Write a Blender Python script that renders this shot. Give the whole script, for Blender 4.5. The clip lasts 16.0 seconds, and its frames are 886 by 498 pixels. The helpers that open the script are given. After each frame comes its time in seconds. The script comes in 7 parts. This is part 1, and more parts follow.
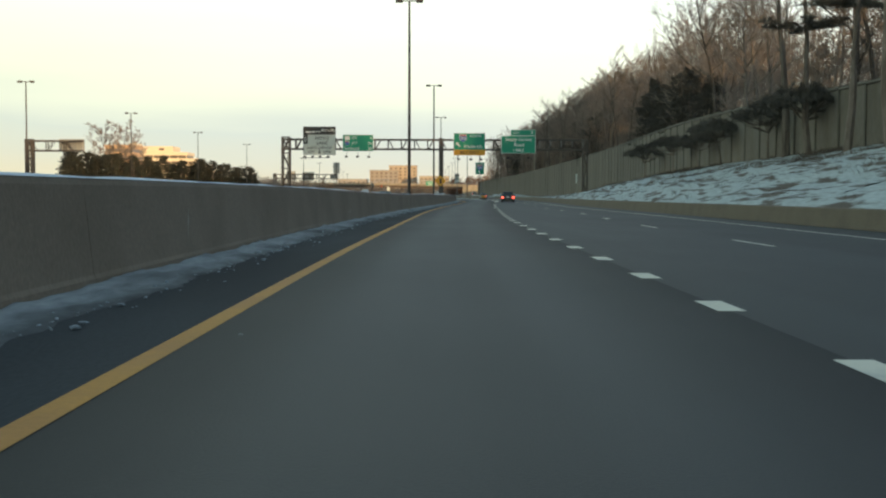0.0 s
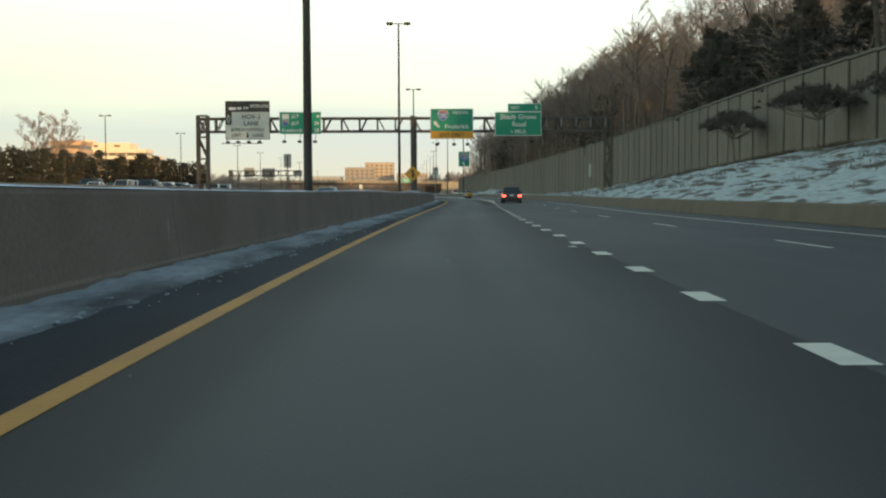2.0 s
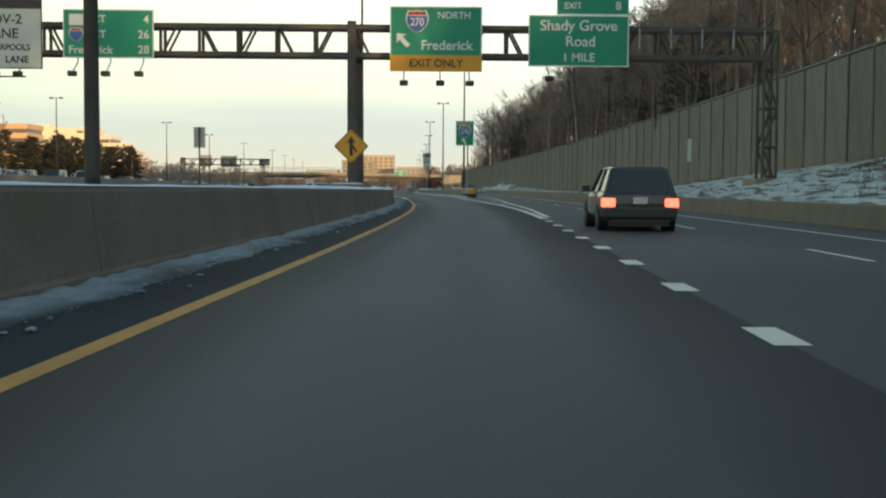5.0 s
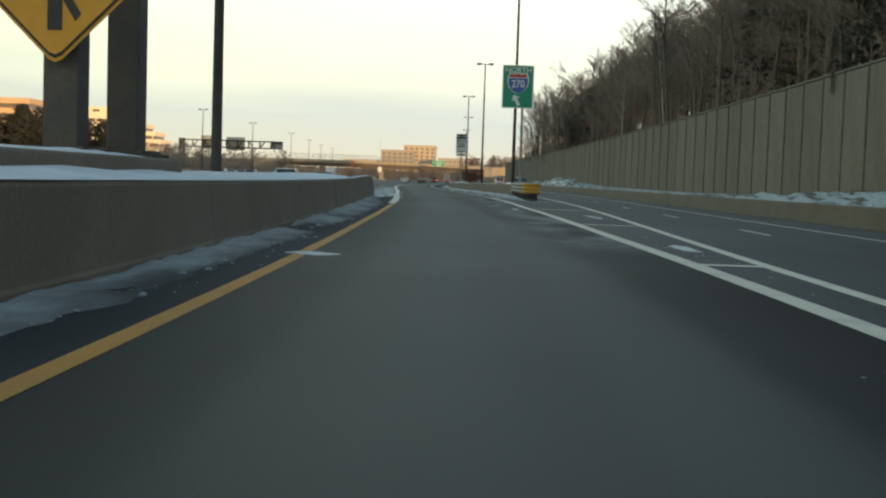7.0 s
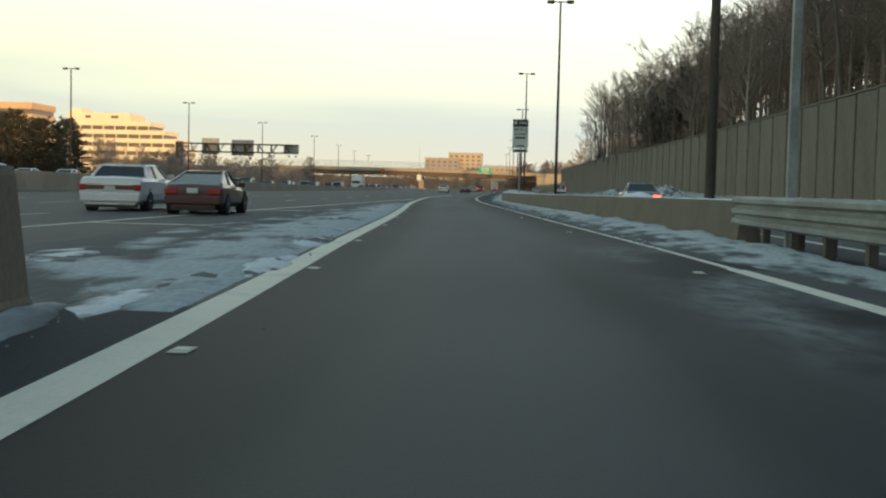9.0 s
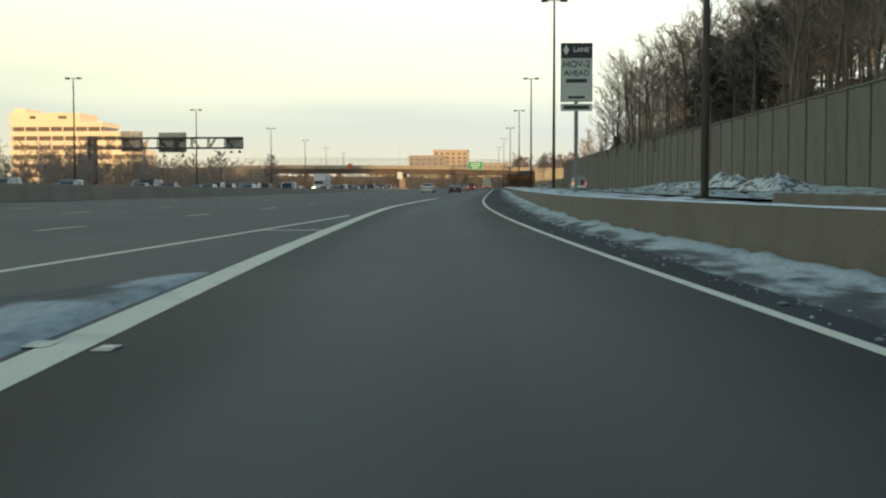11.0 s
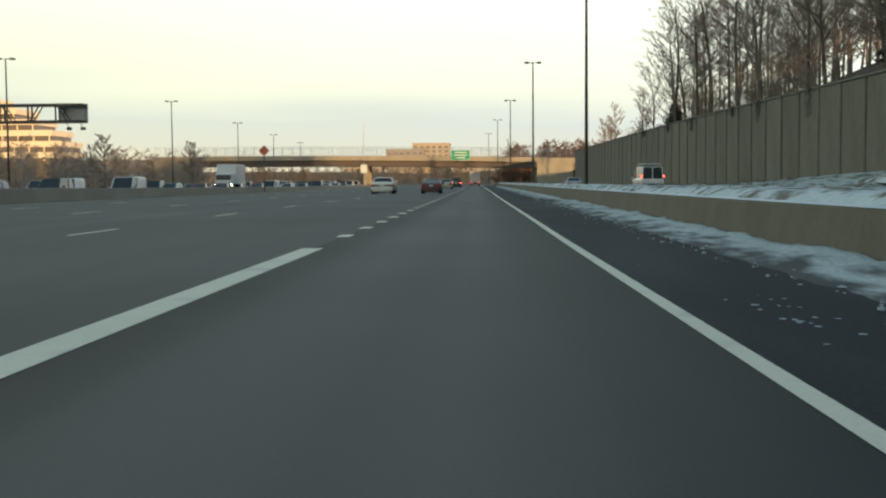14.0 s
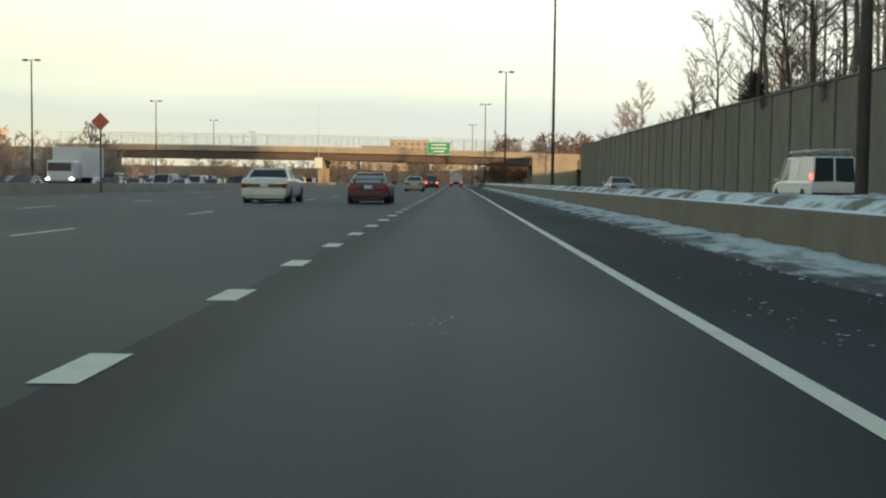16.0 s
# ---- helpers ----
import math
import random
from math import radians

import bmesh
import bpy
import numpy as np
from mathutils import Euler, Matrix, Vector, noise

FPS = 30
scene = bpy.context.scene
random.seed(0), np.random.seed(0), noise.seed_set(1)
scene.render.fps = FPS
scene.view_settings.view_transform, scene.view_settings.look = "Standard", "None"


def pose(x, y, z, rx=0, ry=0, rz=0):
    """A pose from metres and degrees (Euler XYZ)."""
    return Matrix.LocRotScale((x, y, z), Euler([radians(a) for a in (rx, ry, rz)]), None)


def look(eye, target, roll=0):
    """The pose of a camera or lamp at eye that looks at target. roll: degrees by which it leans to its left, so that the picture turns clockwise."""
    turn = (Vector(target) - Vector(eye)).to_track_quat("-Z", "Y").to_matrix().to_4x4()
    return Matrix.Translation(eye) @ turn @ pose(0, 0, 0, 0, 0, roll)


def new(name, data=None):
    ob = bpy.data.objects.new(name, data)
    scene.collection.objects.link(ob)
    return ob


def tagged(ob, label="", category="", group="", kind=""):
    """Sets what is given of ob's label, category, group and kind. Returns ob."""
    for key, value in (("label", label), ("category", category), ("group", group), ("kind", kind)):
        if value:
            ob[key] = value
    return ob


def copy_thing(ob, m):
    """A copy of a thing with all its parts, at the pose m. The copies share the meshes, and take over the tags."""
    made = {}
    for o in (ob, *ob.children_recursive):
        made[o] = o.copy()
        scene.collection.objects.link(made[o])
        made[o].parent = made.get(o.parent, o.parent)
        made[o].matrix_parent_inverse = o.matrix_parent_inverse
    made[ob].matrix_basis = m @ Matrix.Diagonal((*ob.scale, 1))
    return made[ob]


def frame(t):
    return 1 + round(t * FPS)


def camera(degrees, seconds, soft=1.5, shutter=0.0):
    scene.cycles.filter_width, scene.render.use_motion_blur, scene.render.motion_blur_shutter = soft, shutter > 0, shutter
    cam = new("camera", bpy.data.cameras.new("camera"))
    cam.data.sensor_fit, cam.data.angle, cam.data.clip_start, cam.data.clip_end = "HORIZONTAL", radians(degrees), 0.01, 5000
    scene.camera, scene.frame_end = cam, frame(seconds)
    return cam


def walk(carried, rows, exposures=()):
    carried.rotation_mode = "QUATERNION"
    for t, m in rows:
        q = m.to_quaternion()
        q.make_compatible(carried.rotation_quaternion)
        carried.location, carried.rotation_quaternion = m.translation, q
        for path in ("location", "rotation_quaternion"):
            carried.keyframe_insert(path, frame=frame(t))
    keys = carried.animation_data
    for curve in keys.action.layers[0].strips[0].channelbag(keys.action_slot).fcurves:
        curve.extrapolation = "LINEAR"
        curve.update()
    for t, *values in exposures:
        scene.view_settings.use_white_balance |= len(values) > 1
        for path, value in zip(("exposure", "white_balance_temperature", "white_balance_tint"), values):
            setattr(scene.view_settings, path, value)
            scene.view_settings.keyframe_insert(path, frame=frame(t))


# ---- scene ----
cam = camera(42.2, 16.0, 2.2)
EYE = 0.948
# seconds, x, y, yaw, pitch, roll of a car-borne camera on a level road
ROWS = [
    (0.0, -0.000, 0.000, -0.35, -2.69, -0.18),
    (0.5, 0.165, 12.874, -0.48, -2.60, -0.16),
    (1.0, 0.359, 25.732, -0.82, -2.64, 0.25),
    (1.5, 0.614, 38.559, -1.08, -2.71, 0.53),
    (2.0, 0.957, 51.339, -1.41, -2.80, 0.27),
    (2.5, 1.412, 64.067, -1.63, -2.84, 0.01),
    (3.0, 1.965, 76.779, -1.79, -2.98, -0.15),
    (3.5, 2.597, 89.522, -1.87, -2.89, -0.05),
    (4.0, 3.285, 102.343, -1.75, -2.80, -0.36),
    (4.5, 4.006, 115.272, -1.59, -2.92, -0.36),
    (5.0, 4.711, 128.279, -1.19, -3.04, -0.32),
    (5.5, 5.348, 141.318, -0.67, -3.19, -0.32),
    (6.0, 5.867, 154.342, -0.13, -3.34, -0.43),
    (6.5, 6.214, 167.305, 0.32, -3.43, -0.75),
    (7.0, 6.351, 180.175, 0.97, -3.44, -1.86),
    (7.5, 6.288, 192.981, 1.57, -3.61, -2.24),
    (8.0, 6.051, 205.765, 2.34, -3.28, -2.04),
    (8.5, 5.665, 218.571, 2.87, -3.28, -1.91),
    (9.0, 5.153, 231.441, 3.28, -3.06, -1.33),
    (9.5, 4.544, 244.404, 3.38, -3.02, -1.06),
    (10.0, 3.875, 257.422, 3.21, -3.02, -0.69),
    (10.5, 3.189, 270.445, 2.90, -3.06, -0.29),
    (11.0, 2.525, 283.421, 2.57, -3.11, 0.07),
    (11.5, 1.926, 296.298, 2.36, -3.18, 0.33),
    (12.0, 1.424, 309.042, 1.95, -3.44, 0.35),
    (12.5, 1.018, 321.694, 2.01, -3.42, 0.97),
    (13.0, 0.699, 334.311, 1.90, -3.56, 0.55),
    (13.5, 0.455, 346.951, 1.91, -3.41, 0.83),
    (14.0, 0.279, 359.671, 1.64, -3.32, 0.43),
    (14.5, 0.159, 372.514, 1.14, -3.29, 0.19),
    (15.0, 0.083, 385.461, 0.70, -3.33, -0.26),
    (15.5, 0.034, 398.477, 0.34, -3.27, -0.58),
    (16.0, 0.000, 411.528, 0.62, -3.35, -0.66),
]
walk(cam, [(t, pose(x, y, EYE, 90 + pitch, roll, yaw)) for t, x, y, yaw, pitch, roll in ROWS],
     exposures=((0.0, 0.0, 6250, 7.5), (4.2, 0.0, 6250, 7.0), (7.0, 0.0, 6420, 9.0), (16.0, 0.0, 6350, 8.5)))
# ---- end of path ----
# ---- light ----
world = bpy.data.worlds.new("sky")
scene.world = world
world.use_nodes = True
wn, wl = world.node_tree.nodes, world.node_tree.links
wn.clear()
SUN_EL, SUN_AZ = 6.0, 148.0          # degrees; azimuth clockwise from the road's direction
sky = wn.new("ShaderNodeTexSky")
sky.sky_type = "NISHITA"
sky.sun_disc = False
sky.sun_elevation, sky.sun_rotation = radians(SUN_EL), radians(SUN_AZ)
sky.air_density, sky.dust_density, sky.ozone_density = 1.0, 2.0, 1.0
back = wn.new("ShaderNodeBackground")
wout = wn.new("ShaderNodeOutputWorld")
# thin evening cloud: a bright veil, greyer in a bank low over the horizon
tc = wn.new("ShaderNodeTexCoord")
sep = wn.new("ShaderNodeSeparateXYZ")
wl.new(tc.outputs["Generated"], sep.inputs[0])
mp = wn.new("ShaderNodeMapping")
mp.inputs["Scale"].default_value = (1.2, 1.2, 9.0)
wl.new(tc.outputs["Generated"], mp.inputs[0])
cl = wn.new("ShaderNodeTexNoise")
cl.inputs["Scale"].default_value, cl.inputs["Detail"].default_value = 1.6, 5.0
wl.new(mp.outputs[0], cl.inputs["Vector"])
wob = wn.new("ShaderNodeMath")
wob.operation = "MULTIPLY_ADD"
wob.inputs[1].default_value, wob.inputs[2].default_value = 0.07, -0.035
wl.new(cl.outputs["Fac"], wob.inputs[0])
tilt = wn.new("ShaderNodeMath")
tilt.operation = "MULTIPLY_ADD"
tilt.inputs[1].default_value = 0.05
wl.new(sep.outputs["X"], tilt.inputs[0])
wl.new(wob.outputs[0], tilt.inputs[2])
hgt = wn.new("ShaderNodeMath")
hgt.operation = "ADD"
wl.new(sep.outputs["Z"], hgt.inputs[0])
wl.new(tilt.outputs[0], hgt.inputs[1])
ramp = wn.new("ShaderNodeValToRGB")
wl.new(hgt.outputs[0], ramp.inputs[0])
els = ramp.color_ramp.elements
els[0].position, els[0].color = 0.0, (0.90, 0.82, 0.62, 1)
els[1].position, els[1].color = 1.0, (0.155, 0.235, 0.32, 1)
for at, col in ((0.020, (0.84, 0.82, 0.68, 1)), (0.055, (0.78, 0.82, 0.74, 1)), (0.080, (1.02, 1.03, 0.82, 1)),
                (0.14, (1.20, 1.23, 1.0, 1)), (0.24, (1.12, 1.22, 1.16, 1)), (0.42, (0.47, 0.64, 0.70, 1))):
    e = els.new(at)
    e.color = col
veil = wn.new("ShaderNodeMix")
veil.data_type = "RGBA"
veil.inputs["Factor"].default_value = 0.88
gain = wn.new("ShaderNodeVectorMath")
gain.operation = "SCALE"
gain.inputs["Scale"].default_value = 10.0
# warmer away from the hill, cooler towards it
side = wn.new("ShaderNodeMath")
side.operation = "MULTIPLY_ADD"
side.inputs[1].default_value, side.inputs[2].default_value = 0.18, 0.99
wl.new(sep.outputs["X"], side.inputs[0])
hue = wn.new("ShaderNodeCombineXYZ")
hue.inputs["X"].default_value, hue.inputs["Y"].default_value = 1.0, 1.0
wl.new(side.outputs[0], hue.inputs["Z"])
tint = wn.new("ShaderNodeVectorMath")
tint.operation = "MULTIPLY"
wl.new(ramp.outputs[0], tint.inputs[0])
wl.new(hue.outputs[0], tint.inputs[1])
wl.new(tint.outputs[0], gain.inputs[0])
wl.new(sky.outputs[0], veil.inputs["A"])
wl.new(gain.outputs[0], veil.inputs["B"])
wl.new(veil.outputs["Result"], back.inputs["Color"])
back.inputs["Strength"].default_value = 0.11
wl.new(back.outputs[0], wout.inputs["Surface"])

sun_data = bpy.data.lights.new("sun", "SUN")
sun_data.energy, sun_data.angle, sun_data.color = 5.0, radians(0.6), (1.0, 0.63, 0.29)
sun = new("sun", sun_data)
sa, se = radians(SUN_AZ), radians(SUN_EL)
sun.matrix_world = look((0, 0, 200), (-math.sin(sa) * math.cos(se), -math.cos(sa) * math.cos(se), 200 - math.sin(se)))
scene.view_settings.exposure = 0.0

# ---- materials ----
MATS = {}


def mat(name, color, rough=0.8, metal=0.0, var=0.15, scale=3.0, fine=40.0, bump=0.2, emit=None, power=0.0,
        streak=None, color2=None, patch=0.5, spread=0.12, random_tone=0.0, coat=0.0, coords="Object", detail=4.0, spec=0.5):
    """Two scales of tone over a base colour, and a fine relief. color2 shows in patches; streak stretches the pattern."""
    if name in MATS:
        return MATS[name]
    m = bpy.data.materials.new(name)
    m.use_nodes = True
    n, l = m.node_tree.nodes, m.node_tree.links
    bsdf = n["Principled BSDF"]
    bsdf.inputs["Roughness"].default_value, bsdf.inputs["Metallic"].default_value = rough, metal
    bsdf.inputs["Specular IOR Level"].default_value = spec
    if coat:
        bsdf.inputs["Coat Weight"].default_value, bsdf.inputs["Coat Roughness"].default_value = coat, 0.08
    co = n.new("ShaderNodeTexCoord")
    mapping = n.new("ShaderNodeMapping")
    mapping.inputs["Scale"].default_value = streak or (1, 1, 1)
    l.new(co.outputs[coords], mapping.inputs[0])
    big, small = n.new("ShaderNodeTexNoise"), n.new("ShaderNodeTexNoise")
    big.inputs["Scale"].default_value, big.inputs["Detail"].default_value = scale, detail
    small.inputs["Scale"].default_value, small.inputs["Detail"].default_value = fine, 3.0
    l.new(mapping.outputs[0], big.inputs["Vector"])
    l.new(mapping.outputs[0], small.inputs["Vector"])
    base = n.new("ShaderNodeMix")
    base.data_type = "RGBA"
    base.inputs["A"].default_value = (*color, 1)
    base.inputs["B"].default_value = (*(color2 or color), 1)
    cut = n.new("ShaderNodeMapRange")
    cut.interpolation_type = "SMOOTHSTEP"
    cut.inputs["From Min"].default_value, cut.inputs["From Max"].default_value = patch - spread, patch + spread
    l.new(big.outputs["Fac"], cut.inputs["Value"])
    l.new(cut.outputs[0], base.inputs["Factor"])
    # tone: both noises about 1
    tone = n.new("ShaderNodeMath")
    tone.operation = "MULTIPLY_ADD"
    tone.inputs[1].default_value, tone.inputs[2].default_value = 2.0 * var, 1.0 - 2.0 * var
    both = n.new("ShaderNodeMath")
    both.operation = "ADD"
    l.new(big.outputs["Fac"], both.inputs[0])
    l.new(small.outputs["Fac"], both.inputs[1])
    l.new(both.outputs[0], tone.inputs[0])
    last = tone.outputs[0]
    if random_tone:
        info = n.new("ShaderNodeObjectInfo")
        rnd = n.new("ShaderNodeMath")
        rnd.operation = "MULTIPLY_ADD"
        rnd.inputs[1].default_value, rnd.inputs[2].default_value = 2 * random_tone, 1 - random_tone
        l.new(info.outputs["Random"], rnd.inputs[0])
        mul = n.new("ShaderNodeMath")
        mul.operation = "MULTIPLY"
        l.new(last, mul.inputs[0])
        l.new(rnd.outputs[0], mul.inputs[1])
        last = mul.outputs[0]
    out = n.new("ShaderNodeVectorMath")
    out.operation = "SCALE"
    l.new(base.outputs["Result"], out.inputs[0])
    l.new(last, out.inputs["Scale"])
    l.new(out.outputs[0], bsdf.inputs["Base Color"])
    if bump:
        bp = n.new("ShaderNodeBump")
        bp.inputs["Strength"].default_value, bp.inputs["Distance"].default_value = bump, 0.02
        l.new(small.outputs["Fac"], bp.inputs["Height"])
        l.new(bp.outputs[0], bsdf.inputs["Normal"])
    if emit:
        bsdf.inputs["Emission Color"].default_value, bsdf.inputs["Emission Strength"].default_value = (*emit, 1), power
    MATS[name] = m
    return m


def asphalt_material(name="asphalt", lane=False):
    """Grey worn asphalt: aggregate grain, long tyre bands, oil-dark lane middles, patches and fine cracks."""
    m = bpy.data.materials.new(name)
    m.use_nodes = True
    n, l = m.node_tree.nodes, m.node_tree.links
    bsdf = n["Principled BSDF"]
    co = n.new("ShaderNodeTexCoord")

    def noise_at(scale, stretch=(1, 1, 1), detail=4.0):
        mapping = n.new("ShaderNodeMapping")
        mapping.inputs["Scale"].default_value = stretch
        l.new(co.outputs["Object"], mapping.inputs[0])
        tex = n.new("ShaderNodeTexNoise")
        tex.inputs["Scale"].default_value, tex.inputs["Detail"].default_value = scale, detail
        l.new(mapping.outputs[0], tex.inputs["Vector"])
        return tex.outputs["Fac"]

    def maths(op, a, b, c=None):
        x = n.new("ShaderNodeMath")
        x.operation = op
        for k, v in enumerate((a, b, c)):
            if v is None:
                continue
            if isinstance(v, (int, float)):
                x.inputs[k].default_value = v
            else:
                l.new(v, x.inputs[k])
        return x.outputs[0]

    grain, bands, blot, salt = noise_at(60), noise_at(0.9, (1, 0.012, 1), 3.0), noise_at(0.12), noise_at(0.35, (1, 0.25, 1))
    tone = maths("MULTIPLY_ADD", grain, 0.5 if lane else 0.44, 0.75 if lane else 0.66)
    tone = maths("MULTIPLY", tone, maths("MULTIPLY_ADD", bands, 0.9, 0.55))
    tone = maths("MULTIPLY", tone, maths("MULTIPLY_ADD", blot, 0.4, 0.8))
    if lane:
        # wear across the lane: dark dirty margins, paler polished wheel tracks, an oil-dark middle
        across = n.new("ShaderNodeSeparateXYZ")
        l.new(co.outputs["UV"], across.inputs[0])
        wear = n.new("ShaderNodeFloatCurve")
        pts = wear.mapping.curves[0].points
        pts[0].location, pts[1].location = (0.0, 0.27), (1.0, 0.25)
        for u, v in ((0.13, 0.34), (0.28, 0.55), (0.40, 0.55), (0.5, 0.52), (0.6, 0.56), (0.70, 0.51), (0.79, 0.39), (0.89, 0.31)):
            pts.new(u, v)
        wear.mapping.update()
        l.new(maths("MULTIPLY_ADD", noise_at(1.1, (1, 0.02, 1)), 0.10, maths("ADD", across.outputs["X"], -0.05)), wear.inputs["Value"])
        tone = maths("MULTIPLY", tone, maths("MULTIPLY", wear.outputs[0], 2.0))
        # a stretch of newer, darker asphalt through the merge
        for a, b, lo, hi in ((18.0, 21.0, 1.0, 0.80), (29.0, 34.0, 1.0, 1.25)):
            span = n.new("ShaderNodeMapRange")
            span.interpolation_type = "SMOOTHSTEP"
            for nm, v in (("From Min", a), ("From Max", b), ("To Min", lo), ("To Max", hi)):
                span.inputs[nm].default_value = v
            l.new(across.outputs["Y"], span.inputs["Value"])
            tone = maths("MULTIPLY", tone, span.outputs[0])
        # newer dark asphalt along the outer side up to the gore; its joint drifts towards the lane's middle
        def ramp(src, a, b, lo=0.0, hi=1.0):
            span = n.new("ShaderNodeMapRange")
            span.interpolation_type = "SMOOTHSTEP"
            for nm, v in (("From Min", a), ("From Max", b), ("To Min", lo), ("To Max", hi)):
                span.inputs[nm].default_value = v
            l.new(src, span.inputs["Value"])
            return span.outputs[0]

        ux, uy = across.outputs["X"], across.outputs["Y"]
        ragged = maths("MULTIPLY_ADD", noise_at(0.8, (1, 0.15, 1)), 0.12, -0.06)
        edge = maths("ADD", maths("ADD", ux, ragged), ramp(uy, 19.0, 23.0, 0.0, 0.17))
        seam = maths("MULTIPLY", ramp(edge, 0.67, 0.77), maths("MULTIPLY", ramp(uy, 13.0, 15.0), ramp(uy, 24.0, 26.0, 1.0, 0.0)))
        tone = maths("MULTIPLY", tone, maths("MULTIPLY_ADD", seam, -0.42, 1.0))
        dull = maths("MULTIPLY_ADD", seam, -0.45, 1.0)
        l.new(maths("MULTIPLY", maths("MULTIPLY_ADD", wear.outputs[0], 1.05, -0.08), dull), bsdf.inputs["Specular IOR Level"])
        # thin salt and ice film drifting in from the gore
        film = maths("MULTIPLY", ramp(ux, 0.64, 0.86), maths("MULTIPLY", ramp(uy, 19.5, 20.1), ramp(uy, 24.2, 25.6, 1.0, 0.0)))
        drift = maths("MULTIPLY", ramp(noise_at(0.6, (1, 0.35, 1), 9.0), 0.38, 0.64), ramp(noise_at(5.0, (1, 0.5, 1), 8.0), 0.30, 0.62, 0.35, 1.0))
        tone = maths("MULTIPLY_ADD", maths("MULTIPLY", film, drift), 5.4, tone)
    mixc = n.new("ShaderNodeMix")
    mixc.data_type = "RGBA"
    mixc.inputs["A"].default_value, mixc.inputs["B"].default_value = (0.0325, 0.0352, 0.0359, 1), (0.0425, 0.0464, 0.0474, 1)
    cut = n.new("ShaderNodeMapRange")
    cut.inputs["From Min"].default_value, cut.inputs["From Max"].default_value = 0.42, 0.66
    l.new(salt, cut.inputs["Value"])
    l.new(cut.outputs[0], mixc.inputs["Factor"])
    sc = n.new("ShaderNodeVectorMath")
    sc.operation = "SCALE"
    l.new(mixc.outputs["Result"], sc.inputs[0])
    l.new(tone, sc.inputs["Scale"])
    l.new(sc.outputs[0], bsdf.inputs["Base Color"])
    l.new(maths("MULTIPLY_ADD", blot, 0.22, 0.575), bsdf.inputs["Roughness"])
    bsdf.inputs["Specular IOR Level"].default_value = 0.40
    bp = n.new("ShaderNodeBump")
    bp.inputs["Strength"].default_value, bp.inputs["Distance"].default_value = 0.35, 0.01
    l.new(grain, bp.inputs["Height"])
    l.new(bp.outputs[0], bsdf.inputs["Normal"])
    return m


M_ASPHALT = asphalt_material()
M_CONC = mat("barrier_concrete", (0.252, 0.20, 0.145), 0.92, var=0.26, scale=0.55, fine=18, color2=(0.175, 0.136, 0.094), patch=0.50, spread=0.2, detail=7)
# barrier concrete again, darkened in colour for the barriers standing in shade
M_CONC3 = mat("shaded_concrete", (0.155, 0.135, 0.103), 0.92, var=0.25, scale=0.9, fine=20, color2=(0.112, 0.096, 0.075), patch=0.53, spread=0.2, detail=7)
M_RAIL = mat("dull_zinc", (0.27, 0.295, 0.29), 0.6, metal=0.25, var=0.30, scale=1.5, fine=14, streak=(1, 0.4, 1), color2=(0.17, 0.18, 0.172))
M_CONC2 = mat("bridge_concrete", (0.34, 0.295, 0.22), 0.9, var=0.2, scale=0.35, fine=9, color2=(0.27, 0.23, 0.17))
M_WALL = mat("wall_concrete", (0.170, 0.159, 0.138), 0.93, var=0.30, scale=0.7, fine=5, streak=(1, 1, 0.35), color2=(0.128, 0.116, 0.092), patch=0.52, spread=0.16, random_tone=0.10, bump=0.5, detail=8)
M_POST = mat("wall_post", (0.132, 0.122, 0.10), 0.93, var=0.3, scale=1.5, fine=12, streak=(1, 1, 0.3), color2=(0.085, 0.08, 0.068), random_tone=0.25)
M_COPING = mat("wall_coping", (0.15, 0.144, 0.128), 0.92, var=0.2, scale=1.5, fine=15)
M_SNOW = mat("snow", (0.70, 0.76, 0.82), 0.85, var=0.10, scale=0.8, fine=12, color2=(0.60, 0.66, 0.72), bump=0.6)
M_SLUSH = mat("dirty_snow", (0.36, 0.42, 0.455), 0.85, var=0.30, scale=3.2, fine=22, streak=(1, 0.6, 1), color2=(0.13, 0.145, 0.15), patch=0.56, spread=0.20, bump=0.7, detail=9)
M_PATCH = mat("broken_snow", (0.62, 0.67, 0.69), 0.85, var=0.25, scale=1.5, fine=11, streak=(1, 0.5, 1), color2=(0.07, 0.078, 0.082), patch=0.50, spread=0.05, bump=0.9, detail=9)
M_BANK = mat("patchy_snow", (0.42, 0.49, 0.505), 0.9, var=0.40, scale=1.8, fine=9, streak=(1.0, 0.20, 1.0), color2=(0.085, 0.070, 0.056), patch=0.545, spread=0.07, bump=1.0, detail=12)
M_GRASS = mat("winter_grass", (0.12, 0.10, 0.065), 0.95, var=0.3, scale=0.06, fine=3, color2=(0.55, 0.60, 0.64), patch=0.60, spread=0.05)
M_LITTER = mat("leaf_litter", (0.125, 0.096, 0.073), 0.95, var=0.35, scale=0.2, fine=4, color2=(0.085, 0.068, 0.054))
M_WHITE = mat("white_paint", (0.68, 0.66, 0.555), 0.7, var=0.16, scale=1.2, fine=30, color2=(0.47, 0.47, 0.42), patch=0.62, bump=0.1)
M_YELLOW = mat("yellow_paint", (0.56, 0.265, 0.03), 0.7, var=0.2, scale=0.8, fine=30, color2=(0.45, 0.21, 0.035), bump=0.1)
M_STEEL = mat("weathering_steel", (0.115, 0.096, 0.080), 0.75, metal=0.1, var=0.25, scale=1.5, fine=18, color2=(0.082, 0.07, 0.06))
M_GALV = mat("galvanised_steel", (0.36, 0.38, 0.39), 0.5, metal=0.6, var=0.18, scale=2, fine=20)
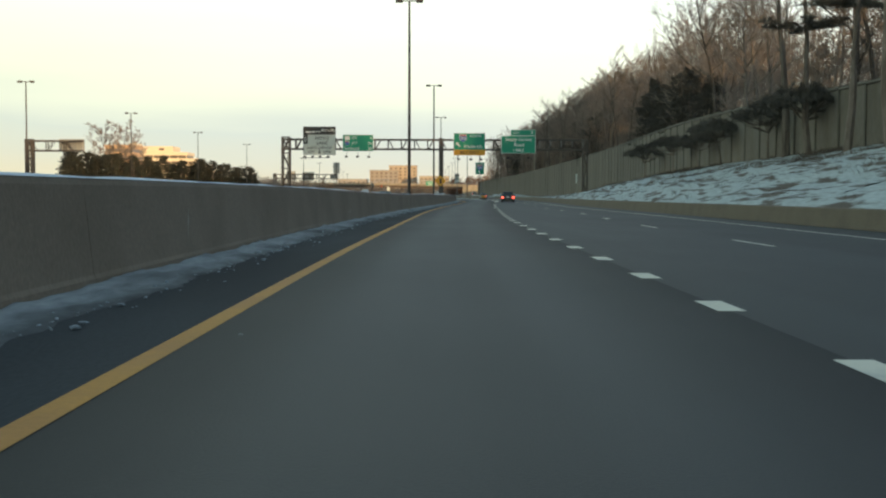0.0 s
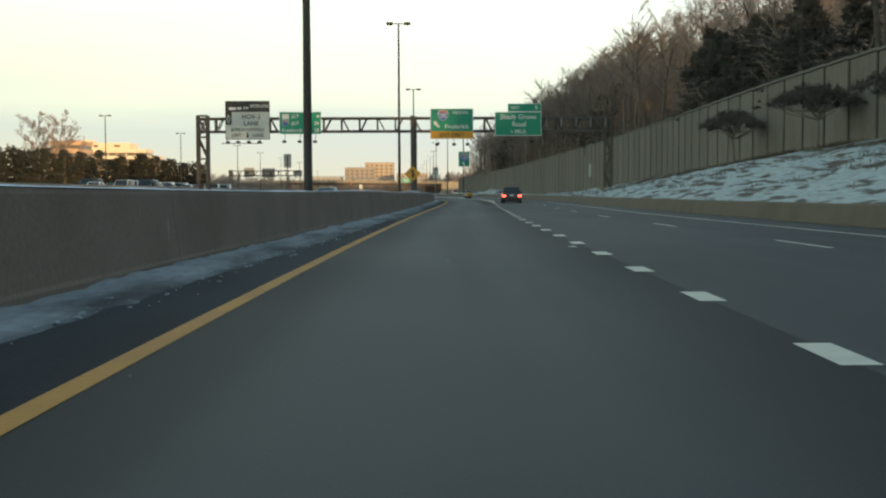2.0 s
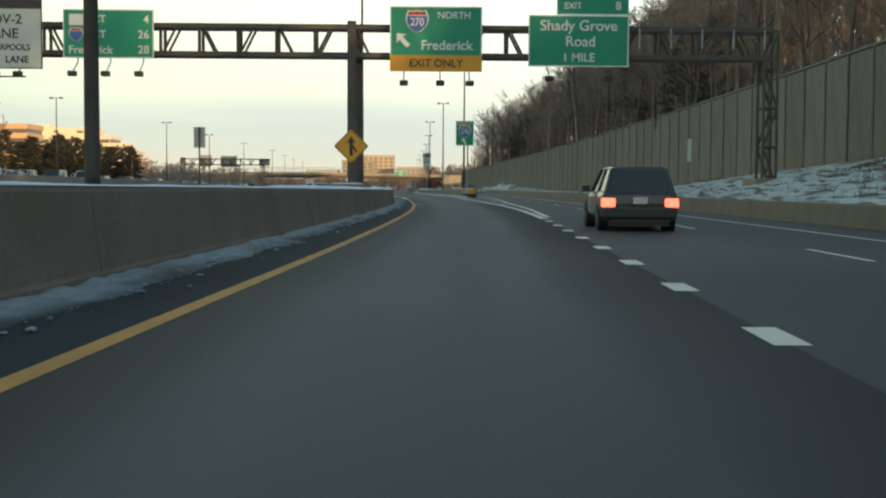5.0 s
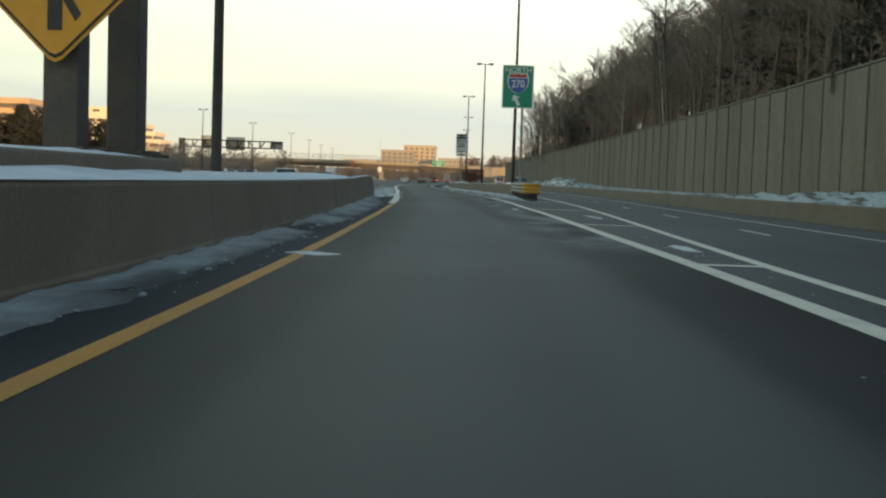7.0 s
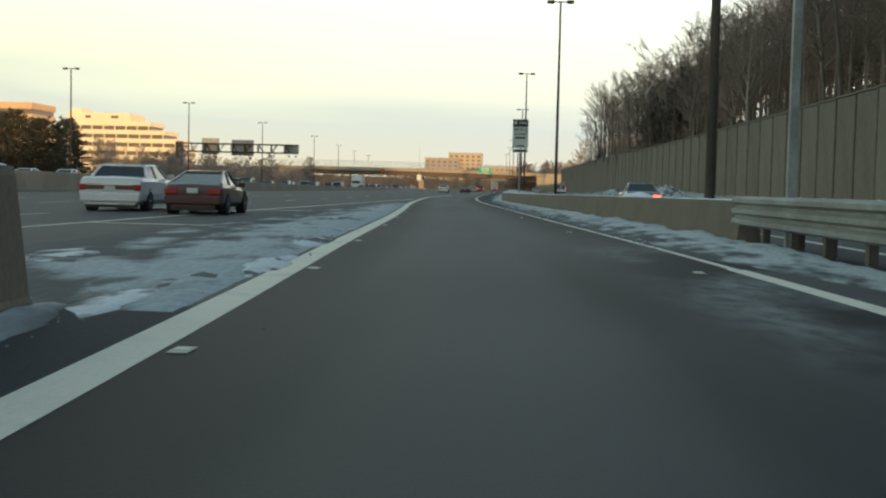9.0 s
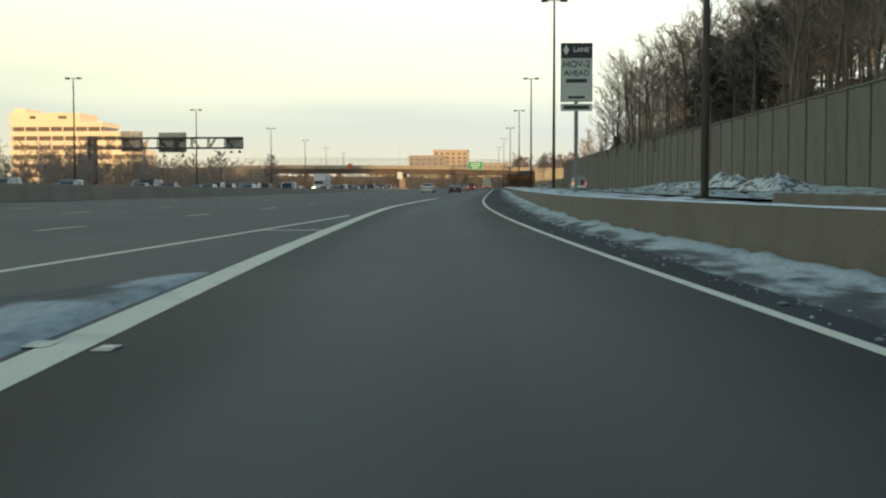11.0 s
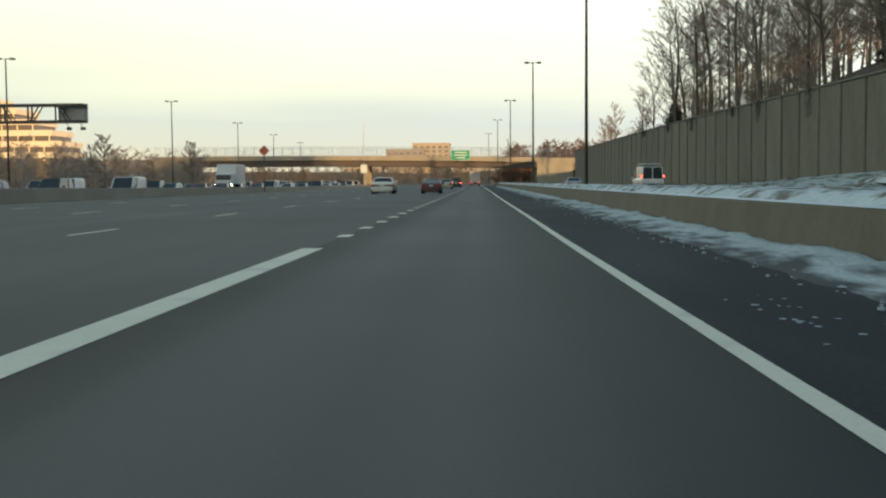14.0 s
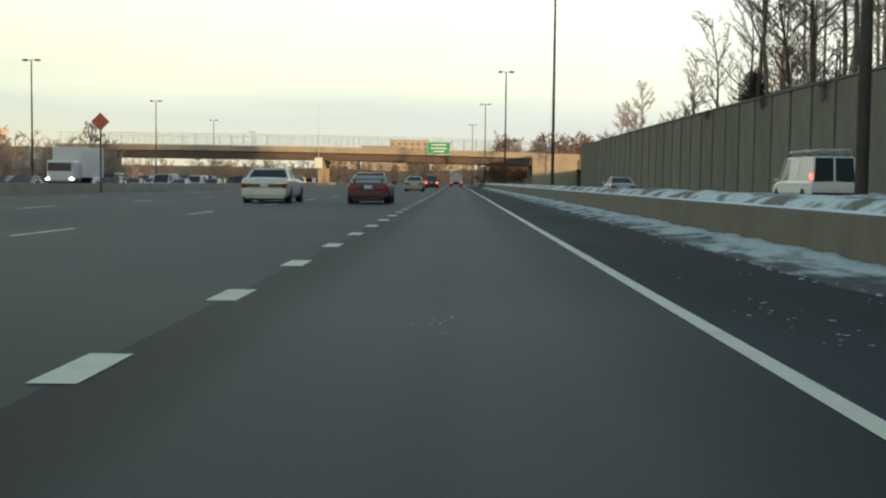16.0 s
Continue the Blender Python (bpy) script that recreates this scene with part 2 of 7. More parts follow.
M_GREEN = mat("sign_green", (0.015, 0.27, 0.155), 0.55, var=0.06, scale=1, fine=8, bump=0)
M_LEGEND = mat("sign_white", (0.72, 0.74, 0.70), 0.5, var=0.05, scale=1, fine=8, bump=0)
M_SIGNW = mat("sign_panel_white", (0.55, 0.59, 0.54), 0.5, var=0.08, scale=0.8, fine=6, bump=0)
M_BLACK = mat("sign_black", (0.035, 0.033, 0.032), 0.6, var=0.1, bump=0)
M_AMBER = mat("sign_amber", (0.72, 0.33, 0.02), 0.5, var=0.07, scale=1, fine=8, bump=0)
M_ORANGE = mat("sign_orange", (0.62, 0.13, 0.05), 0.5, var=0.08, bump=0)
M_BLUE = mat("shield_blue", (0.05, 0.12, 0.36), 0.5, var=0.08, bump=0)
M_RED = mat("shield_red", (0.45, 0.05, 0.04), 0.5, var=0.08, bump=0)
M_ALU = mat("sign_back", (0.42, 0.41, 0.37), 0.5, metal=0.15, var=0.15, bump=0)
M_BARK = mat("bark", (0.175, 0.150, 0.128), 0.95, var=0.3, scale=2, fine=15, streak=(1, 1, 0.3), color2=(0.10, 0.082, 0.068), random_tone=0.3)
M_TWIG = mat("twigs", (0.25, 0.20, 0.166), 0.95, var=0.2, scale=1, fine=5, bump=0, random_tone=0.3)
M_NEEDLE = mat("needles", (0.098, 0.091, 0.078), 0.9, var=0.3, scale=0.8, fine=4, bump=0, random_tone=0.25)
# the needles in a darker tone, for the belt beyond the far roadway
M_NEEDLE_DARK = mat("hedge_needles", (0.034, 0.038, 0.029), 0.9, var=0.3, scale=0.8, fine=4, bump=0, random_tone=0.25)
M_SHRUB = mat("russet_twigs", (0.19, 0.105, 0.065), 0.95, var=0.2, scale=1, fine=5, bump=0, random_tone=0.2)

def slush_material(name, snow, wet, cover, soft, scale, stretch):
    """Ploughed slush lying on asphalt: thick at the inner edge, thinning to wet dark holes at the outer."""
    m = bpy.data.materials.new(name)
    m.use_nodes = True
    n, l = m.node_tree.nodes, m.node_tree.links
    bsdf = n["Principled BSDF"]
    co = n.new("ShaderNodeTexCoord")
    mp_ = n.new("ShaderNodeMapping")
    mp_.inputs["Scale"].default_value = stretch
    l.new(co.outputs["Object"], mp_.inputs[0])
    big, small = n.new("ShaderNodeTexNoise"), n.new("ShaderNodeTexNoise")
    big.inputs["Scale"].default_value, big.inputs["Detail"].default_value = scale, 9.0
    small.inputs["Scale"].default_value, small.inputs["Detail"].default_value = scale * 9.0, 4.0
    for tex in (big, small):
        l.new(mp_.outputs[0], tex.inputs["Vector"])
    uvx = n.new("ShaderNodeSeparateXYZ")
    l.new(co.outputs["UV"], uvx.inputs[0])
    # cover falls across the strip; the coarse pattern tears it
    fall = n.new("ShaderNodeMath")
    fall.operation = "MULTIPLY_ADD"
    fall.inputs[1].default_value, fall.inputs[2].default_value = -0.62, cover
    l.new(uvx.outputs["X"], fall.inputs[0])
    tear = n.new("ShaderNodeMath")
    tear.operation = "MULTIPLY_ADD"
    tear.inputs[1].default_value = 1.5
    l.new(big.outputs["Fac"], tear.inputs[0])
    l.new(fall.outputs[0], tear.inputs[2])
    edge = n.new("ShaderNodeMapRange")
    edge.interpolation_type = "SMOOTHSTEP"
    edge.inputs["From Min"].default_value, edge.inputs["From Max"].default_value = 0.75 - soft, 0.75 + soft
    l.new(tear.outputs[0], edge.inputs["Value"])
    mixc = n.new("ShaderNodeMix")
    mixc.data_type = "RGBA"
    mixc.inputs["A"].default_value, mixc.inputs["B"].default_value = (*wet, 1), (*snow, 1)
    l.new(edge.outputs[0], mixc.inputs["Factor"])
    grime = n.new("ShaderNodeMath")
    grime.operation = "MULTIPLY_ADD"
    grime.inputs[1].default_value, grime.inputs[2].default_value = 0.9, 0.55
    l.new(small.outputs["Fac"], grime.inputs[0])
    sc = n.new("ShaderNodeVectorMath")
    sc.operation = "SCALE"
    l.new(mixc.outputs["Result"], sc.inputs[0])
    l.new(grime.outputs[0], sc.inputs["Scale"])
    l.new(sc.outputs[0], bsdf.inputs["Base Color"])
    bsdf.inputs["Roughness"].default_value, bsdf.inputs["Specular IOR Level"].default_value = 0.8, 0.25
    bp = n.new("ShaderNodeBump")
    bp.inputs["Strength"].default_value, bp.inputs["Distance"].default_value = 0.7, 0.02
    l.new(small.outputs["Fac"], bp.inputs["Height"])
    l.new(bp.outputs[0], bsdf.inputs["Normal"])
    return m


M_VERGE = slush_material("verge_slush", (0.30, 0.335, 0.345), (0.040, 0.045, 0.050), 0.42, 0.34, 1.1, (1, 0.30, 1))
M_CREST = slush_material("ridge_slush", (0.42, 0.48, 0.50), (0.055, 0.060, 0.064), 0.42, 0.22, 2.2, (1, 0.35, 1))
M_SHEET = slush_material("gore_slush", (0.33, 0.385, 0.41), (0.060, 0.067, 0.072), 0.31, 0.16, 1.3, (1, 0.34, 1))

# ---- geometry helpers ----


def spline(points):
    """A smooth curve through (y, x) points, as a function of y; straight beyond its ends."""
    k, v = np.array([p[0] for p in points], float), np.array([p[1] for p in points], float)
    n = len(k)
    h = np.diff(k)
    d = np.diff(v) / h
    s = np.zeros(n)                       # slopes that keep it from overshooting
    s[0], s[-1] = d[0], d[-1]
    for i in range(1, n - 1):
        s[i] = (d[i - 1] * h[i] + d[i] * h[i - 1]) / (h[i] + h[i - 1])

    def at(y):
        if y <= k[0]:
            return float(v[0] + s[0] * (y - k[0]))
        if y >= k[-1]:
            return float(v[-1] + s[-1] * (y - k[-1]))
        i = int(np.searchsorted(k, y, side="right")) - 1
        t = (y - k[i]) / h[i]
        a, b = v[i], v[i + 1]
        return float((2 * t**3 - 3 * t**2 + 1) * a + (t**3 - 2 * t**2 + t) * h[i] * s[i] + (3 * t**2 - 2 * t**3) * b + (t**3 - t**2) * h[i] * s[i + 1])
    return at


def steps(a, b, d):
    n = max(1, int(math.ceil((b - a) / d)))
    return [a + (b - a) * i / n for i in range(n + 1)]


def mesh_object(name, verts, faces, material, parent=None, label="", smooth=False):
    me = bpy.data.meshes.new(name)
    me.from_pydata([tuple(v) for v in verts], [], faces)
    me.materials.append(material)
    if smooth:
        me.polygons.foreach_set("use_smooth", [True] * len(me.polygons))
    me.update()
    ob = new(name, me)
    if parent:
        ob.parent = parent
    if label:
        ob["label"] = label
    return ob


def part(name, bm, material, parent=None, label="", smooth=False):
    bmesh.ops.recalc_face_normals(bm, faces=bm.faces)
    me = bpy.data.meshes.new(name)
    bm.to_mesh(me)
    bm.free()
    me.materials.append(material)
    if smooth:
        me.polygons.foreach_set("use_smooth", [True] * len(me.polygons))
    ob = new(name, me)
    if parent:
        ob.parent = parent
    if label:
        ob["label"] = label
    return ob


def thing(name, m, label, category, group=""):
    ob = new(name)
    ob.empty_display_size = 0.3
    ob.matrix_basis = m
    return tagged(ob, label, category, group)


def box(bm, x0, x1, y0, y1, z0, z1, bevel=0.0):
    r = bmesh.ops.create_cube(bm, size=1.0)
    for v in r["verts"]:
        v.co = Vector(((x0 + x1) / 2 + v.co.x * (x1 - x0), (y0 + y1) / 2 + v.co.y * (y1 - y0), (z0 + z1) / 2 + v.co.z * (z1 - z0)))
    if bevel:
        edges = list({e for v in r["verts"] for e in v.link_edges})
        bmesh.ops.bevel(bm, geom=edges, offset=bevel, segments=2, profile=0.5, affect="EDGES")
    return bm


def tube(bm, p, q, r0, r1=None, sides=8, caps=True):
    """A tapered bar from p to q."""
    p, q = Vector(p), Vector(q)
    r1 = r0 if r1 is None else r1
    axis = (q - p).normalized()
    up = Vector((0, 0, 1)) if abs(axis.z) < 0.9 else Vector((1, 0, 0))
    a = axis.cross(up).normalized()
    b = axis.cross(a)
    rings = []
    for c, r in ((p, r0), (q, r1)):
        rings.append([bm.verts.new(c + (a * math.cos(2 * math.pi * i / sides) + b * math.sin(2 * math.pi * i / sides)) * r) for i in range(sides)])
    for i in range(sides):
        j = (i + 1) % sides
        bm.faces.new((rings[0][i], rings[0][j], rings[1][j], rings[1][i]))
    if caps:
        bm.faces.new(rings[0])
        bm.faces.new(rings[1])
    return bm


def B():
    return bmesh.new()


def ribbon(name, edge_a, edge_b, y0, y1, z, material, parent=None, d=2.5, thick=0.0, across=1):
    """A band of ground between two plan curves; z may be a function of (x, y)."""
    zz = z if callable(z) else (lambda x, y: z)
    verts, faces = [], []
    ys = steps(y0, y1, d)
    w = across + 1
    for y in ys:
        a, b = edge_a(y), edge_b(y)
        for i in range(w):
            x = a + (b - a) * i / across
            verts.append((x, y, zz(x, y)))
    for i in range(len(ys) - 1):
        for j in range(across):
            k = i * w + j
            faces.append((k, k + 1, k + w + 1, k + w))
    return mesh_object(name, verts, faces, material, parent, smooth=across > 1)


def extrude_along(name, curve, profile, y0, y1, material, parent=None, d=2.0, top=None, label=""):
    """Sweeps a profile of (offset, height) along a plan curve; heights above 0.5 scale with top(y)."""
    verts, faces = [], []
    ys = steps(y0, y1, d)
    n = len(profile)
    for y in ys:
        k = top(y) if top else 1.0
        for ox, oz in profile:
            verts.append((curve(y) + ox, y, oz * k))
    for i in range(len(ys) - 1):
        for j in range(n - 1):
            a = i * n + j
            faces.append((a, a + n, a + n + 1, a + 1))
    faces.append(tuple(range(n)))
    faces.append(tuple(reversed(range((len(ys) - 1) * n, len(ys) * n))))
    return mesh_object(name, verts, faces, material, parent, label)


# ---- alignment of the road: (y, x) ----
LEFT = spline([(-80, -1.95), (0, -1.70), (20, -1.52), (33, -1.26), (46, -0.98), (57, -0.72), (70, -0.30), (84, 0.27), (93, 0.68), (100, 1.02), (114, 1.74), (130, 2.55),
               (150, 3.55), (178, 4.40), (191, 4.45), (208, 4.15), (223, 3.69), (228, 3.53), (237, 3.12), (250, 2.38), (266, 1.55), (303, -0.80), (313, -1.30),
               (323, -1.78), (333, -2.17), (354, -2.28), (376, -2.10), (417, -1.84), (720, -1.8)])
RIGHT = spline([(-80, 2.1), (10, 2.44), (33, 2.68), (47, 2.98), (64, 3.65), (95, 4.88), (114, 5.86), (121, 6.2), (150, 7.85), (165, 8.65), (180, 9.15),
                (192, 9.24), (203, 9.12), (214, 8.98), (224, 8.74), (240, 8.35), (250, 7.75), (263, 6.75), (290, 4.75), (303, 3.78), (314, 3.10), (327, 2.50), (351, 1.88),
                (376, 1.70), (390, 1.70), (418, 1.68), (470, 1.75), (720, 1.9)])
GORE = spline([(166, 8.95), (183, 9.85), (195, 10.2), (208, 10.7), (222, 11.2), (240, 11.5), (262, 11.2), (290, 9.6), (310, 8.6), (345, 8.2), (720, 8.2)])
LANE2 = spline([(-80, 5.7), (17, 6.3), (42, 6.75), (54, 7.4), (100, 8.5), (127, 9.9), (140, 10.6), (165, 11.7), (195, 12.6), (240, 13.6), (280, 13.4), (345, 11.9), (720, 11.4)])
EDGE = spline([(-80, 9.0), (20, 9.7), (45, 10.3), (107, 11.3), (130, 12.5), (155, 13.6), (190, 14.6), (225, 15.2), (255, 15.8), (280, 15.7), (345, 14.9), (420, 14.6), (720, 14.6)])
FARBAR = spline([(-80, 11.2), (0, 11.5), (30, 11.9), (60, 12.3), (108, 13.2), (140, 14.7), (165, 15.8), (195, 16.6), (230, 17.2), (260, 17.8), (300, 17.6), (345, 17.2), (720, 16.6)])
NEARBAR = spline([(-80, -3.65), (0, -3.45), (36, -3.15), (60, -2.35), (74, -1.75), (85, -1.15), (97, -0.47), (117, 0.62), (133, 1.32), (150, 2.08), (181, 3.22), (190, 3.33), (205, 3.1), (222, 2.52), (239, 1.88)])
NEARTOP = spline([(-80, 1.02), (0, 1.07), (17, 1.12), (32, 1.12), (50, 1.06), (75, 0.99), (97, 1.03), (112, 0.975), (122, 0.99), (135, 0.96), (150, 0.93), (181, 0.865), (200, 0.85), (213, 0.88), (219, 0.905), (224, 0.94), (229, 0.995), (235, 1.025), (239, 1.03)])
SPLIT = spline([(246, 9.9), (262, 9.0), (285, 7.0), (305, 5.32), (313, 4.80), (321, 4.60), (345, 4.50), (385, 4.52), (420, 4.75), (720, 4.9)])
SNOWL = spline([(-40, -2.95), (0, -2.8), (36, -2.45), (60, -1.6), (71, -0.98), (77, -0.65), (90, -0.05), (97, 0.48), (103, 0.85), (108, 1.14), (117, 1.25), (125, 1.5), (150, 2.6), (181, 3.75), (203, 3.82), (212, 3.65), (223, 3.25), (232, 2.6), (240, 2.05)])
SNOWR = spline([(236, 8.15), (250, 7.85), (262, 7.1), (290, 5.15), (305, 4.5), (312, 4.05), (325, 3.77), (340, 3.67), (369, 3.40), (386, 3.44), (410, 3.54), (437, 3.66), (600, 4.0)])
MAIN = spline([(-80, -8.2), (60, -7.2), (150, -4.9), (240, -4.3), (258, -4.1), (288, -3.3), (307, -2.62), (328, -2.1), (720, -1.8)])
MEDIAN = spline([(-80, -30.5), (240, -29.5), (365, -28.0), (381, -26.5), (475, -23.6), (502, -22.8), (640, -25.5), (900, -26)])
RISE = spline([(-80, 0.9), (120, 0.9), (270, 0.75), (330, 0.38), (385, 0.0), (900, 0.0)])
FAREDGE = spline([(-80, -51), (300, -49), (450, -46), (640, -48), (900, -48)])
WALL = spline([(-80, 24.3), (60, 25.0), (110, 25.9), (160, 28.7), (197, 31.6), (240, 32.5), (300, 31.8), (356, 29.6), (413, 26.4), (500, 24.0), (622, 22.6)])
WALLTOP = spline([(-80, 7.4), (70, 7.5), (110, 8.4), (164, 9.0), (197, 9.4), (247, 9.3), (300, 8.9), (360, 8.2), (413, 7.6), (500, 7.7), (622, 7.6)])
WALLFOOT = spline([(-80, 3.9), (90, 3.85), (123, 3.7), (140, 3.45), (162, 3.1), (190, 2.95), (212, 2.5), (228, 2.1), (255, 0.9), (300, 0.5), (360, 0.8), (400, 1.5), (430, 1.5), (470, 0.6), (622, 0.3)])

# ---- ground ----


def hill_height(x, y):
    """The wooded hill behind the wall, over the wall's line, plus an unseen rise."""
    off = x - WALL(y)
    top = WALLTOP(min(max(y, -80), 622))
    fade = 1.0 - min(1.0, max(0.0, (y - 470) / 160.0)) * 0.75
    rise = 17.0 * (0.15 + 0.85 * min(1.0, max(0.0, (y - 130) / 50.0))) * (1 - math.exp(-max(0.0, off - 1.0) / 30.0)) * fade
    # far back at the start: unseen ground added to block the low sun
    back = min(1.0, max(0.0, (off - 34.0) / 34.0)) * min(1.0, max(0.0, (150.0 - y) / 40.0))
    return (top - 1.6) * (0.35 + 0.65 * fade) + rise + 19.0 * back * back * (3 - 2 * back) + 0.8 * noise.noise((x * 0.05, y * 0.05, 0.0))


def build_ground():
    rim = 2400.0
    bm = B()
    xs = [-rim, -900, -400, -200, -120, -80, -60, -48, 0, 20, 40, 120, 400, 900, rim]
    ys = [-rim, -900, -300, -100, 0, 100, 200, 300, 400, 500, 640, 760, 900, 1400, rim]
    grid = [[bm.verts.new((x, y, -0.35 if -75 < x < 60 else -0.35 + 0.6 * noise.noise((x * 0.004, y * 0.004, 3.0)))) for x in xs] for y in ys]
    for i in range(len(ys) - 1):
        for j in range(len(xs) - 1):
            bm.faces.new((grid[i][j], grid[i][j + 1], grid[i + 1][j + 1], grid[i + 1][j]))
    tagged(part("ground", bm, M_GRASS), "frosty winter grass with thin snow patches", "ground", kind="structure")
    road = ribbon("road", FAREDGE, lambda y: FARBAR(y) + 0.3, -80, 900, 0.0, M_ASPHALT, d=8, across=6)
    tagged(road, "worn grey asphalt of a wide divided highway", "road", kind="structure")
    far = ribbon("road_opposing", lambda y: FAREDGE(y) + 0.5, lambda y: MEDIAN(y) - 0.3, -80, 400, lambda x, y: 0.004 + RISE(y) * min(1.0, max(0.0, x - FAREDGE(y) - 0.5)), M_ASPHALT, d=6, across=16)
    tagged(far, "worn grey asphalt of the raised opposing roadway", "road", kind="structure")
    # hill behind the sound wall
    offs = [0.4, 3, 8, 15, 25, 40, 60, 90, 140, 220]
    verts, faces = [], []
    # the hill runs on unseen behind the start to shade the road
    yy = steps(-260, 640, 12)
    for y in yy:
        for o in offs:
            x = WALL(y) + o
            verts.append((x, y, hill_height(x, y) if o < 200 else 0.0))
    w = len(offs)
    for i in range(len(yy) - 1):
        for j in range(w - 1):
            k = i * w + j
            faces.append((k, k + 1, k + w + 1, k + w))
    tagged(mesh_object("hillside", verts, faces, M_LITTER, smooth=True), "wooded hillside covered in brown leaf litter", "hill", kind="structure")

    def bank_z(x, y):
        a, b = FARBAR(y) + 0.3, WALL(y)
        t = min(1, max(0, (x - a) / (b - a)))
        bump = 0.26 * noise.noise((x * 0.35, y * 0.10, 1.0)) + 0.20 * noise.noise((x * 1.1, y * 0.30, 5.0)) + 0.13 * noise.noise((x * 2.0, y * 0.7, 8.0)) + 0.10 * abs(noise.noise((x * 0.8, y * 0.5, 11.0)))
        low = 0.25
        steep = 0.8 + 0.7 * min(1.0, max(0.0, (y - 140.0) / 45.0))
        return low + (WALLFOOT(y) - low) * t**steep + bump * math.sin(math.pi * min(1, t * 1.1)) * 1.1
    for ya, yb, step, n in ((-80, 40, 2.0, 14), (40, 250, 0.5, 30), (250, 640, 1.4, 16)):
        tagged(ribbon("snow_bank", lambda y: FARBAR(y) + 0.25, lambda y: WALL(y) + 0.1, ya, yb, bank_z, M_BANK, d=step, across=n),
               "grass slope half covered in old snow below the sound wall", "snow slope", kind="structure")
    return bank_z


bank_z = build_ground()
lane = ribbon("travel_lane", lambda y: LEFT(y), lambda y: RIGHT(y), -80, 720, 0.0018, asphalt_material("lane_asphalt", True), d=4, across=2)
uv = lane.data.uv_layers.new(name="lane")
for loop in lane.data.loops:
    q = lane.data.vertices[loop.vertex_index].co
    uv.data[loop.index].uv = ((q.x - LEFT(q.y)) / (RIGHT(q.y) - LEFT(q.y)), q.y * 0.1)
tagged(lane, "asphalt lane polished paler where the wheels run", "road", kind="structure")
M_SHOULDER = mat("shoulder_asphalt", (0.030, 0.036, 0.041), 0.85, var=0.3, scale=0.5, fine=45, streak=(1, 0.2, 1), color2=(0.042, 0.049, 0.054), bump=0.4, spec=0.12)
for nm, a, b, ya, yb in (("shoulder_left", lambda y: NEARBAR(y) - 0.1, lambda y: LEFT(y) - 0.02, -80, 240), ("shoulder_right", lambda y: RIGHT(y) + 0.02, lambda y: SPLIT(y) + 0.1, 246, 660)):
    tagged(ribbon(nm, a, b, ya, yb, 0.0035, M_SHOULDER, d=2.5), "dark coarse asphalt shoulder beside the edge line", "road shoulder", kind="structure")
WHITE_Z = 0.006


def stripe(name, curve, width, y0, y1, material, label):
    return tagged(ribbon(name, lambda y: curve(y) - width / 2, lambda y: curve(y) + width / 2, y0, y1, WHITE_Z, material, d=2.5),
                  label, "road marking", kind="structure")


def dashes(name, curve, width, y0, y1, length, pitch, label):
    root = tagged(new(name), label, "road marking", kind="structure")
    y = y0
    while y < y1:
        a, b = curve(y), curve(y + length)
        bm = B()
        vs = [bm.verts.new(p) for p in ((a - width / 2, y, WHITE_Z), (a + width / 2, y, WHITE_Z), (b + width / 2, y + length, WHITE_Z), (b - width / 2, y + length, WHITE_Z))]
        bm.faces.new(vs)
        part("dash", bm, M_WHITE, root)
        y += pitch
    return root


stripe("edge_line_yellow", lambda y: LEFT(y) + 0.08 * min(1, max(0, (y - 205) / 15)), 0.16, -80, 224.2, M_YELLOW, "solid yellow left edge line, slightly worn")
stripe("merge_line_white", LEFT, 0.31, 224.22, 376.3, M_WHITE, "wide solid white line at the merge")
dashes("dotted_lane_line", RIGHT, 0.24, 9.36 - 24 * 3.70, 163, 0.92, 3.70, "short white dotted line of an exit lane")
stripe("gore_line_white", RIGHT, 0.25, 164, 246, M_WHITE, "wide solid white gore line")
stripe("edge_line_white", RIGHT, 0.13, 246, 720, M_WHITE, "thin solid white right edge line")
stripe("gore_line_far", GORE, 0.20, 166, 345, M_WHITE, "solid white line along the exit roadway")
dashes("lane_line_exit", LANE2, 0.11, -76, 330, 3.05, 12.19, "long white lane dashes of the exit roadway")
stripe("edge_line_exit", EDGE, 0.12, -80, 700, M_WHITE, "thin white edge line of the exit roadway")
dashes("dotted_merge_line", LEFT, 0.24, 379.72, 640, 0.92, 3.70, "short white dotted line between merging lanes")
stripe("edge_line_main", MAIN, 0.16, -80, 321, M_WHITE, "solid white right edge line of the main lanes")
dashes("lane_line_main", lambda y: -7.4 + 0.3 * (y > 420), 0.11, -70, 700, 3.05, 12.19, "long white lane dashes of the main lanes")
dashes("lane_line_middle", lambda y: -13.1, 0.11, -66, 700, 3.05, 12.19, "long white lane dashes of the main lanes")
dashes("lane_line_fast", lambda y: -18.4, 0.11, -70, 700, 3.05, 12.19, "long white lane dashes of the main lanes")
stripe("edge_line_median", lambda y: MEDIAN(y) + 2.2, 0.12, -80, 700, M_YELLOW, "thin yellow edge line beside the median barrier")


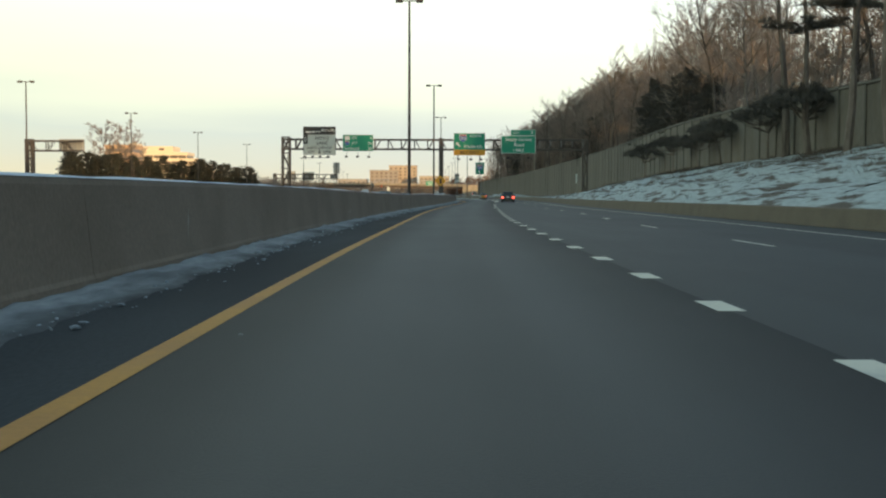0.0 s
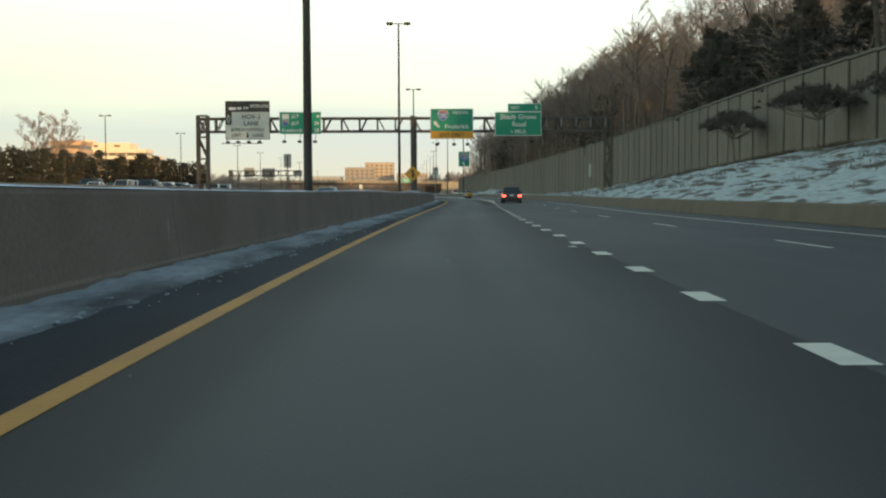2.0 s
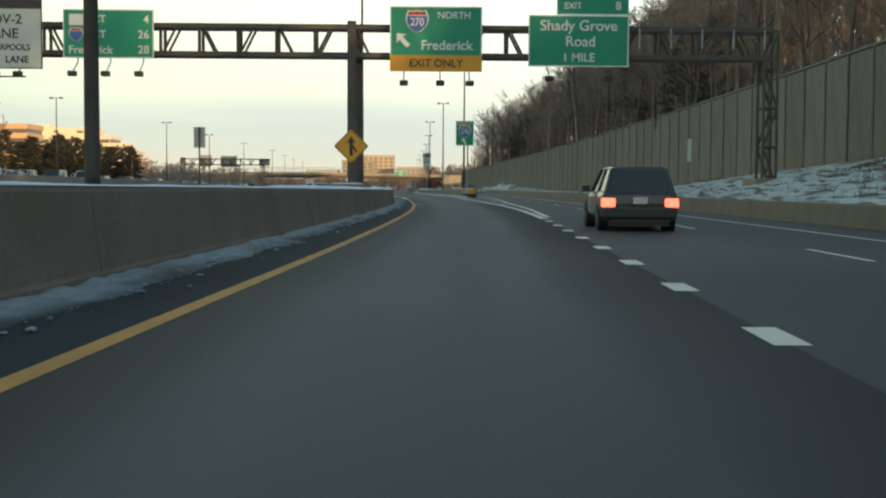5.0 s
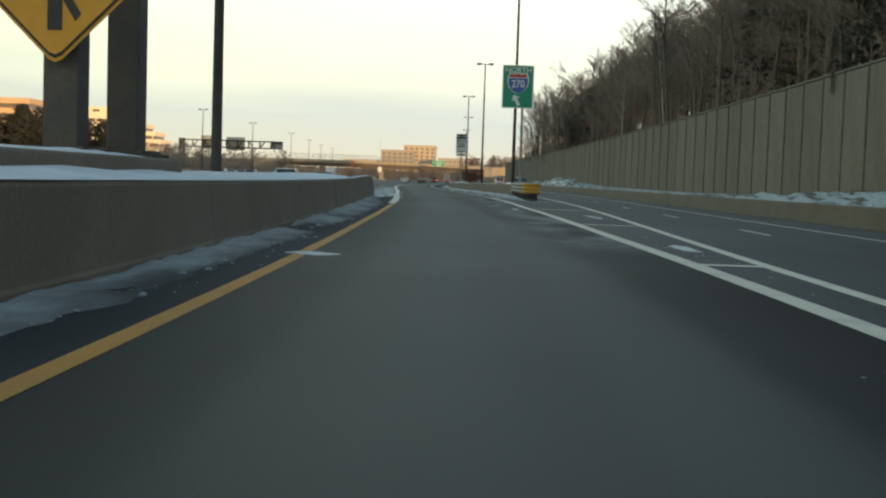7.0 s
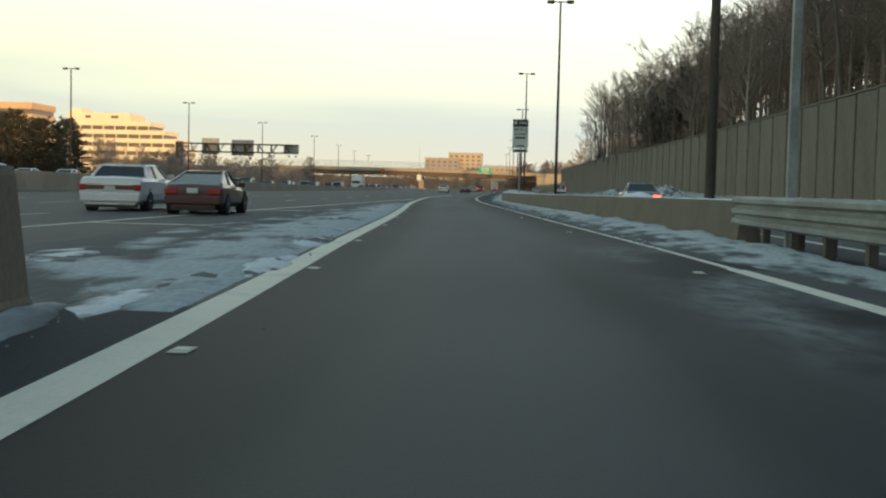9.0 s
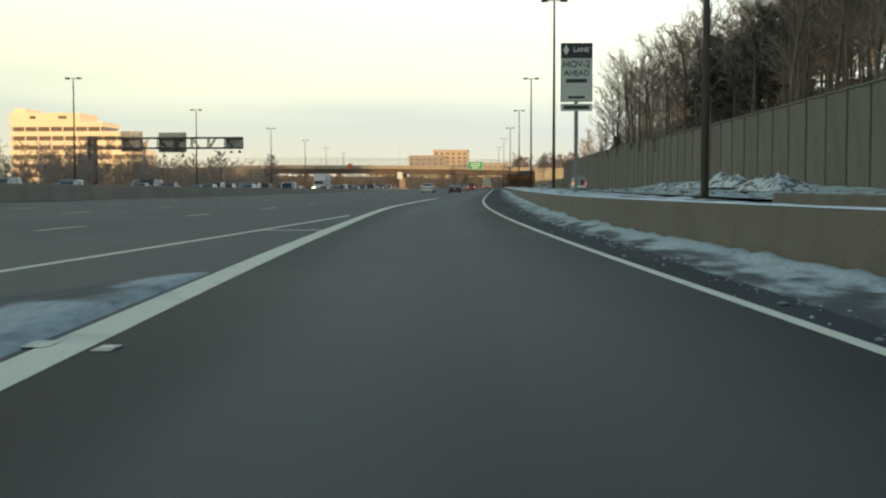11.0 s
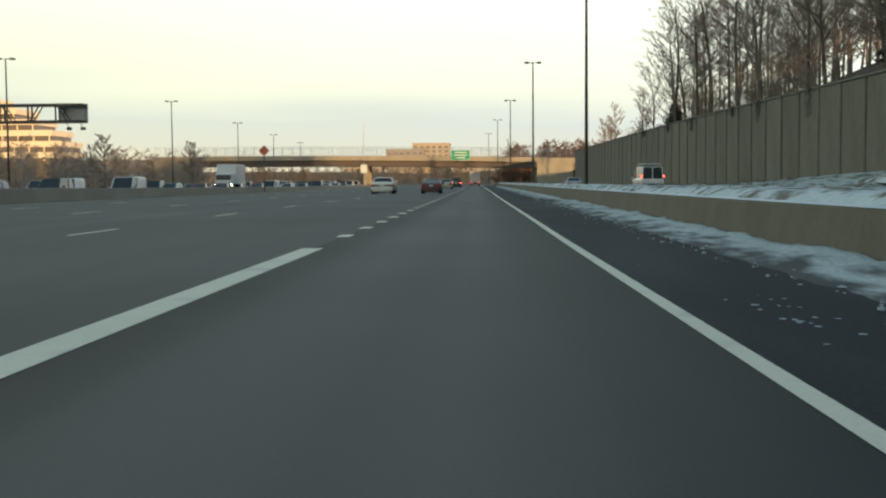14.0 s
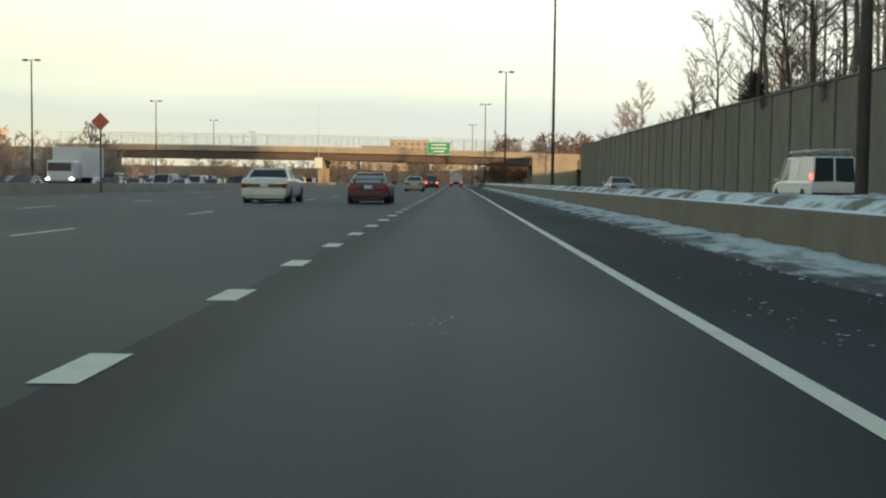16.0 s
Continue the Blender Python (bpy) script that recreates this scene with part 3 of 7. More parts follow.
def crossbars():
    root = tagged(new("gore_bars"), "white cross bars in the painted gores", "road marking", kind="structure")
    for y, a, b in ((194.2, RIGHT, GORE), (207.2, RIGHT, GORE), (221.5, RIGHT, GORE), (237.7, RIGHT, GORE), (308.0, MAIN, LEFT), (290.0, MAIN, LEFT), (272.0, MAIN, LEFT), (256.0, MAIN, LEFT)):
        bm = B()
        vs = [bm.verts.new(p) for p in ((a(y) + 0.1, y, WHITE_Z + 0.004), (b(y) - 0.1, y, WHITE_Z + 0.004), (b(y) - 0.1, y + 0.3, WHITE_Z + 0.004), (a(y) + 0.1, y + 0.3, WHITE_Z + 0.004))]
        bm.faces.new(vs)
        part("bar", bm, M_WHITE, root)


crossbars()


# ---- barriers and walls ----
def barrier_profile(h, t, side):
    """Sloped-face concrete barrier, from its traffic face (at 0) over its top and down its back; side: +1 face towards +x."""
    s = -side
    return [(0.0, 0.0), (0.0, 0.09 * h), (s * 0.02, 0.13 * h), (s * 0.12, 0.94 * h), (s * 0.15, h), (s * (0.15 + t), h), (s * (0.18 + t), 0.94 * h), (s * (0.26 + t), 0.1 * h), (s * (0.26 + t), 0.0)]


def barrier(name, curve, y0, y1, h, side, label, top=None, seg=9.15, cap=True, material=None):
    root = tagged(new(name), label, "barrier", kind="structure")
    prof = barrier_profile(1.0 if top else h, 0.22, side)
    y = y0
    while y < y1 - 0.2:
        extrude_along("barrier_section", curve, prof, y, min(y1, y + seg - 0.010), material or M_CONC, root, d=2.3, top=top)
        y += seg
    if cap:
        s = -side
        hh = (lambda q: top(q)) if top else (lambda q: h)
        verts, faces = [], []
        ys = steps(y0 + 0.1, y1 - 0.1, 1.0)
        for q in ys:
            k = 0.05 * noise.noise((q * 0.6, 0.3, curve(q)))
            z = hh(q)
            for ox, oz in ((0.135 + k * 0.3, 0.0), (0.16, 0.012 + k * 0.2), (0.26, 0.024 + k * 0.5), (0.36, 0.015), (0.40, 0.0)):
                verts.append((curve(q) + s * ox, q, z + oz))
        for i in range(len(ys) - 1):
            for j in range(4):
                a = i * 5 + j
                faces.append((a, a + 5, a + 6, a + 1))
        mesh_object("snow_cap", verts, faces, M_SNOW, root, "thin white snow along the top", smooth=True)
    return root


barrier("barrier_near", NEARBAR, -80, 239.2, 1.0, +1, "tan stained concrete barrier with snow along its top", top=NEARTOP)
barrier("barrier_back", lambda y: NEARBAR(y) - 3.3, -80, 232, 0.86, -1, "concrete barrier on the main lanes' side of the snow strip", top=lambda y: NEARTOP(y) - 0.02)
SPLITTOP = spline([(250, 0.84), (262, 0.81), (285, 0.74), (305, 0.69), (330, 0.665), (720, 0.66)])
barrier("barrier_split", SPLIT, 253.6, 660, 0.64, -1, "low concrete barrier between the roadways, shade put into its dark colour", top=SPLITTOP, cap=True, material=M_CONC3)
barrier("barrier_far", FARBAR, -80, 345, 0.6, -1, "low concrete barrier below the snow bank, shade put into its dark colour", cap=False, material=M_CONC3)
# paler bridge concrete here stands in for sun on the barrier
barrier("barrier_median", MEDIAN, -80, 660, 1.02, +1, "tan concrete median barrier, sunlight put into its paler colour", top=lambda y: 1.0 + RISE(y), cap=False, material=M_CONC2)
tagged(ribbon("snow_strip", lambda y: NEARBAR(y) - 3.35, lambda y: NEARBAR(y) - 0.3, -80, 234, lambda x, y: NEARTOP(y) - 0.10 + 0.06 * noise.noise((x * 0.8, y * 0.4, 0)) + 0.02 * noise.noise((x * 3.0, y * 2.0, 4)) + 0.21 * min(1.0, max(0.0, (y - 150) / 14.0), max(0.0, (234 - y) / 10.0)) * math.sin(math.pi * min(1.0, max(0.0, (x - NEARBAR(y) + 3.35) / 3.05))) ** 0.7, M_SNOW, d=0.8, across=10),
       "snow lying between the two barriers", "snow", kind="structure")


M_RIDGE = mat("packed_snow", (0.33, 0.395, 0.43), 0.85, var=0.34, scale=2.4, fine=13, streak=(1, 0.6, 1), color2=(0.17, 0.19, 0.20), patch=0.56, spread=0.12, bump=1.0, detail=9)


def strip_snow(name, inner, outer, y0, y1, material, label, thick=0.10, d=0.28, seed=0.0, ragged=0.35, ends=4.0):
    """A ploughed snow strip, deepest at the inner edge, lumpy, and ragged at the outer."""
    verts, faces = [], []
    ys = steps(y0, y1, d)
    w = 11
    for y in ys:
        a = inner(y)
        o = outer(y)
        wob = ragged * noise.noise((y * 0.22, seed, 0)) + 0.6 * ragged * noise.noise((y * 0.9, seed, 4.0)) + 0.45 * ragged * noise.noise((y * 2.7, seed, 9.0)) + 0.2 * ragged * noise.noise((y * 6.0, seed, 2.0))
        b = o + math.copysign(wob, o - a)
        fade = min(1.0, (y - y0) / ends, (y1 - y) / ends)
        b = a + (b - a) * (0.15 + 0.85 * fade)
        crest = 0.75 + 0.7 * noise.noise((y * 0.35, seed, 3.0)) + 0.35 * noise.noise((y * 1.4, seed, 6.0))
        for i in range(w):
            t = (i / (w - 1)) ** 1.1
            x = a + (b - a) * t
            z = fade * thick * (1 - t) ** 0.9 * crest + fade * (0.035 * noise.noise((x * 2.6, y * 2.0, seed)) + 0.025 * noise.noise((x * 7, y * 6, seed))) * min(1.0, 3 * (1 - t)) + 0.018 * (1 - t) + 0.006
            verts.append((x, y, z if 0 < i < w - 1 and fade > 0 else -0.006))
    for i in range(len(ys) - 1):
        for j in range(w - 1):
            k = i * w + j
            faces.append((k, k + 1, k + w + 1, k + w))
    ob = mesh_object(name, verts, faces, material, smooth=True)
    lay = ob.data.uv_layers.new(name="across")
    for loop in ob.data.loops:
        k = loop.vertex_index
        lay.data[loop.index].uv = ((k % w) / (w - 1), verts[k][1] * 0.1)
    return tagged(ob, label, "snow", kind="stuff")


strip_snow("snow_verge", lambda y: NEARBAR(y) - 0.05, SNOWL, -40, 101.6, M_VERGE, "dirty ploughed snow at the foot of the barrier", 0.055, seed=1.0, ragged=0.28, ends=1.0)
strip_snow("snow_verge", lambda y: NEARBAR(y) - 0.05, SNOWL, 102.6, 200.6, M_VERGE, "dirty ploughed snow at the foot of the barrier", 0.055, seed=2.0, ragged=0.28, ends=1.2)
strip_snow("snow_verge", lambda y: NEARBAR(y) - 0.05, SNOWL, 201.4, 240, M_VERGE, "dirty ploughed snow at the foot of the barrier", 0.07, seed=2.5, ragged=0.3, ends=1.2)
strip_snow("snow_verge", lambda y: SPLIT(y) + 0.06 if y > 253.6 else 9.72, SNOWR, 240, 420, M_CREST, "frozen snow ridge along the low barrier", 0.13, seed=3.0, ragged=0.2, ends=9.0)
strip_snow("snow_verge", lambda y: SPLIT(y) + 0.06, SNOWR, 418, 600, M_CREST, "frozen snow ridge along the low barrier", 0.11, seed=4.0, ragged=0.2)
strip_snow("gore_snow", lambda y: LEFT(y) - 0.22, lambda y: LEFT(y) - min(0.66 * (LEFT(y) - MAIN(y)), 4.2), 239.5, 296, M_SHEET, "frozen slush in the painted gore", 0.06, seed=5.0, ragged=0.5)
M_FIELD = mat("snow_field", (0.55, 0.62, 0.66), 0.9, var=0.30, scale=1.3, fine=9, streak=(1, 0.6, 1), color2=(0.14, 0.122, 0.095), patch=0.52, spread=0.06, bump=0.9, detail=9)
tagged(ribbon("snow_median", lambda y: SPLIT(y) + 0.34, lambda y: GORE(y) - 0.4, 268, 640, lambda x, y: ((0.64 + 0.15 * min(1.0, max(0.0, (y - 300) / 80.0))) * min(1.0, (y - 268) / 8.0) + 0.045 * noise.noise((x * 0.7, y * 0.35, 7.0)) + 0.03 * noise.noise((x * 2.1, y * 1.3, 2.0)) + 0.02 * noise.noise((x * 5.0, y * 4.0, 2.0))) * min(1.0, max(0.0, (GORE(y) - 0.4 - x) / 0.5)) * min(1.0, 0.6 + 0.8 * max(0.0, x - SPLIT(y) - 0.34)) - 0.01, M_FIELD, d=0.7, across=14),
       "patchy snow between the low barrier and the exit road", "snow", kind="structure")


def sound_wall():
    root = tagged(new("sound_wall"), "grey precast concrete sound wall of panels between posts", "wall", kind="structure")
    pitch = 4.6
    y = -57.25
    while y < 618:
        y2 = y + pitch
        p, q = Vector((WALL(y), y, 0)), Vector((WALL(y2), y2, 0))
        d = (q - p)
        ln = d.length
        ang = math.degrees(math.atan2(-d.x, d.y))
        top, foot = WALLTOP((y + y2) / 2), WALLFOOT((y + y2) / 2) - 0.7
        bm = B()
        box(bm, -0.08, 0.12, 0.13, ln - 0.13, foot, top)
        ob = part("panel", bm, M_WALL, root)
        ob.matrix_basis = pose(p.x, p.y, 0, 0, 0, ang)
        bm = B()
        box(bm, -0.15, 0.16, -0.13, 0.13, foot, top + 0.05)
        ob = part("post", bm, M_POST, root)
        ob.matrix_basis = pose(p.x, p.y, 0, 0, 0, ang)
        bm = B()
        box(bm, -0.17, 0.21, 0.0, ln - 0.03, top + 0.052, top + 0.2)
        ob = part("coping", bm, M_COPING, root)
        ob.matrix_basis = pose(p.x, p.y, 0, 0, 0, ang)
        y = y2


sound_wall()




def crumbs():
    """Small lumps of ice and snow strewn over the pavement near the edges."""
    rnd = random.Random(21)
    bm = B()
    for _ in range(260):
        y = rnd.uniform(0, 440)
        pick = rnd.random()
        if pick < 0.45 and y < 236:
            x = NEARBAR(y) + 0.4 + abs(rnd.gauss(0, 0.7))
        elif pick < 0.75 and y > 190:
            x = RIGHT(y) + rnd.uniform(0.1, 1.9)
        elif 175 < y < 245 and pick < 0.9:
            x = rnd.uniform(RIGHT(y) - 1.0, GORE(y))
        else:
            x = rnd.uniform(LEFT(y), RIGHT(y))
            if rnd.random() < 0.85:
                continue
        r = rnd.uniform(0.005, 0.016)
        bmesh.ops.create_icosphere(bm, subdivisions=1, radius=r, matrix=Matrix.Translation((x, y, r * 0.2)) @ Matrix.Diagonal((rnd.uniform(0.8, 2.0), rnd.uniform(0.8, 1.6), rnd.uniform(0.25, 0.6), 1)))
    for cx, cy, sx, sy, n in ((2.5, 367.6, 0.16, 0.9, 18), (2.4, 419.7, 0.16, 0.8, 22), (-0.13, 419.2, 0.1, 0.3, 10), (8.3, 219.4, 0.3, 0.8, 26), (-2.6, 36.5, 0.2, 2.0, 24), (3.3, 206.0, 0.2, 2.5, 24), (9.9, 200.0, 0.3, 6.0, 40), (10.2, 226.0, 0.4, 6.0, 30)):
        for _ in range(n):
            r = rnd.uniform(0.006, 0.020)
            bmesh.ops.create_icosphere(bm, subdivisions=1, radius=r, matrix=Matrix.Translation((rnd.gauss(cx, sx), rnd.gauss(cy, sy), 0.004)) @ Matrix.Diagonal((rnd.uniform(0.8, 2.2), rnd.uniform(1.0, 3.0), 0.3, 1)))
    tagged(part("ice_crumbs", bm, M_RIDGE), "scattered crumbs of ice and snow on the pavement", "snow", kind="stuff")
    for x0, x1, y0, y1, sd in ((9.6, 10.1, 197, 199.5, 3.1), (3.95, 5.0, 193.6, 194.7, 4.0), (9.8, 10.7, 212, 216, 5.0), (8.0, 8.45, 219.6, 221.3, 8.0)):
        verts, faces = [], []
        n = 22
        cx, cy = (x0 + x1) / 2, (y0 + y1) / 2
        verts.append((cx, cy, 0.012))
        for k in (0.6, 1.0):
            for i in range(n):
                a = 2 * math.pi * i / n
                q = k * (0.75 + 0.5 * noise.noise((math.cos(a) * 1.7, math.sin(a) * 1.7, sd)))
                verts.append((cx + (x1 - x0) / 2 * math.cos(a) * q, cy + (y1 - y0) / 2 * math.sin(a) * q, 0.010 if k < 1 else -0.004))
        for i in range(n):
            j = (i + 1) % n
            faces += [(0, 1 + i, 1 + j), (1 + i, 1 + n + i, 1 + n + j, 1 + j)]
        tagged(mesh_object("slush_patch", verts, faces, M_PATCH, smooth=True), "thin patch of frozen slush on the asphalt", "snow", kind="stuff")


crumbs()


def snow_heap(x0, x1, y0, y1, height, sd, material, label):
    """An uneven heap of packed snow lying on the pavement."""
    n, rings = 26, (0.0, 0.3, 0.55, 0.78, 0.93, 1.0)
    cx, cy = (x0 + x1) / 2, (y0 + y1) / 2
    verts, faces = [], []
    for k in rings:
        for i in range(n):
            a = 2 * math.pi * i / n
            q = k * (0.95 + 0.55 * noise.noise((math.cos(a) * 1.6, math.sin(a) * 1.6, sd)) + 0.2 * noise.noise((math.cos(a) * 5, math.sin(a) * 5, sd)))
            x, y = cx + (x1 - x0) / 2 * math.cos(a) * q, cy + (y1 - y0) / 2 * math.sin(a) * q
            z = height * (1 - k ** 2.2) * (0.75 + 0.5 * noise.noise((x * 2.3, y * 1.7, sd))) if k < 1 else -0.01
            verts.append((x, y, z))
    for r in range(len(rings) - 1):
        for i in range(n):
            j = (i + 1) % n
            faces.append((r * n + i, (r + 1) * n + i, (r + 1) * n + j, r * n + j))
    return tagged(mesh_object("snow_heap", verts, faces, material, smooth=True), label, "snow", kind="stuff")


for k, (x0, x1, y0, y1, hh) in enumerate(((1.75, 2.5, 239.2, 244.4, 0.07), (2.0, 2.6, 242.4, 246.4, 0.09), (1.55, 2.3, 246.4, 252.6, 0.09), (0.1, 1.1, 261.0, 266.0, 0.10), (-0.9, 0.4, 242.0, 248.0, 0.06))):
    snow_heap(x0, x1, y0, y1, hh, 3.3 + k, M_PATCH, "white packed snow left beside the merge line")
for k, (x0, x1, y0, y1, hh) in enumerate(((21.8, 26.4, 366, 382, 1.5), (21.6, 26.0, 380, 398, 1.5), (21.4, 25.2, 396, 410, 0.9), (20.5, 23.5, 412, 424, 0.7))):
    ob = snow_heap(x0, x1, y0, y1, hh, 9.3 + k, M_FIELD, "heap of ploughed snow on the slope below the wall")
    ob.location.z = bank_z((x0 + x1) / 2, (y0 + y1) / 2) - 0.1


def pavement_marker(x, y):
    """Snow-plough reflector: a low cast housing with a pale lens."""
    root = thing("pavement_marker", pose(x, y, 0.003), "small scuffed metal reflector set beside the lane line", "road reflector", "pavement markers")
    bm = B()
    box(bm, -0.06, 0.06, -0.12, 0.12, 0.0, 0.009, 0.003)
    part("housing", bm, M_ALU, root)
    bm = B()
    box(bm, -0.045, 0.045, -0.05, 0.05, 0.008, 0.015, 0.003)
    part("lens", bm, M_WHITE, root)
    return root


first = pavement_marker(3.69, 71.15)
for y in (237.73, 244.27, 251.0, 259.1, 266.5, 274.0, 282.0, 290.0):
    copy_thing(first, pose(LEFT(y) + 0.27, y, 0.003))
for y in (245.24, 257.61, 270.0, 282.0):
    copy_thing(first, pose(RIGHT(y) - 0.62, y, 0.003))
snow_heap(9.4, 11.6, 275, 284, 0.75, 21.0, M_SNOW, "heap of ploughed snow behind the low barrier").location.z = 0.3


def snow_edges():
    """Broken lumps along the ragged outer edges of the ploughed snow."""
    rnd = random.Random(33)
    verts, faces = [], []
    ico = [(0, 0, 1), (0.894, 0, 0.447), (0.276, 0.851, 0.447), (-0.724, 0.526, 0.447), (-0.724, -0.526, 0.447), (0.276, -0.851, 0.447),
           (0.724, 0.526, -0.447), (-0.276, 0.851, -0.447), (-0.894, 0, -0.447), (-0.276, -0.851, -0.447), (0.724, -0.526, -0.447)]
    tri = [(0, 1, 2), (0, 2, 3), (0, 3, 4), (0, 4, 5), (0, 5, 1), (1, 6, 2), (2, 7, 3), (3, 8, 4), (4, 9, 5), (5, 10, 1), (2, 6, 7), (3, 7, 8), (4, 8, 9), (5, 9, 10), (1, 10, 6)]
    for edge, y0, y1, n, wide in ((SNOWL, 0, 101, 700, 0.16), (SNOWL, 104, 239, 900, 0.16), (SNOWR, 250, 420, 1500, 0.22),
                                  (SNOWR, 420, 500, 350, 0.16), (lambda y: LEFT(y) - 0.75, 240, 285, 420, 0.35)):
        for _ in range(n):
            y = rnd.uniform(y0, y1)
            x = edge(y) + rnd.gauss(0, wide)
            r = 0.008 + 0.028 * rnd.random() ** 3
            k = len(verts)
            sx, sy, sz = rnd.uniform(0.7, 1.6), rnd.uniform(0.8, 2.2), rnd.uniform(0.3, 0.8)
            verts += [(x + vx * r * sx * rnd.uniform(0.8, 1.2), y + vy * r * sy * rnd.uniform(0.8, 1.2), 0.02 + vz * r * sz) for vx, vy, vz in ico]
            faces += [tuple(k + q for q in f) for f in tri]
    tagged(mesh_object("snow_lumps", verts, faces, M_SLUSH), "grey broken snow lumps along the ploughed edges", "snow", kind="stuff")


def dry_grass():
    """Tufts of dead grass and stalks standing through the snow of the slope."""
    rnd = random.Random(34)
    verts, faces = [], []
    for i in range(5200):
        y = rnd.uniform(60, 190) if i > 1500 else rnd.uniform(30, 260) if rnd.random() < 0.75 else rnd.uniform(380, 520)
        a, b = FARBAR(y) + 0.6, WALL(y) - 0.3
        x = a + (b - a) * rnd.random() ** (0.35 if i > 1500 else 0.7)
        if noise.noise((x * 0.25, y * 0.12, 3.0)) < (0.12 if i > 1500 else -0.05):
            continue
        z = bank_z(x, y) - 0.03
        for _ in range(8):
            h, t, lean = rnd.uniform(0.08, 0.36), rnd.uniform(0, 6.28), rnd.uniform(0.05, 0.3)
            px, py, w = x + rnd.gauss(0, 0.15), y + rnd.gauss(0, 0.2), 0.012
            k = len(verts)
            verts += [(px - w, py, z), (px + w, py, z), (px + lean * math.cos(t), py + lean * math.sin(t), z + h)]
            faces.append((k, k + 1, k + 2))
    tagged(mesh_object("dry_grass", verts, faces, M_LITTER), "dead brown grass tufts through the snow", "grass", kind="stuff")



def scuffs():
    """Pale scrape marks that wheels and ploughs left on the barrier faces."""
    rnd = random.Random(12)
    pale = mat("scrape", (0.42, 0.40, 0.35), 0.9, var=0.3, scale=6, fine=40, color2=(0.25, 0.23, 0.19), patch=0.5, bump=0.2)
    root = tagged(new("barrier_scrapes"), "pale scrape marks on the concrete barrier face", "scrape marks", kind="structure")
    for y, z, ln, tilt in ((16, 0.55, 0.5, 60), (41, 0.35, 0.9, 8), (66, 0.5, 0.4, 70), (84.5, 0.42, 0.5, 62), (87, 0.5, 0.4, 66), (110.5, 0.34, 0.55, -58), (131, 0.4, 0.9, 10), (164, 0.3, 0.7, 5), (203.4, 0.42, 0.5, -64), (213, 0.3, 0.8, 12), (229, 0.36, 0.7, 7)):
        h = NEARTOP(y)
        bm = B()
        w = rnd.uniform(0.012, 0.03)
        c, s = math.cos(radians(tilt)), math.sin(radians(tilt))
        pts = []
        for a, b in ((-0.5, -0.4), (0.1, -1.0), (0.5, 0.0), (0.2, 0.9), (-0.4, 0.6)):
            dy, dz = a * ln * c - b * w * s, a * ln * s + b * w * c
            f = min(1.0, max(0.13, (z + dz) / h))
            pts.append(bm.verts.new((NEARBAR(y + dy) - 0.02 - 0.10 * (f - 0.13) / 0.81 + 0.004, y + dy, z + dz)))
        bm.faces.new(pts)
        part("scrape", bm, pale, root)


scuffs()
snow_edges()
dry_grass()


# ---- lamps, gantries and signs ----
def text_part(body, size, x, z, parent, material, y=-0.045, align="CENTER", stretch=1.0):
    cu = bpy.data.curves.new("legend", "FONT")
    cu.body, cu.size, cu.align_x, cu.align_y = body, size, align, "CENTER"
    cu.extrude, cu.offset = 0.006, size * 0.012
    tmp = bpy.data.objects.new("legend", cu)
    scene.collection.objects.link(tmp)
    me = bpy.data.meshes.new_from_object(tmp.evaluated_get(bpy.context.evaluated_depsgraph_get()))
    bpy.data.objects.remove(tmp)
    bpy.data.curves.remove(cu)
    me.name = "legend"
    me.materials.clear()
    me.materials.append(material)
    me.transform(pose(x, y, z, 90, 0, 0) @ Matrix.Diagonal((stretch, 1, 1, 1)))
    ob = new("legend", me)
    ob.parent = parent
    return ob


def plate(name, x0, x1, z0, z1, y, parent, material, thick=0.02, bevel=0.0):
    bm = B()
    box(bm, x0, x1, y - thick / 2, y + thick / 2, z0, z1, bevel)
    return part(name, bm, material, parent)


def outline(x0, x1, z0, z1, parent, material, w=0.07, y=-0.03):
    bm = B()
    for a, b, c, d in ((x0, x1, z1 - w, z1), (x0, x1, z0, z0 + w), (x0, x0 + w, z0 + w, z1 - w), (x1 - w, x1, z0 + w, z1 - w)):
        box(bm, a, b, y - 0.01, y + 0.01, c, d)
    return part("border", bm, material, parent)


def flat_shape(name, pts, y, parent, material, thick=0.014):
    bm = B()
    a = [bm.verts.new((px, y - thick / 2, pz)) for px, pz in pts]
    b = [bm.verts.new((px, y + thick / 2, pz)) for px, pz in pts]
    bm.faces.new(a)
    bm.faces.new(list(reversed(b)))
    for i in range(len(a)):
        j = (i + 1) % len(a)
        bm.faces.new((a[i], b[i], b[j], a[j]))
    return part(name, bm, material, parent)


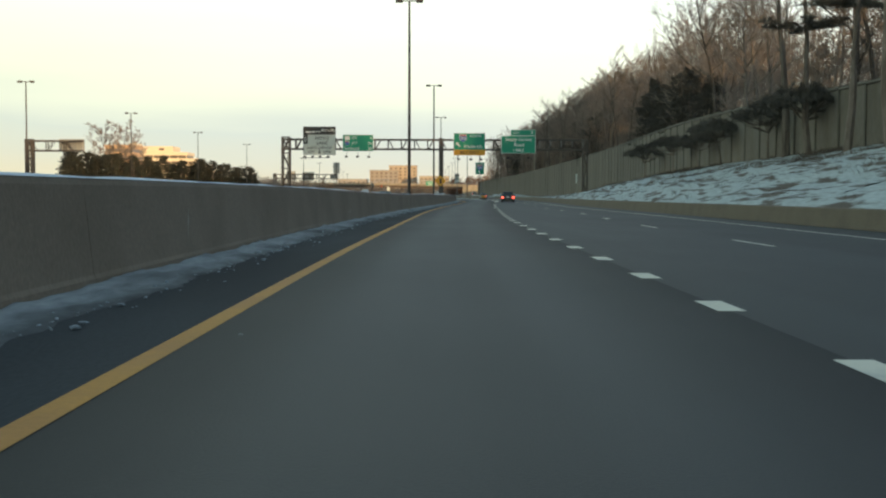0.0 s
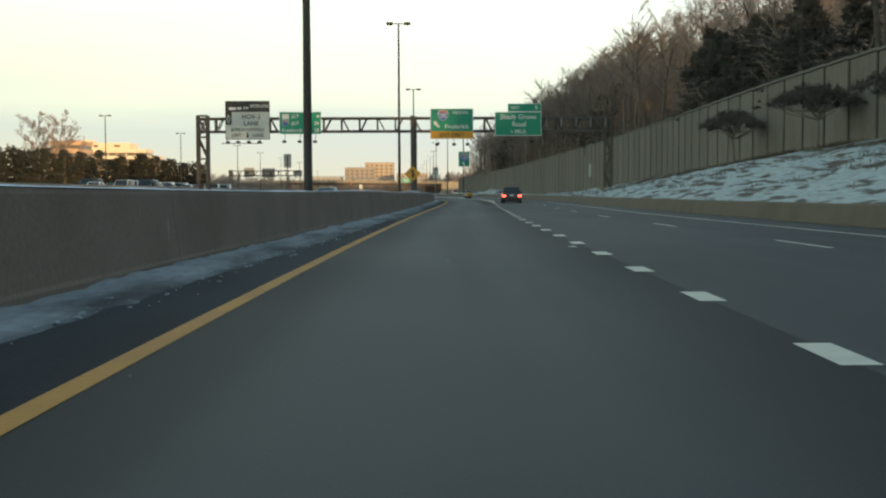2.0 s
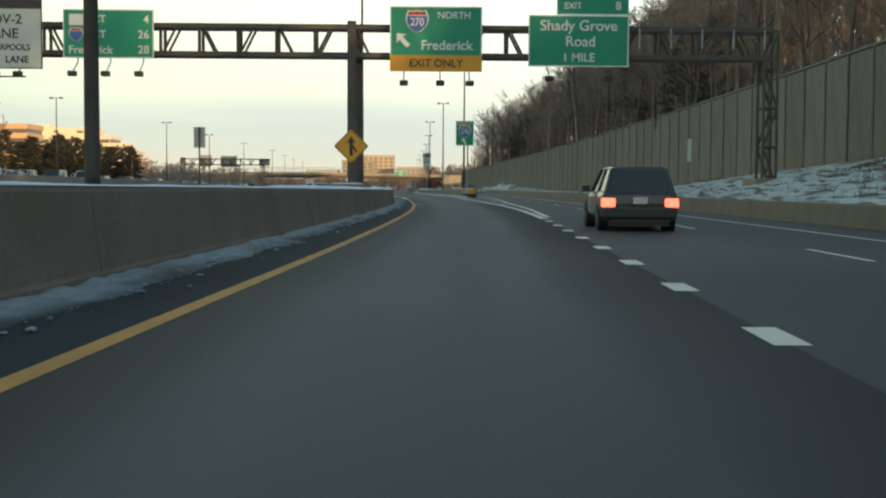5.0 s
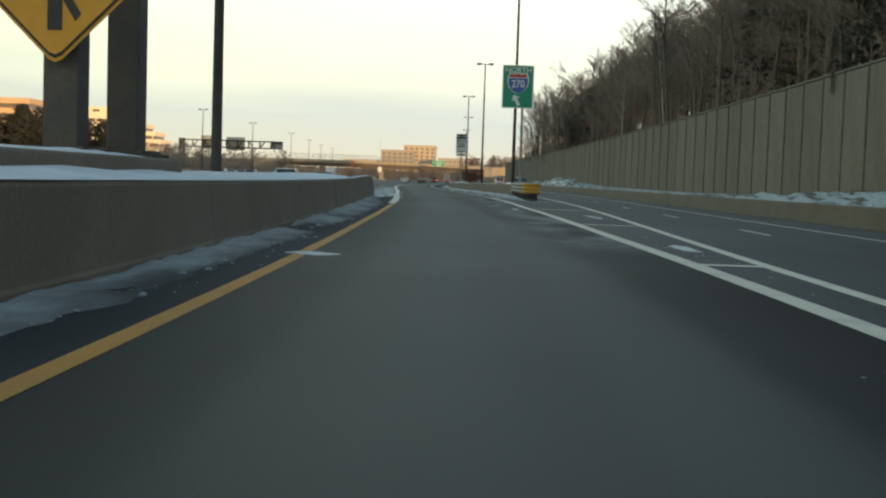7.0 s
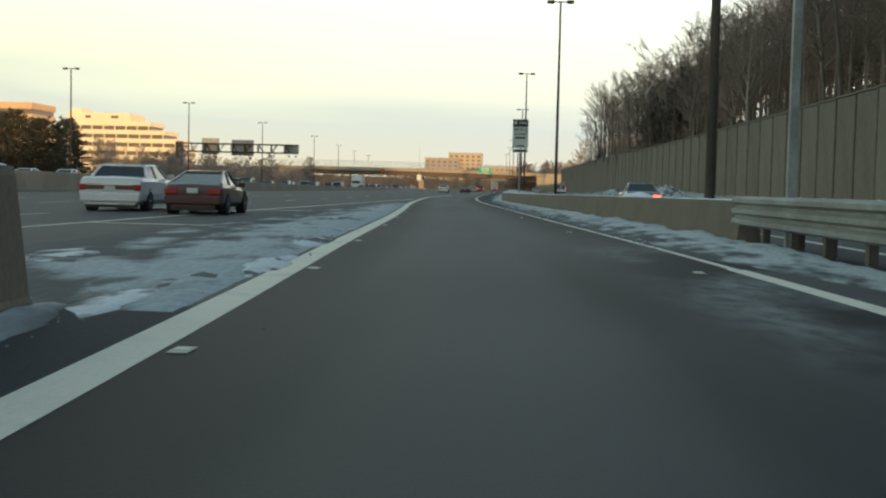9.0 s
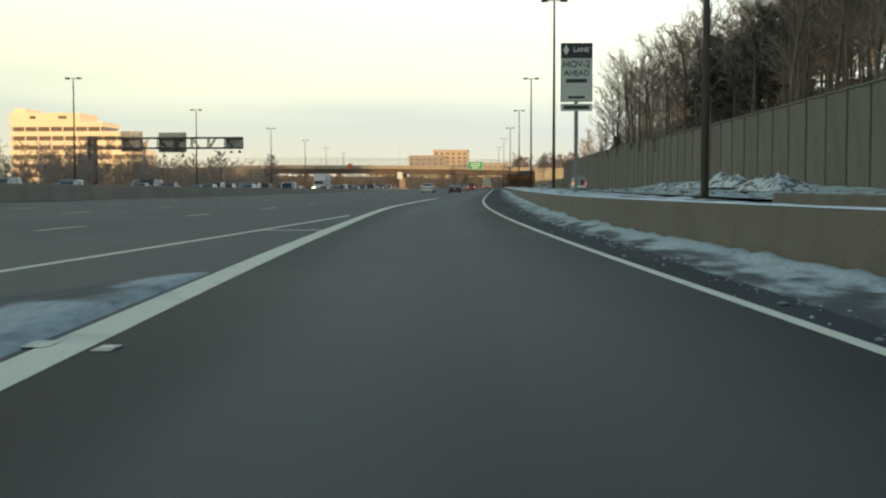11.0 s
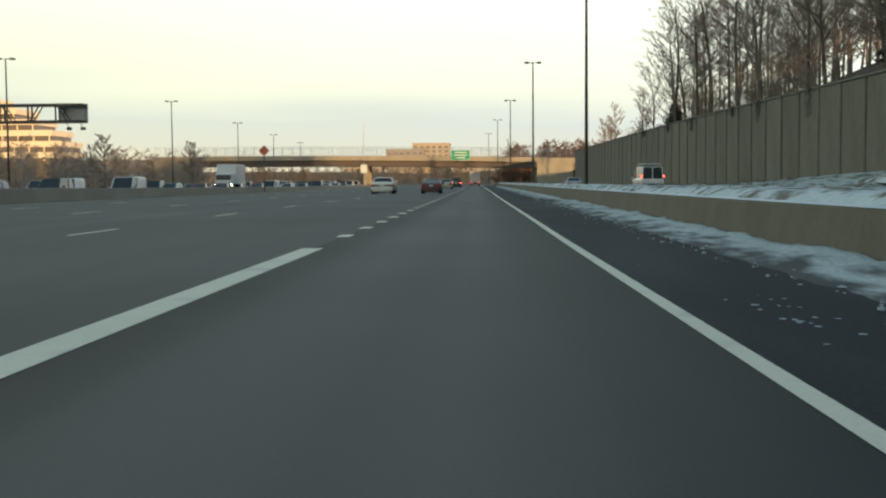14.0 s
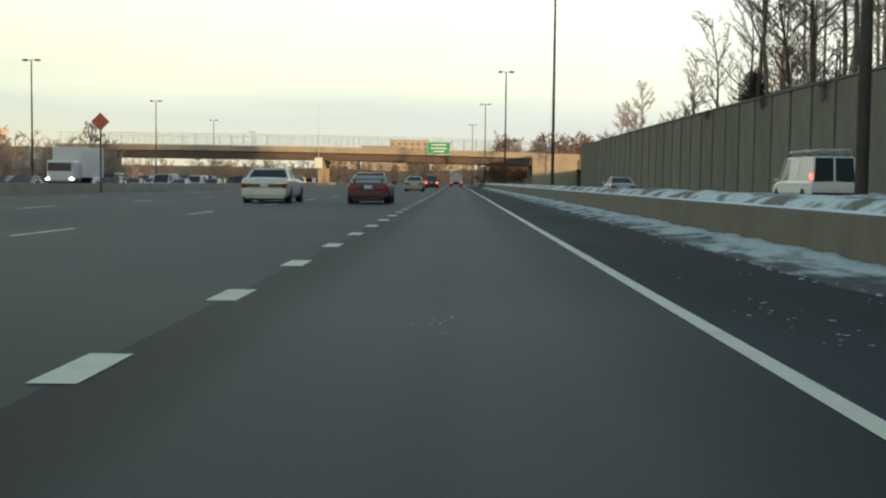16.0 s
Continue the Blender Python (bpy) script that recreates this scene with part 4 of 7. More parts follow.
def shield(cx, cz, s, parent, number=""):
    """Interstate shield: blue body with a red crown."""
    body = [(-0.5, 0.30), (-0.52, 0.05), (-0.42, -0.22), (-0.22, -0.42), (0, -0.52), (0.22, -0.42), (0.42, -0.22), (0.52, 0.05), (0.5, 0.30)]
    crown = [(-0.5, 0.30), (-0.40, 0.50), (-0.2, 0.45), (0, 0.50), (0.2, 0.45), (0.40, 0.50), (0.5, 0.30)]
    flat_shape("shield_edge", [(cx + px * s * 1.12, cz + pz * s * 1.12) for px, pz in body[:-1] + [crown[-1]] + crown[-2:0:-1]], -0.028, parent, M_LEGEND)
    flat_shape("shield_body", [(cx + px * s, cz + (pz - 0.04) * s) for px, pz in body], -0.040, parent, M_BLUE)
    flat_shape("shield_crown", [(cx + px * s, cz + pz * s) for px, pz in reversed(crown)], -0.040, parent, M_RED)
    if number:
        text_part(number, s * 0.55, cx, cz - 0.06 * s, parent, M_LEGEND, y=-0.055, stretch=0.85)


def arrow(cx, cz, s, parent, material, angle=0.0):
    pts = [(0, 0.5), (0.38, 0.08), (0.13, 0.12), (0.13, -0.5), (-0.13, -0.5), (-0.13, 0.12), (-0.38, 0.08)]
    c, w = math.cos(radians(angle)), math.sin(radians(angle))
    return flat_shape("arrow", [(cx + s * (px * c - pz * w), cz + s * (px * w + pz * c)) for px, pz in pts], -0.045, parent, material)


def lamp_pole(x, y, h=14.8, foot=0.0, turn=0.0):
    """Twin-head highway lamp on a tapered steel pole."""
    root = thing("street_lamp", pose(x, y, foot, 0, 0, turn), "tall brown steel twin-head highway lamp pole", "street lamp", "highway lamps")
    bm = B()
    tube(bm, (0, 0, 0.0), (0, 0, h - foot), 0.122, 0.07, 12)
    part("pole", bm, M_STEEL, root, smooth=True)
    bm = B()
    box(bm, -0.24, 0.24, -0.24, 0.24, -0.3, 0.06, 0.02)
    part("base_plate", bm, M_STEEL, root)
    bm = B()
    tube(bm, (-0.62, 0, h - foot - 0.03), (0.62, 0, h - foot - 0.03), 0.045, sides=6)
    part("arm", bm, M_STEEL, root)
    for s in (-1, 1):
        bm = B()
        box(bm, s * 0.72 - 0.26, s * 0.72 + 0.26, -0.2, 0.2, h - foot - 0.13, h - foot + 0.08, 0.03)
        head = part("lamp_head", bm, M_STEEL, root)
        bm = B()
        box(bm, s * 0.72 - 0.2, s * 0.72 + 0.2, -0.15, 0.15, h - foot - 0.15, h - foot - 0.13)
        part("lens", bm, M_GALV, head, "dull unlit lamp lens")
    return root


for x, y, f in ((-1.93, 82.6, 0.9), (-0.29, 146.0, 0.85), (0.86, 205.7, 0.8), (9.75, 258.1, 0.0), (8.6, 317.0, 0.0), (6.95, 370.0, 0.0),
                (7.2, 432.0, 0.0), (6.98, 494.5, 0.0), (6.2, 556.5, 0.0), (5.2, 617.0, 0.0), (4.0, 690.0, 0.0)):
    lamp_pole(x, y, 14.8, f)
for x, y in ((-48.1, 135.6), (-49.6, 187.7), (-50.6, 245.0), (-49.6, 302.0), (-47.2, 366.2), (-48.4, 421.0), (-48.4, 478.3), (-47.8, 541.0), (-51.0, 607.0), (-54.0, 668.0), (-56.0, 728.0)):
    lamp_pole(x, y, 14.1, 0.0)


def truss(bm, x0, x1, zt, zb, y0, y1, pitch=2.3):
    for y in (y0, y1):
        for z in (zt, zb):
            box(bm, x0, x1, y - 0.13, y + 0.13, z - 0.14, z + 0.14)
        n = int(round((x1 - x0) / pitch))
        d = (x1 - x0) / n
        for i in range(n):
            a = x0 + i * d
            tube(bm, (a, y, zb), (a, y, zt), 0.10, sides=4)
            tube(bm, (a + 0.12, y, zb if i % 2 else zt), (a + d * 0.42, y, zt if i % 2 else zb), 0.075, sides=4)
    for x in steps(x0, x1, 2.3):
        for z in (zt, zb):
            box(bm, x - 0.06, x + 0.06, y0, y1, z - 0.05, z + 0.05)


def lattice_leg(root, xa, xb, y0, y1, z0, z1, r=0.2):
    for x in (xa, xb):
        for y in ((y0, y1) if xa != xb else (y0,)):
            bm = B()
            box(bm, x - r, x + r, y - r, y + r, z0, z1)
            part("leg", bm, M_STEEL, root)
    bm = B()
    k = max(2, int((z1 - z0) / 2.2))
    for i in range(k):
        a, b = z0 + (z1 - z0) * i / k, z0 + (z1 - z0) * (i + 1) / k
        for y in (y0, y1):
            tube(bm, (xa if i % 2 else xb, y, a), (xb if i % 2 else xa, y, b), 0.09, sides=4)
            tube(bm, (xa, y, b), (xb, y, b), 0.08, sides=4)
    part("lacing", bm, M_STEEL, root)


def sign_lights(root, xs, z, y):
    for x in xs:
        bm = B()
        tube(bm, (x, y + 0.5, z + 0.75), (x, y - 0.55, z + 0.1), 0.035, sides=5)
        tube(bm, (x, y + 0.5, z + 0.75), (x, y + 0.5, z + 1.3), 0.035, sides=5)
        arm = part("light_arm", bm, M_STEEL, root)
        bm = B()
        box(bm, x - 0.24, x + 0.24, y - 0.85, y - 0.45, z - 0.16, z + 0.14, 0.05)
        part("sign_light", bm, M_BLACK, arm)


def overhead_sign(x0, x1, z0, z1, y, label, material):
    root = thing("highway_sign", pose((x0 + x1) / 2, y, (z0 + z1) / 2), label, "road sign", "gantry signs")
    w, h = x1 - x0, z1 - z0
    plate("panel", -w / 2, w / 2, -h / 2, h / 2, 0.0, root, material, 0.05)
    bm = B()
    for x in (-w * 0.3, 0, w * 0.3):
        box(bm, x - 0.06, x + 0.06, 0.03, 0.32, -h / 2 + 0.1, h / 2 - 0.1)
    part("hanger", bm, M_STEEL, root)
    return root, w, h


def main_gantry():
    y0, y1, zt, zb = 196.3, 197.5, 10.35, 8.72
    root = thing("sign_gantry", pose(0, 0, 0), "brown weathering-steel truss gantry over the highway", "sign gantry")
    bm = B()
    truss(bm, -26.2, 25.6, zt, zb, y0, y1)
    part("truss", bm, M_STEEL, root)
    lattice_leg(root, -26.2, -25.0, y0, y1, 0.0, 10.75, 0.14)
    lattice_leg(root, 25.1, 25.9, y0, y1, 1.2, 10.35, 0.075)
    for x, y in ((0.72, 196.4), (1.02, 198.3)):
        bm = B()
        box(bm, x - 0.25, x + 0.25, y - 0.25, y + 0.25, 0.9, 10.7, 0.03)
        leg = part("column", bm, M_STEEL, root)
        bm = B()
        for i in range(8):
            a = i * math.pi / 4
            tube(bm, (x + 0.33 * math.cos(a), y + 0.33 * math.sin(a), 1.2), (x + 0.55 * math.cos(a), y + 0.55 * math.sin(a), 1.2), 0.05, sides=4)
        box(bm, x - 0.55, x + 0.55, y - 0.5, y + 0.5, 1.12, 1.2)
        part("foot_plate", bm, M_STEEL, leg)
    bm = B()
    box(bm, 24.5, 26.5, 195.6, 198.4, 0.1, 1.62, 0.05)
    part("footing", bm, M_CONC, root, "square concrete footing")
    ys = 195.5
    s, w, h = overhead_sign(-22.55, -17.05, 7.69, 12.48, ys, "white and black high-occupancy lane sign with a diamond", M_SIGNW)
    s.parent = None
    plate("header", -w / 2, w / 2, h / 2 - 1.36, h / 2, -0.028, s, M_BLACK, 0.012)
    plate("side_block", -w / 2, -w / 2 + 0.78, h / 2 - 2.95, h / 2 - 1.36, -0.028, s, M_BLACK, 0.012)
    outline(-w / 2, w / 2, -h / 2, h / 2, s, M_BLACK, 0.06, -0.04)
    d0 = (-w / 2 + 0.38, h / 2 - 2.2)
    flat_shape("diamond", [(d0[0], d0[1] - 0.55), (d0[0] + 0.26, d0[1]), (d0[0], d0[1] + 0.55), (d0[0] - 0.26, d0[1])], -0.042, s, M_SIGNW)
    flat_shape("diamond_core", [(d0[0], d0[1] - 0.36), (d0[0] + 0.15, d0[1]), (d0[0], d0[1] + 0.36), (d0[0] - 0.15, d0[1])], -0.056, s, M_BLACK)
    plate("time_bar", -2.3, -1.4, h / 2 - 1.1, h / 2 - 0.8, -0.042, s, M_LEGEND, 0.012)
    plate("time_bar", -1.25, -0.75, h / 2 - 1.06, h / 2 - 0.76, -0.042, s, M_LEGEND, 0.012)
    text_part("PM", 0.52, -0.2, h / 2 - 0.9, s, M_LEGEND)
    text_part("MON-FRI", 0.56, 1.45, h / 2 - 0.66, s, M_LEGEND)
    text_part("HOV-2", 0.78, 0.45, h / 2 - 1.98, s, M_BLACK)
    text_part("LANE", 0.78, 0.45, h / 2 - 2.80, s, M_BLACK)
    text_part("BUSES & CARPOOLS", 0.50, 0.0, h / 2 - 3.58, s, M_BLACK, stretch=0.92)
    text_part("LEFT", 0.56, -1.35, h / 2 - 4.28, s, M_BLACK)
    text_part("LANE", 0.56, 1.3, h / 2 - 4.28, s, M_BLACK)
    arrow(0.0, h / 2 - 4.25, 0.7, s, M_BLACK, 180)
    s, w, h = overhead_sign(-15.86, -10.65, 8.33, 11.13, ys, "green distance sign listing two junctions and a city", M_GREEN)
    outline(-w / 2, w / 2, -h / 2, h / 2, s, M_LEGEND)
    plate("route_marker", -2.25, -1.4, 0.48, 1.12, -0.03, s, M_LEGEND, 0.014)
    shield(-1.85, -0.05, 0.72, s)
    for t, z in (("JCT", 0.82), ("JCT", -0.05)):
        text_part(t, 0.60, -0.6, z, s, M_LEGEND)
    for t, z in (("4", 0.82), ("26", -0.05), ("28", -0.92)):
        text_part(t, 0.66, 2.35, z, s, M_LEGEND, align="RIGHT")
    text_part("Frederick", 0.66, -2.3, -0.94, s, M_LEGEND, align="LEFT")
    s, w, h = overhead_sign(2.98, 8.33, 7.71, 11.46, ys, "green and amber exit-only sign with an interstate shield", M_GREEN)
    outline(-w / 2, w / 2, -h / 2, h / 2, s, M_LEGEND)
    plate("amber_band", -w / 2, w / 2, -h / 2, -h / 2 + 0.94, -0.045, s, M_AMBER, 0.014)
    text_part("EXIT ONLY", 0.62, 0.0, -h / 2 + 0.46, s, M_BLACK, y=-0.06)
    shield(-1.1, 1.02, 1.15, s, "270")
    text_part("NORTH", 0.55, 1.05, 1.35, s, M_LEGEND)
    text_part("Frederick", 0.78, 0.62, -0.38, s, M_LEGEND)
    arrow(-1.95, -0.05, 1.0, s, M_LEGEND, 42)
    s, w, h = overhead_sign(11.03, 16.89, 8.05, 11.03, ys, "green exit sign naming a road one mile ahead", M_GREEN)
    outline(-w / 2, w / 2, -h / 2, h / 2, s, M_LEGEND)
    text_part("Shady Grove", 0.85, 0.0, 0.86, s, M_LEGEND, stretch=1.02)
    text_part("Road", 0.85, 0.1, -0.05, s, M_LEGEND)
    text_part("1 MILE", 0.68, 0.0, -0.98, s, M_LEGEND)
    tab = plate("exit_tab", -1.3, 2.92, h / 2 + 0.02, h / 2 + 1.04, 0.0, s, M_GREEN, 0.05)
    tab["label"] = "green exit-number tab"
    outline(-1.3, 2.92, h / 2 + 0.02, h / 2 + 1.04, s, M_LEGEND, 0.05)
    text_part("EXIT", 0.50, -0.35, h / 2 + 0.52, s, M_LEGEND)
    text_part("8", 0.66, 2.3, h / 2 + 0.53, s, M_LEGEND)
    sign_lights(root, (-22.2, -20.9, -19.6, -18.3), 7.35, 195.6)
    bm = B()
    tube(bm, (-23.0, 195.1, 7.2), (-17.9, 195.1, 7.2), 0.05, sides=6)
    part("light_rail", bm, M_STEEL, root)
    sign_lights(root, (-15.2, -13.3, -11.4), 7.4, 195.6)
    sign_lights(root, (3.8, 5.9, 7.6), 7.0, 195.6)
    sign_lights(root, (12.2, 15.6), 7.3, 195.6)
    bm = B()
    for x in steps(17.6, 25.0, 2.4):
        box(bm, x - 0.04, x + 0.04, 195.9, 195.98, 9.2, 10.35)
    part("sign_rail", bm, M_GALV, root)


main_gantry()


def plinth():
    bm = B()
    box(bm, -0.3, 1.75, 190.5, 199.0, -0.02, 1.14, 0.04)
    root = thing("concrete_plinth", pose(0, 0, 0), "stained concrete block round the gantry column feet", "concrete block")
    part("block", bm, M_CONC, root)
    verts, faces = [], []
    ys, xs = steps(190.6, 198.9, 0.5), steps(-0.2, 1.65, 0.4)
    for y in ys:
        for x in xs:
            edge = y in (ys[0], ys[-1]) or x in (xs[0], xs[-1])
            verts.append((x, y, 1.13 if edge else 1.19 + 0.06 * noise.noise((x * 1.3, y * 1.1, 2.0))))
    w = len(xs)
    for i in range(len(ys) - 1):
        for j in range(w - 1):
            k = i * w + j
            faces.append((k, k + 1, k + w + 1, k + w))
    mesh_object("snow_cap", verts, faces, M_SNOW, root, "snow on top of the block", smooth=True)


plinth()


def diamond_sign(x, y, z, half, material, label, tilt=0.0, post=None, symbol=False):
    root = thing("warning_sign", pose(x, y, z), label, "road sign")
    r = 0.12 * half

    def lozenge(k):
        pts = []
        for i in range(4):
            a = math.pi / 2 * i
            cx, cz = math.cos(a) * (half * k - r * 1.4), math.sin(a) * (half * k - r * 1.4)
            for j in (-1, 0, 1):
                b = a + j * math.pi / 4
                pts.append((cx + r * math.cos(b), cz + r * math.sin(b)))
        return pts
    flat_shape("panel", lozenge(1.0), 0.0, root, material, 0.03)
    if symbol:
        flat_shape("border", lozenge(0.95), -0.022, root, M_BLACK, 0.01)
        flat_shape("face", lozenge(0.90), -0.034, root, material, 0.01)
        flat_shape("arrow", [(-0.10, -0.55), (0.10, -0.55), (0.10, 0.22), (0.26, 0.20), (0.0, 0.58), (-0.26, 0.20), (-0.10, 0.22)], -0.048, root, M_BLACK)
        flat_shape("side_branch", [(0.10, -0.12), (0.28, -0.42), (0.36, -0.32), (0.10, 0.10)], -0.049, root, M_BLACK)
    if post:
        bm = B()
        box(bm, -0.05, 0.05, 0.02, 0.12, post - z, half * 0.6)
        part("post", bm, M_STEEL, root)
    else:
        bm = B()
        box(bm, -0.05, 0.05, 0.02, 0.30, -half * 0.7, half * 0.5)
        part("bracket", bm, M_STEEL, root)
    return root


diamond_sign(0.72, 195.95, 3.37, 1.03, M_AMBER, "yellow diamond merge sign on a gantry column", symbol=True)
diamond_sign(-23.05, 486.0, 4.58, 0.60, M_ORANGE, "orange diamond roadwork sign on a post", post=0.01)


def route_sign():
    root = thing("route_sign", pose(9.55, 250.9, 6.78), "green north interstate route sign on a steel post", "road sign")
    w, h = 1.92, 2.62
    plate("panel", -w / 2, w / 2, -h / 2, h / 2, 0.0, root, M_GREEN, 0.03)
    outline(-w / 2, w / 2, -h / 2, h / 2, root, M_LEGEND, 0.06, -0.022)
    text_part("NORTH", 0.44, 0, 1.0, root, M_LEGEND, stretch=1.05)
    shield(0.0, 0.22, 1.15, root, "270")
    arrow(-0.08, -0.82, 0.75, root, M_LEGEND, 28)
    bm = B()
    box(bm, 0.25, 0.39, 0.03, 0.17, -6.8, h / 2)
    part("post", bm, M_RAIL, root)


def hov_ahead():
    root = thing("lane_sign", pose(6.05, 333.5, 0), "white and black lane sign on a single post", "road sign")
    plate("panel", -0.68, 0.68, 4.6, 6.5, 0, root, M_SIGNW, 0.03)
    plate("header", -0.68, 0.68, 6.5, 7.12, 0, root, M_BLACK, 0.03)
    outline(-0.68, 0.68, 4.6, 6.5, root, M_BLACK, 0.03, -0.022)
    text_part("HOV-2", 0.40, 0, 6.2, root, M_BLACK, y=-0.03)
    text_part("AHEAD", 0.33, 0, 5.82, root, M_BLACK, y=-0.03)
    plate("text_bar", -0.45, 0.45, 5.42, 5.58, -0.02, root, M_BLACK, 0.012)
    plate("text_bar", -0.36, 0.36, 4.74, 4.84, -0.02, root, M_BLACK, 0.012)
    text_part("LANE", 0.28, 0.2, 6.82, root, M_LEGEND, y=-0.03)
    flat_shape("diamond", [(-0.45, 6.6), (-0.32, 6.82), (-0.45, 7.04), (-0.58, 6.82)], -0.024, root, M_LEGEND)
    plate("lower_plate", -0.68, 0.68, 4.20, 4.52, 0, root, M_SIGNW, 0.03)
    plate("text_bar", -0.55, 0.55, 4.28, 4.44, -0.02, root, M_BLACK, 0.012)
    bm = B()
    box(bm, -0.08, 0.08, 0.02, 0.18, -0.05, 7.05)
    part("post", bm, M_RAIL, root)


route_sign()
hov_ahead()


def sign_from_behind(x, y, z0, z1, w, label, face=None):
    root = thing("road_sign", pose(x, y, 0), label, "road sign")
    plate("panel", -w / 2, w / 2, z0, z1, 0, root, face or M_ALU, 0.03)
    bm = B()
    for z in (z0 + 0.25 * (z1 - z0), z0 + 0.75 * (z1 - z0)):
        box(bm, -w / 2, w / 2, -0.07, -0.02, z - 0.03, z + 0.03)
    part("stiffener", bm, face or M_ALU, root)
    bm = B()
    box(bm, -0.09, 0.09, -0.2, -0.07, 0, z1)
    part("post", bm, M_STEEL, root)


def slim_marker(x, y, z0, z1):
    root = thing("marker_post", pose(x, y, 0), "slim white marker panel on a thin post by the wall", "marker post")
    plate("panel", -0.16, 0.16, z0 + 0.7, z1, 0, root, M_SIGNW, 0.02)
    bm = B()
    box(bm, -0.03, 0.03, 0.01, 0.07, bank_z(x, y) - 0.2, z1 - 0.1)
    part("post", bm, M_RAIL, root)


slim_marker(27.5, 225.0, 2.6, 5.2)
sign_from_behind(-24.3, 281.0, 6.1, 8.8, 1.5, "back of a tall lane sign on a median post")
sign_from_behind(-8.3, 150.0, 2.0, 2.55, 0.38, "back of a small pale sign on a post", M_SIGNW)


def back_gantry(x0, x1, y, zt, zb, panels, label):
    root = thing("sign_gantry", pose(0, 0, 0), label, "sign gantry")
    bm = B()
    truss(bm, x0, x1, zt, zb, y, y + 1.1, 3.0)
    part("truss", bm, M_STEEL, root)
    lattice_leg(root, x0 - 0.4, x0 + 0.6, y, y + 1.1, 0.0, zt + 0.3, 0.17)
    for a, b, c, d in panels:
        plate("sign_panel", a, b, c, d, y + 1.5, root, M_ALU, 0.06)
        bm = B()
        for x in steps(a + 0.4, b - 0.4, 1.2):
            box(bm, x - 0.05, x + 0.05, y + 1.15, y + 1.46, c + 0.1, d - 0.1)
        part("hanger", bm, M_ALU, root)
        for x in (a + 0.8, b - 0.8):
            bm = B()
            box(bm, x - 0.22, x + 0.22, y + 2.0, y + 2.4, c - 0.75, c - 0.45)
            tube(bm, (x, y + 1.2, c + 0.1), (x, y + 2.2, c - 0.5), 0.04, sides=5)
            part("sign_light", bm, M_BLACK, root)
    return root


back_gantry(-67.4, -41.0, 480.0, 9.4, 7.65, ((-62.5, -58.7, 7.1, 10.65), (-55.9, -51.0, 6.95, 10.4), (-44.1, -41.0, 7.6, 9.6)), "steel truss gantry seen from behind its signs")
back_gantry(-71.4, -62.0, 202.0, 10.2, 8.5, ((-66.5, -62.0, 8.4, 10.6),), "steel truss gantry seen from behind its sign")


# ---- crash cushion ----
AXIS = spline([(239, 10.06), (246, 10.02), (254, 9.94)])


def crash_cushion():
    root = thing("crash_cushion", pose(0, 0, 0), "steel guardrail crash cushion with a yellow nose", "crash cushion")
    wave = [(0.00, 0.22), (0.07, 0.27), (0.07, 0.36), (0.0, 0.42), (0.0, 0.47), (0.07, 0.53), (0.07, 0.62), (0.0, 0.68), (0.0, 0.73), (0.07, 0.79), (0.07, 0.88), (0.0, 0.95)]
    wave = [(ox * 1.15, 0.37 + (oz - 0.22) * 0.75) for ox, oz in wave]
    yellow = mat("cushion_yellow", (0.56, 0.31, 0.035), 0.5, var=0.2, scale=2, fine=12, color2=(0.42, 0.23, 0.03), patch=0.6, bump=0.1)

    def side(s, y0, y1, material, name):
        verts, faces = [], []
        ys = steps(y0, y1, 1.6)
        n = len(wave)
        for y in ys:
            half = 0.42
            for ox, oz in wave:
                verts.append((AXIS(y) + s * (half + ox), y, oz))
                verts.append((AXIS(y) + s * (half + ox - 0.012), y, oz))
        for i in range(len(ys) - 1):
            for j in range(n - 1):
                for k in (0, 1):
                    a = i * 2 * n + 2 * j + k
                    faces.append((a, a + 2 * n, a + 2 * n + 2, a + 2) if k else (a, a + 2, a + 2 * n + 2, a + 2 * n))
        mesh_object(name, verts, faces, material, root)
    for s in (-1, 1):
        side(s, 241.75, 242.6, yellow, "nose_side")
        for k in range(3):
            side(s, 242.62 + 3.75 * k, 242.6 + 3.75 * (k + 1), M_RAIL, "rail_panel")
    verts, faces = [], []
    n = len(wave)
    arc = [math.pi * i / 8 for i in range(9)]
    for a in arc:
        for ox, oz in wave:
            r = 0.42 + ox
            verts.append((AXIS(241.75) - r * math.cos(a) ** 3 * 0.25 - r * math.cos(a) * 0.75, 241.75 - 0.16 * math.sin(a) * r / 0.42, oz))
    for i in range(8):
        for j in range(n - 1):
            a = i * n + j
            faces.append((a, a + n, a + n + 1, a + 1))
    mesh_object("nose", verts, faces, yellow, root, "rounded yellow nose panel")
    for k in range(6):
        y = 242.3 + 1.9 * k
        bm = B()
        for s in (-0.3, 0.3):
            box(bm, AXIS(y) + s - 0.06, AXIS(y) + s + 0.06, y - 0.08, y + 0.08, 0.0, 0.78)
        box(bm, AXIS(y) - 0.40, AXIS(y) + 0.40, y - 0.05, y + 0.05, 0.45, 0.85)
        part("diaphragm", bm, M_STEEL, root)
    bm = B()
    for i in range(40):
        x, y = 9.7 + random.random() * 0.6, 242.0 + random.random() * 10
        bmesh.ops.create_icosphere(bm, subdivisions=1, radius=0.05 + 0.08 * random.random(), matrix=Matrix.Translation((x, y, 0.86)) @ Matrix.Diagonal((1.6, 1.6, 0.5, 1)))
    tagged(part("snow_crumbs", bm, M_SNOW, root, "snow lumps on the rails"))


crash_cushion()


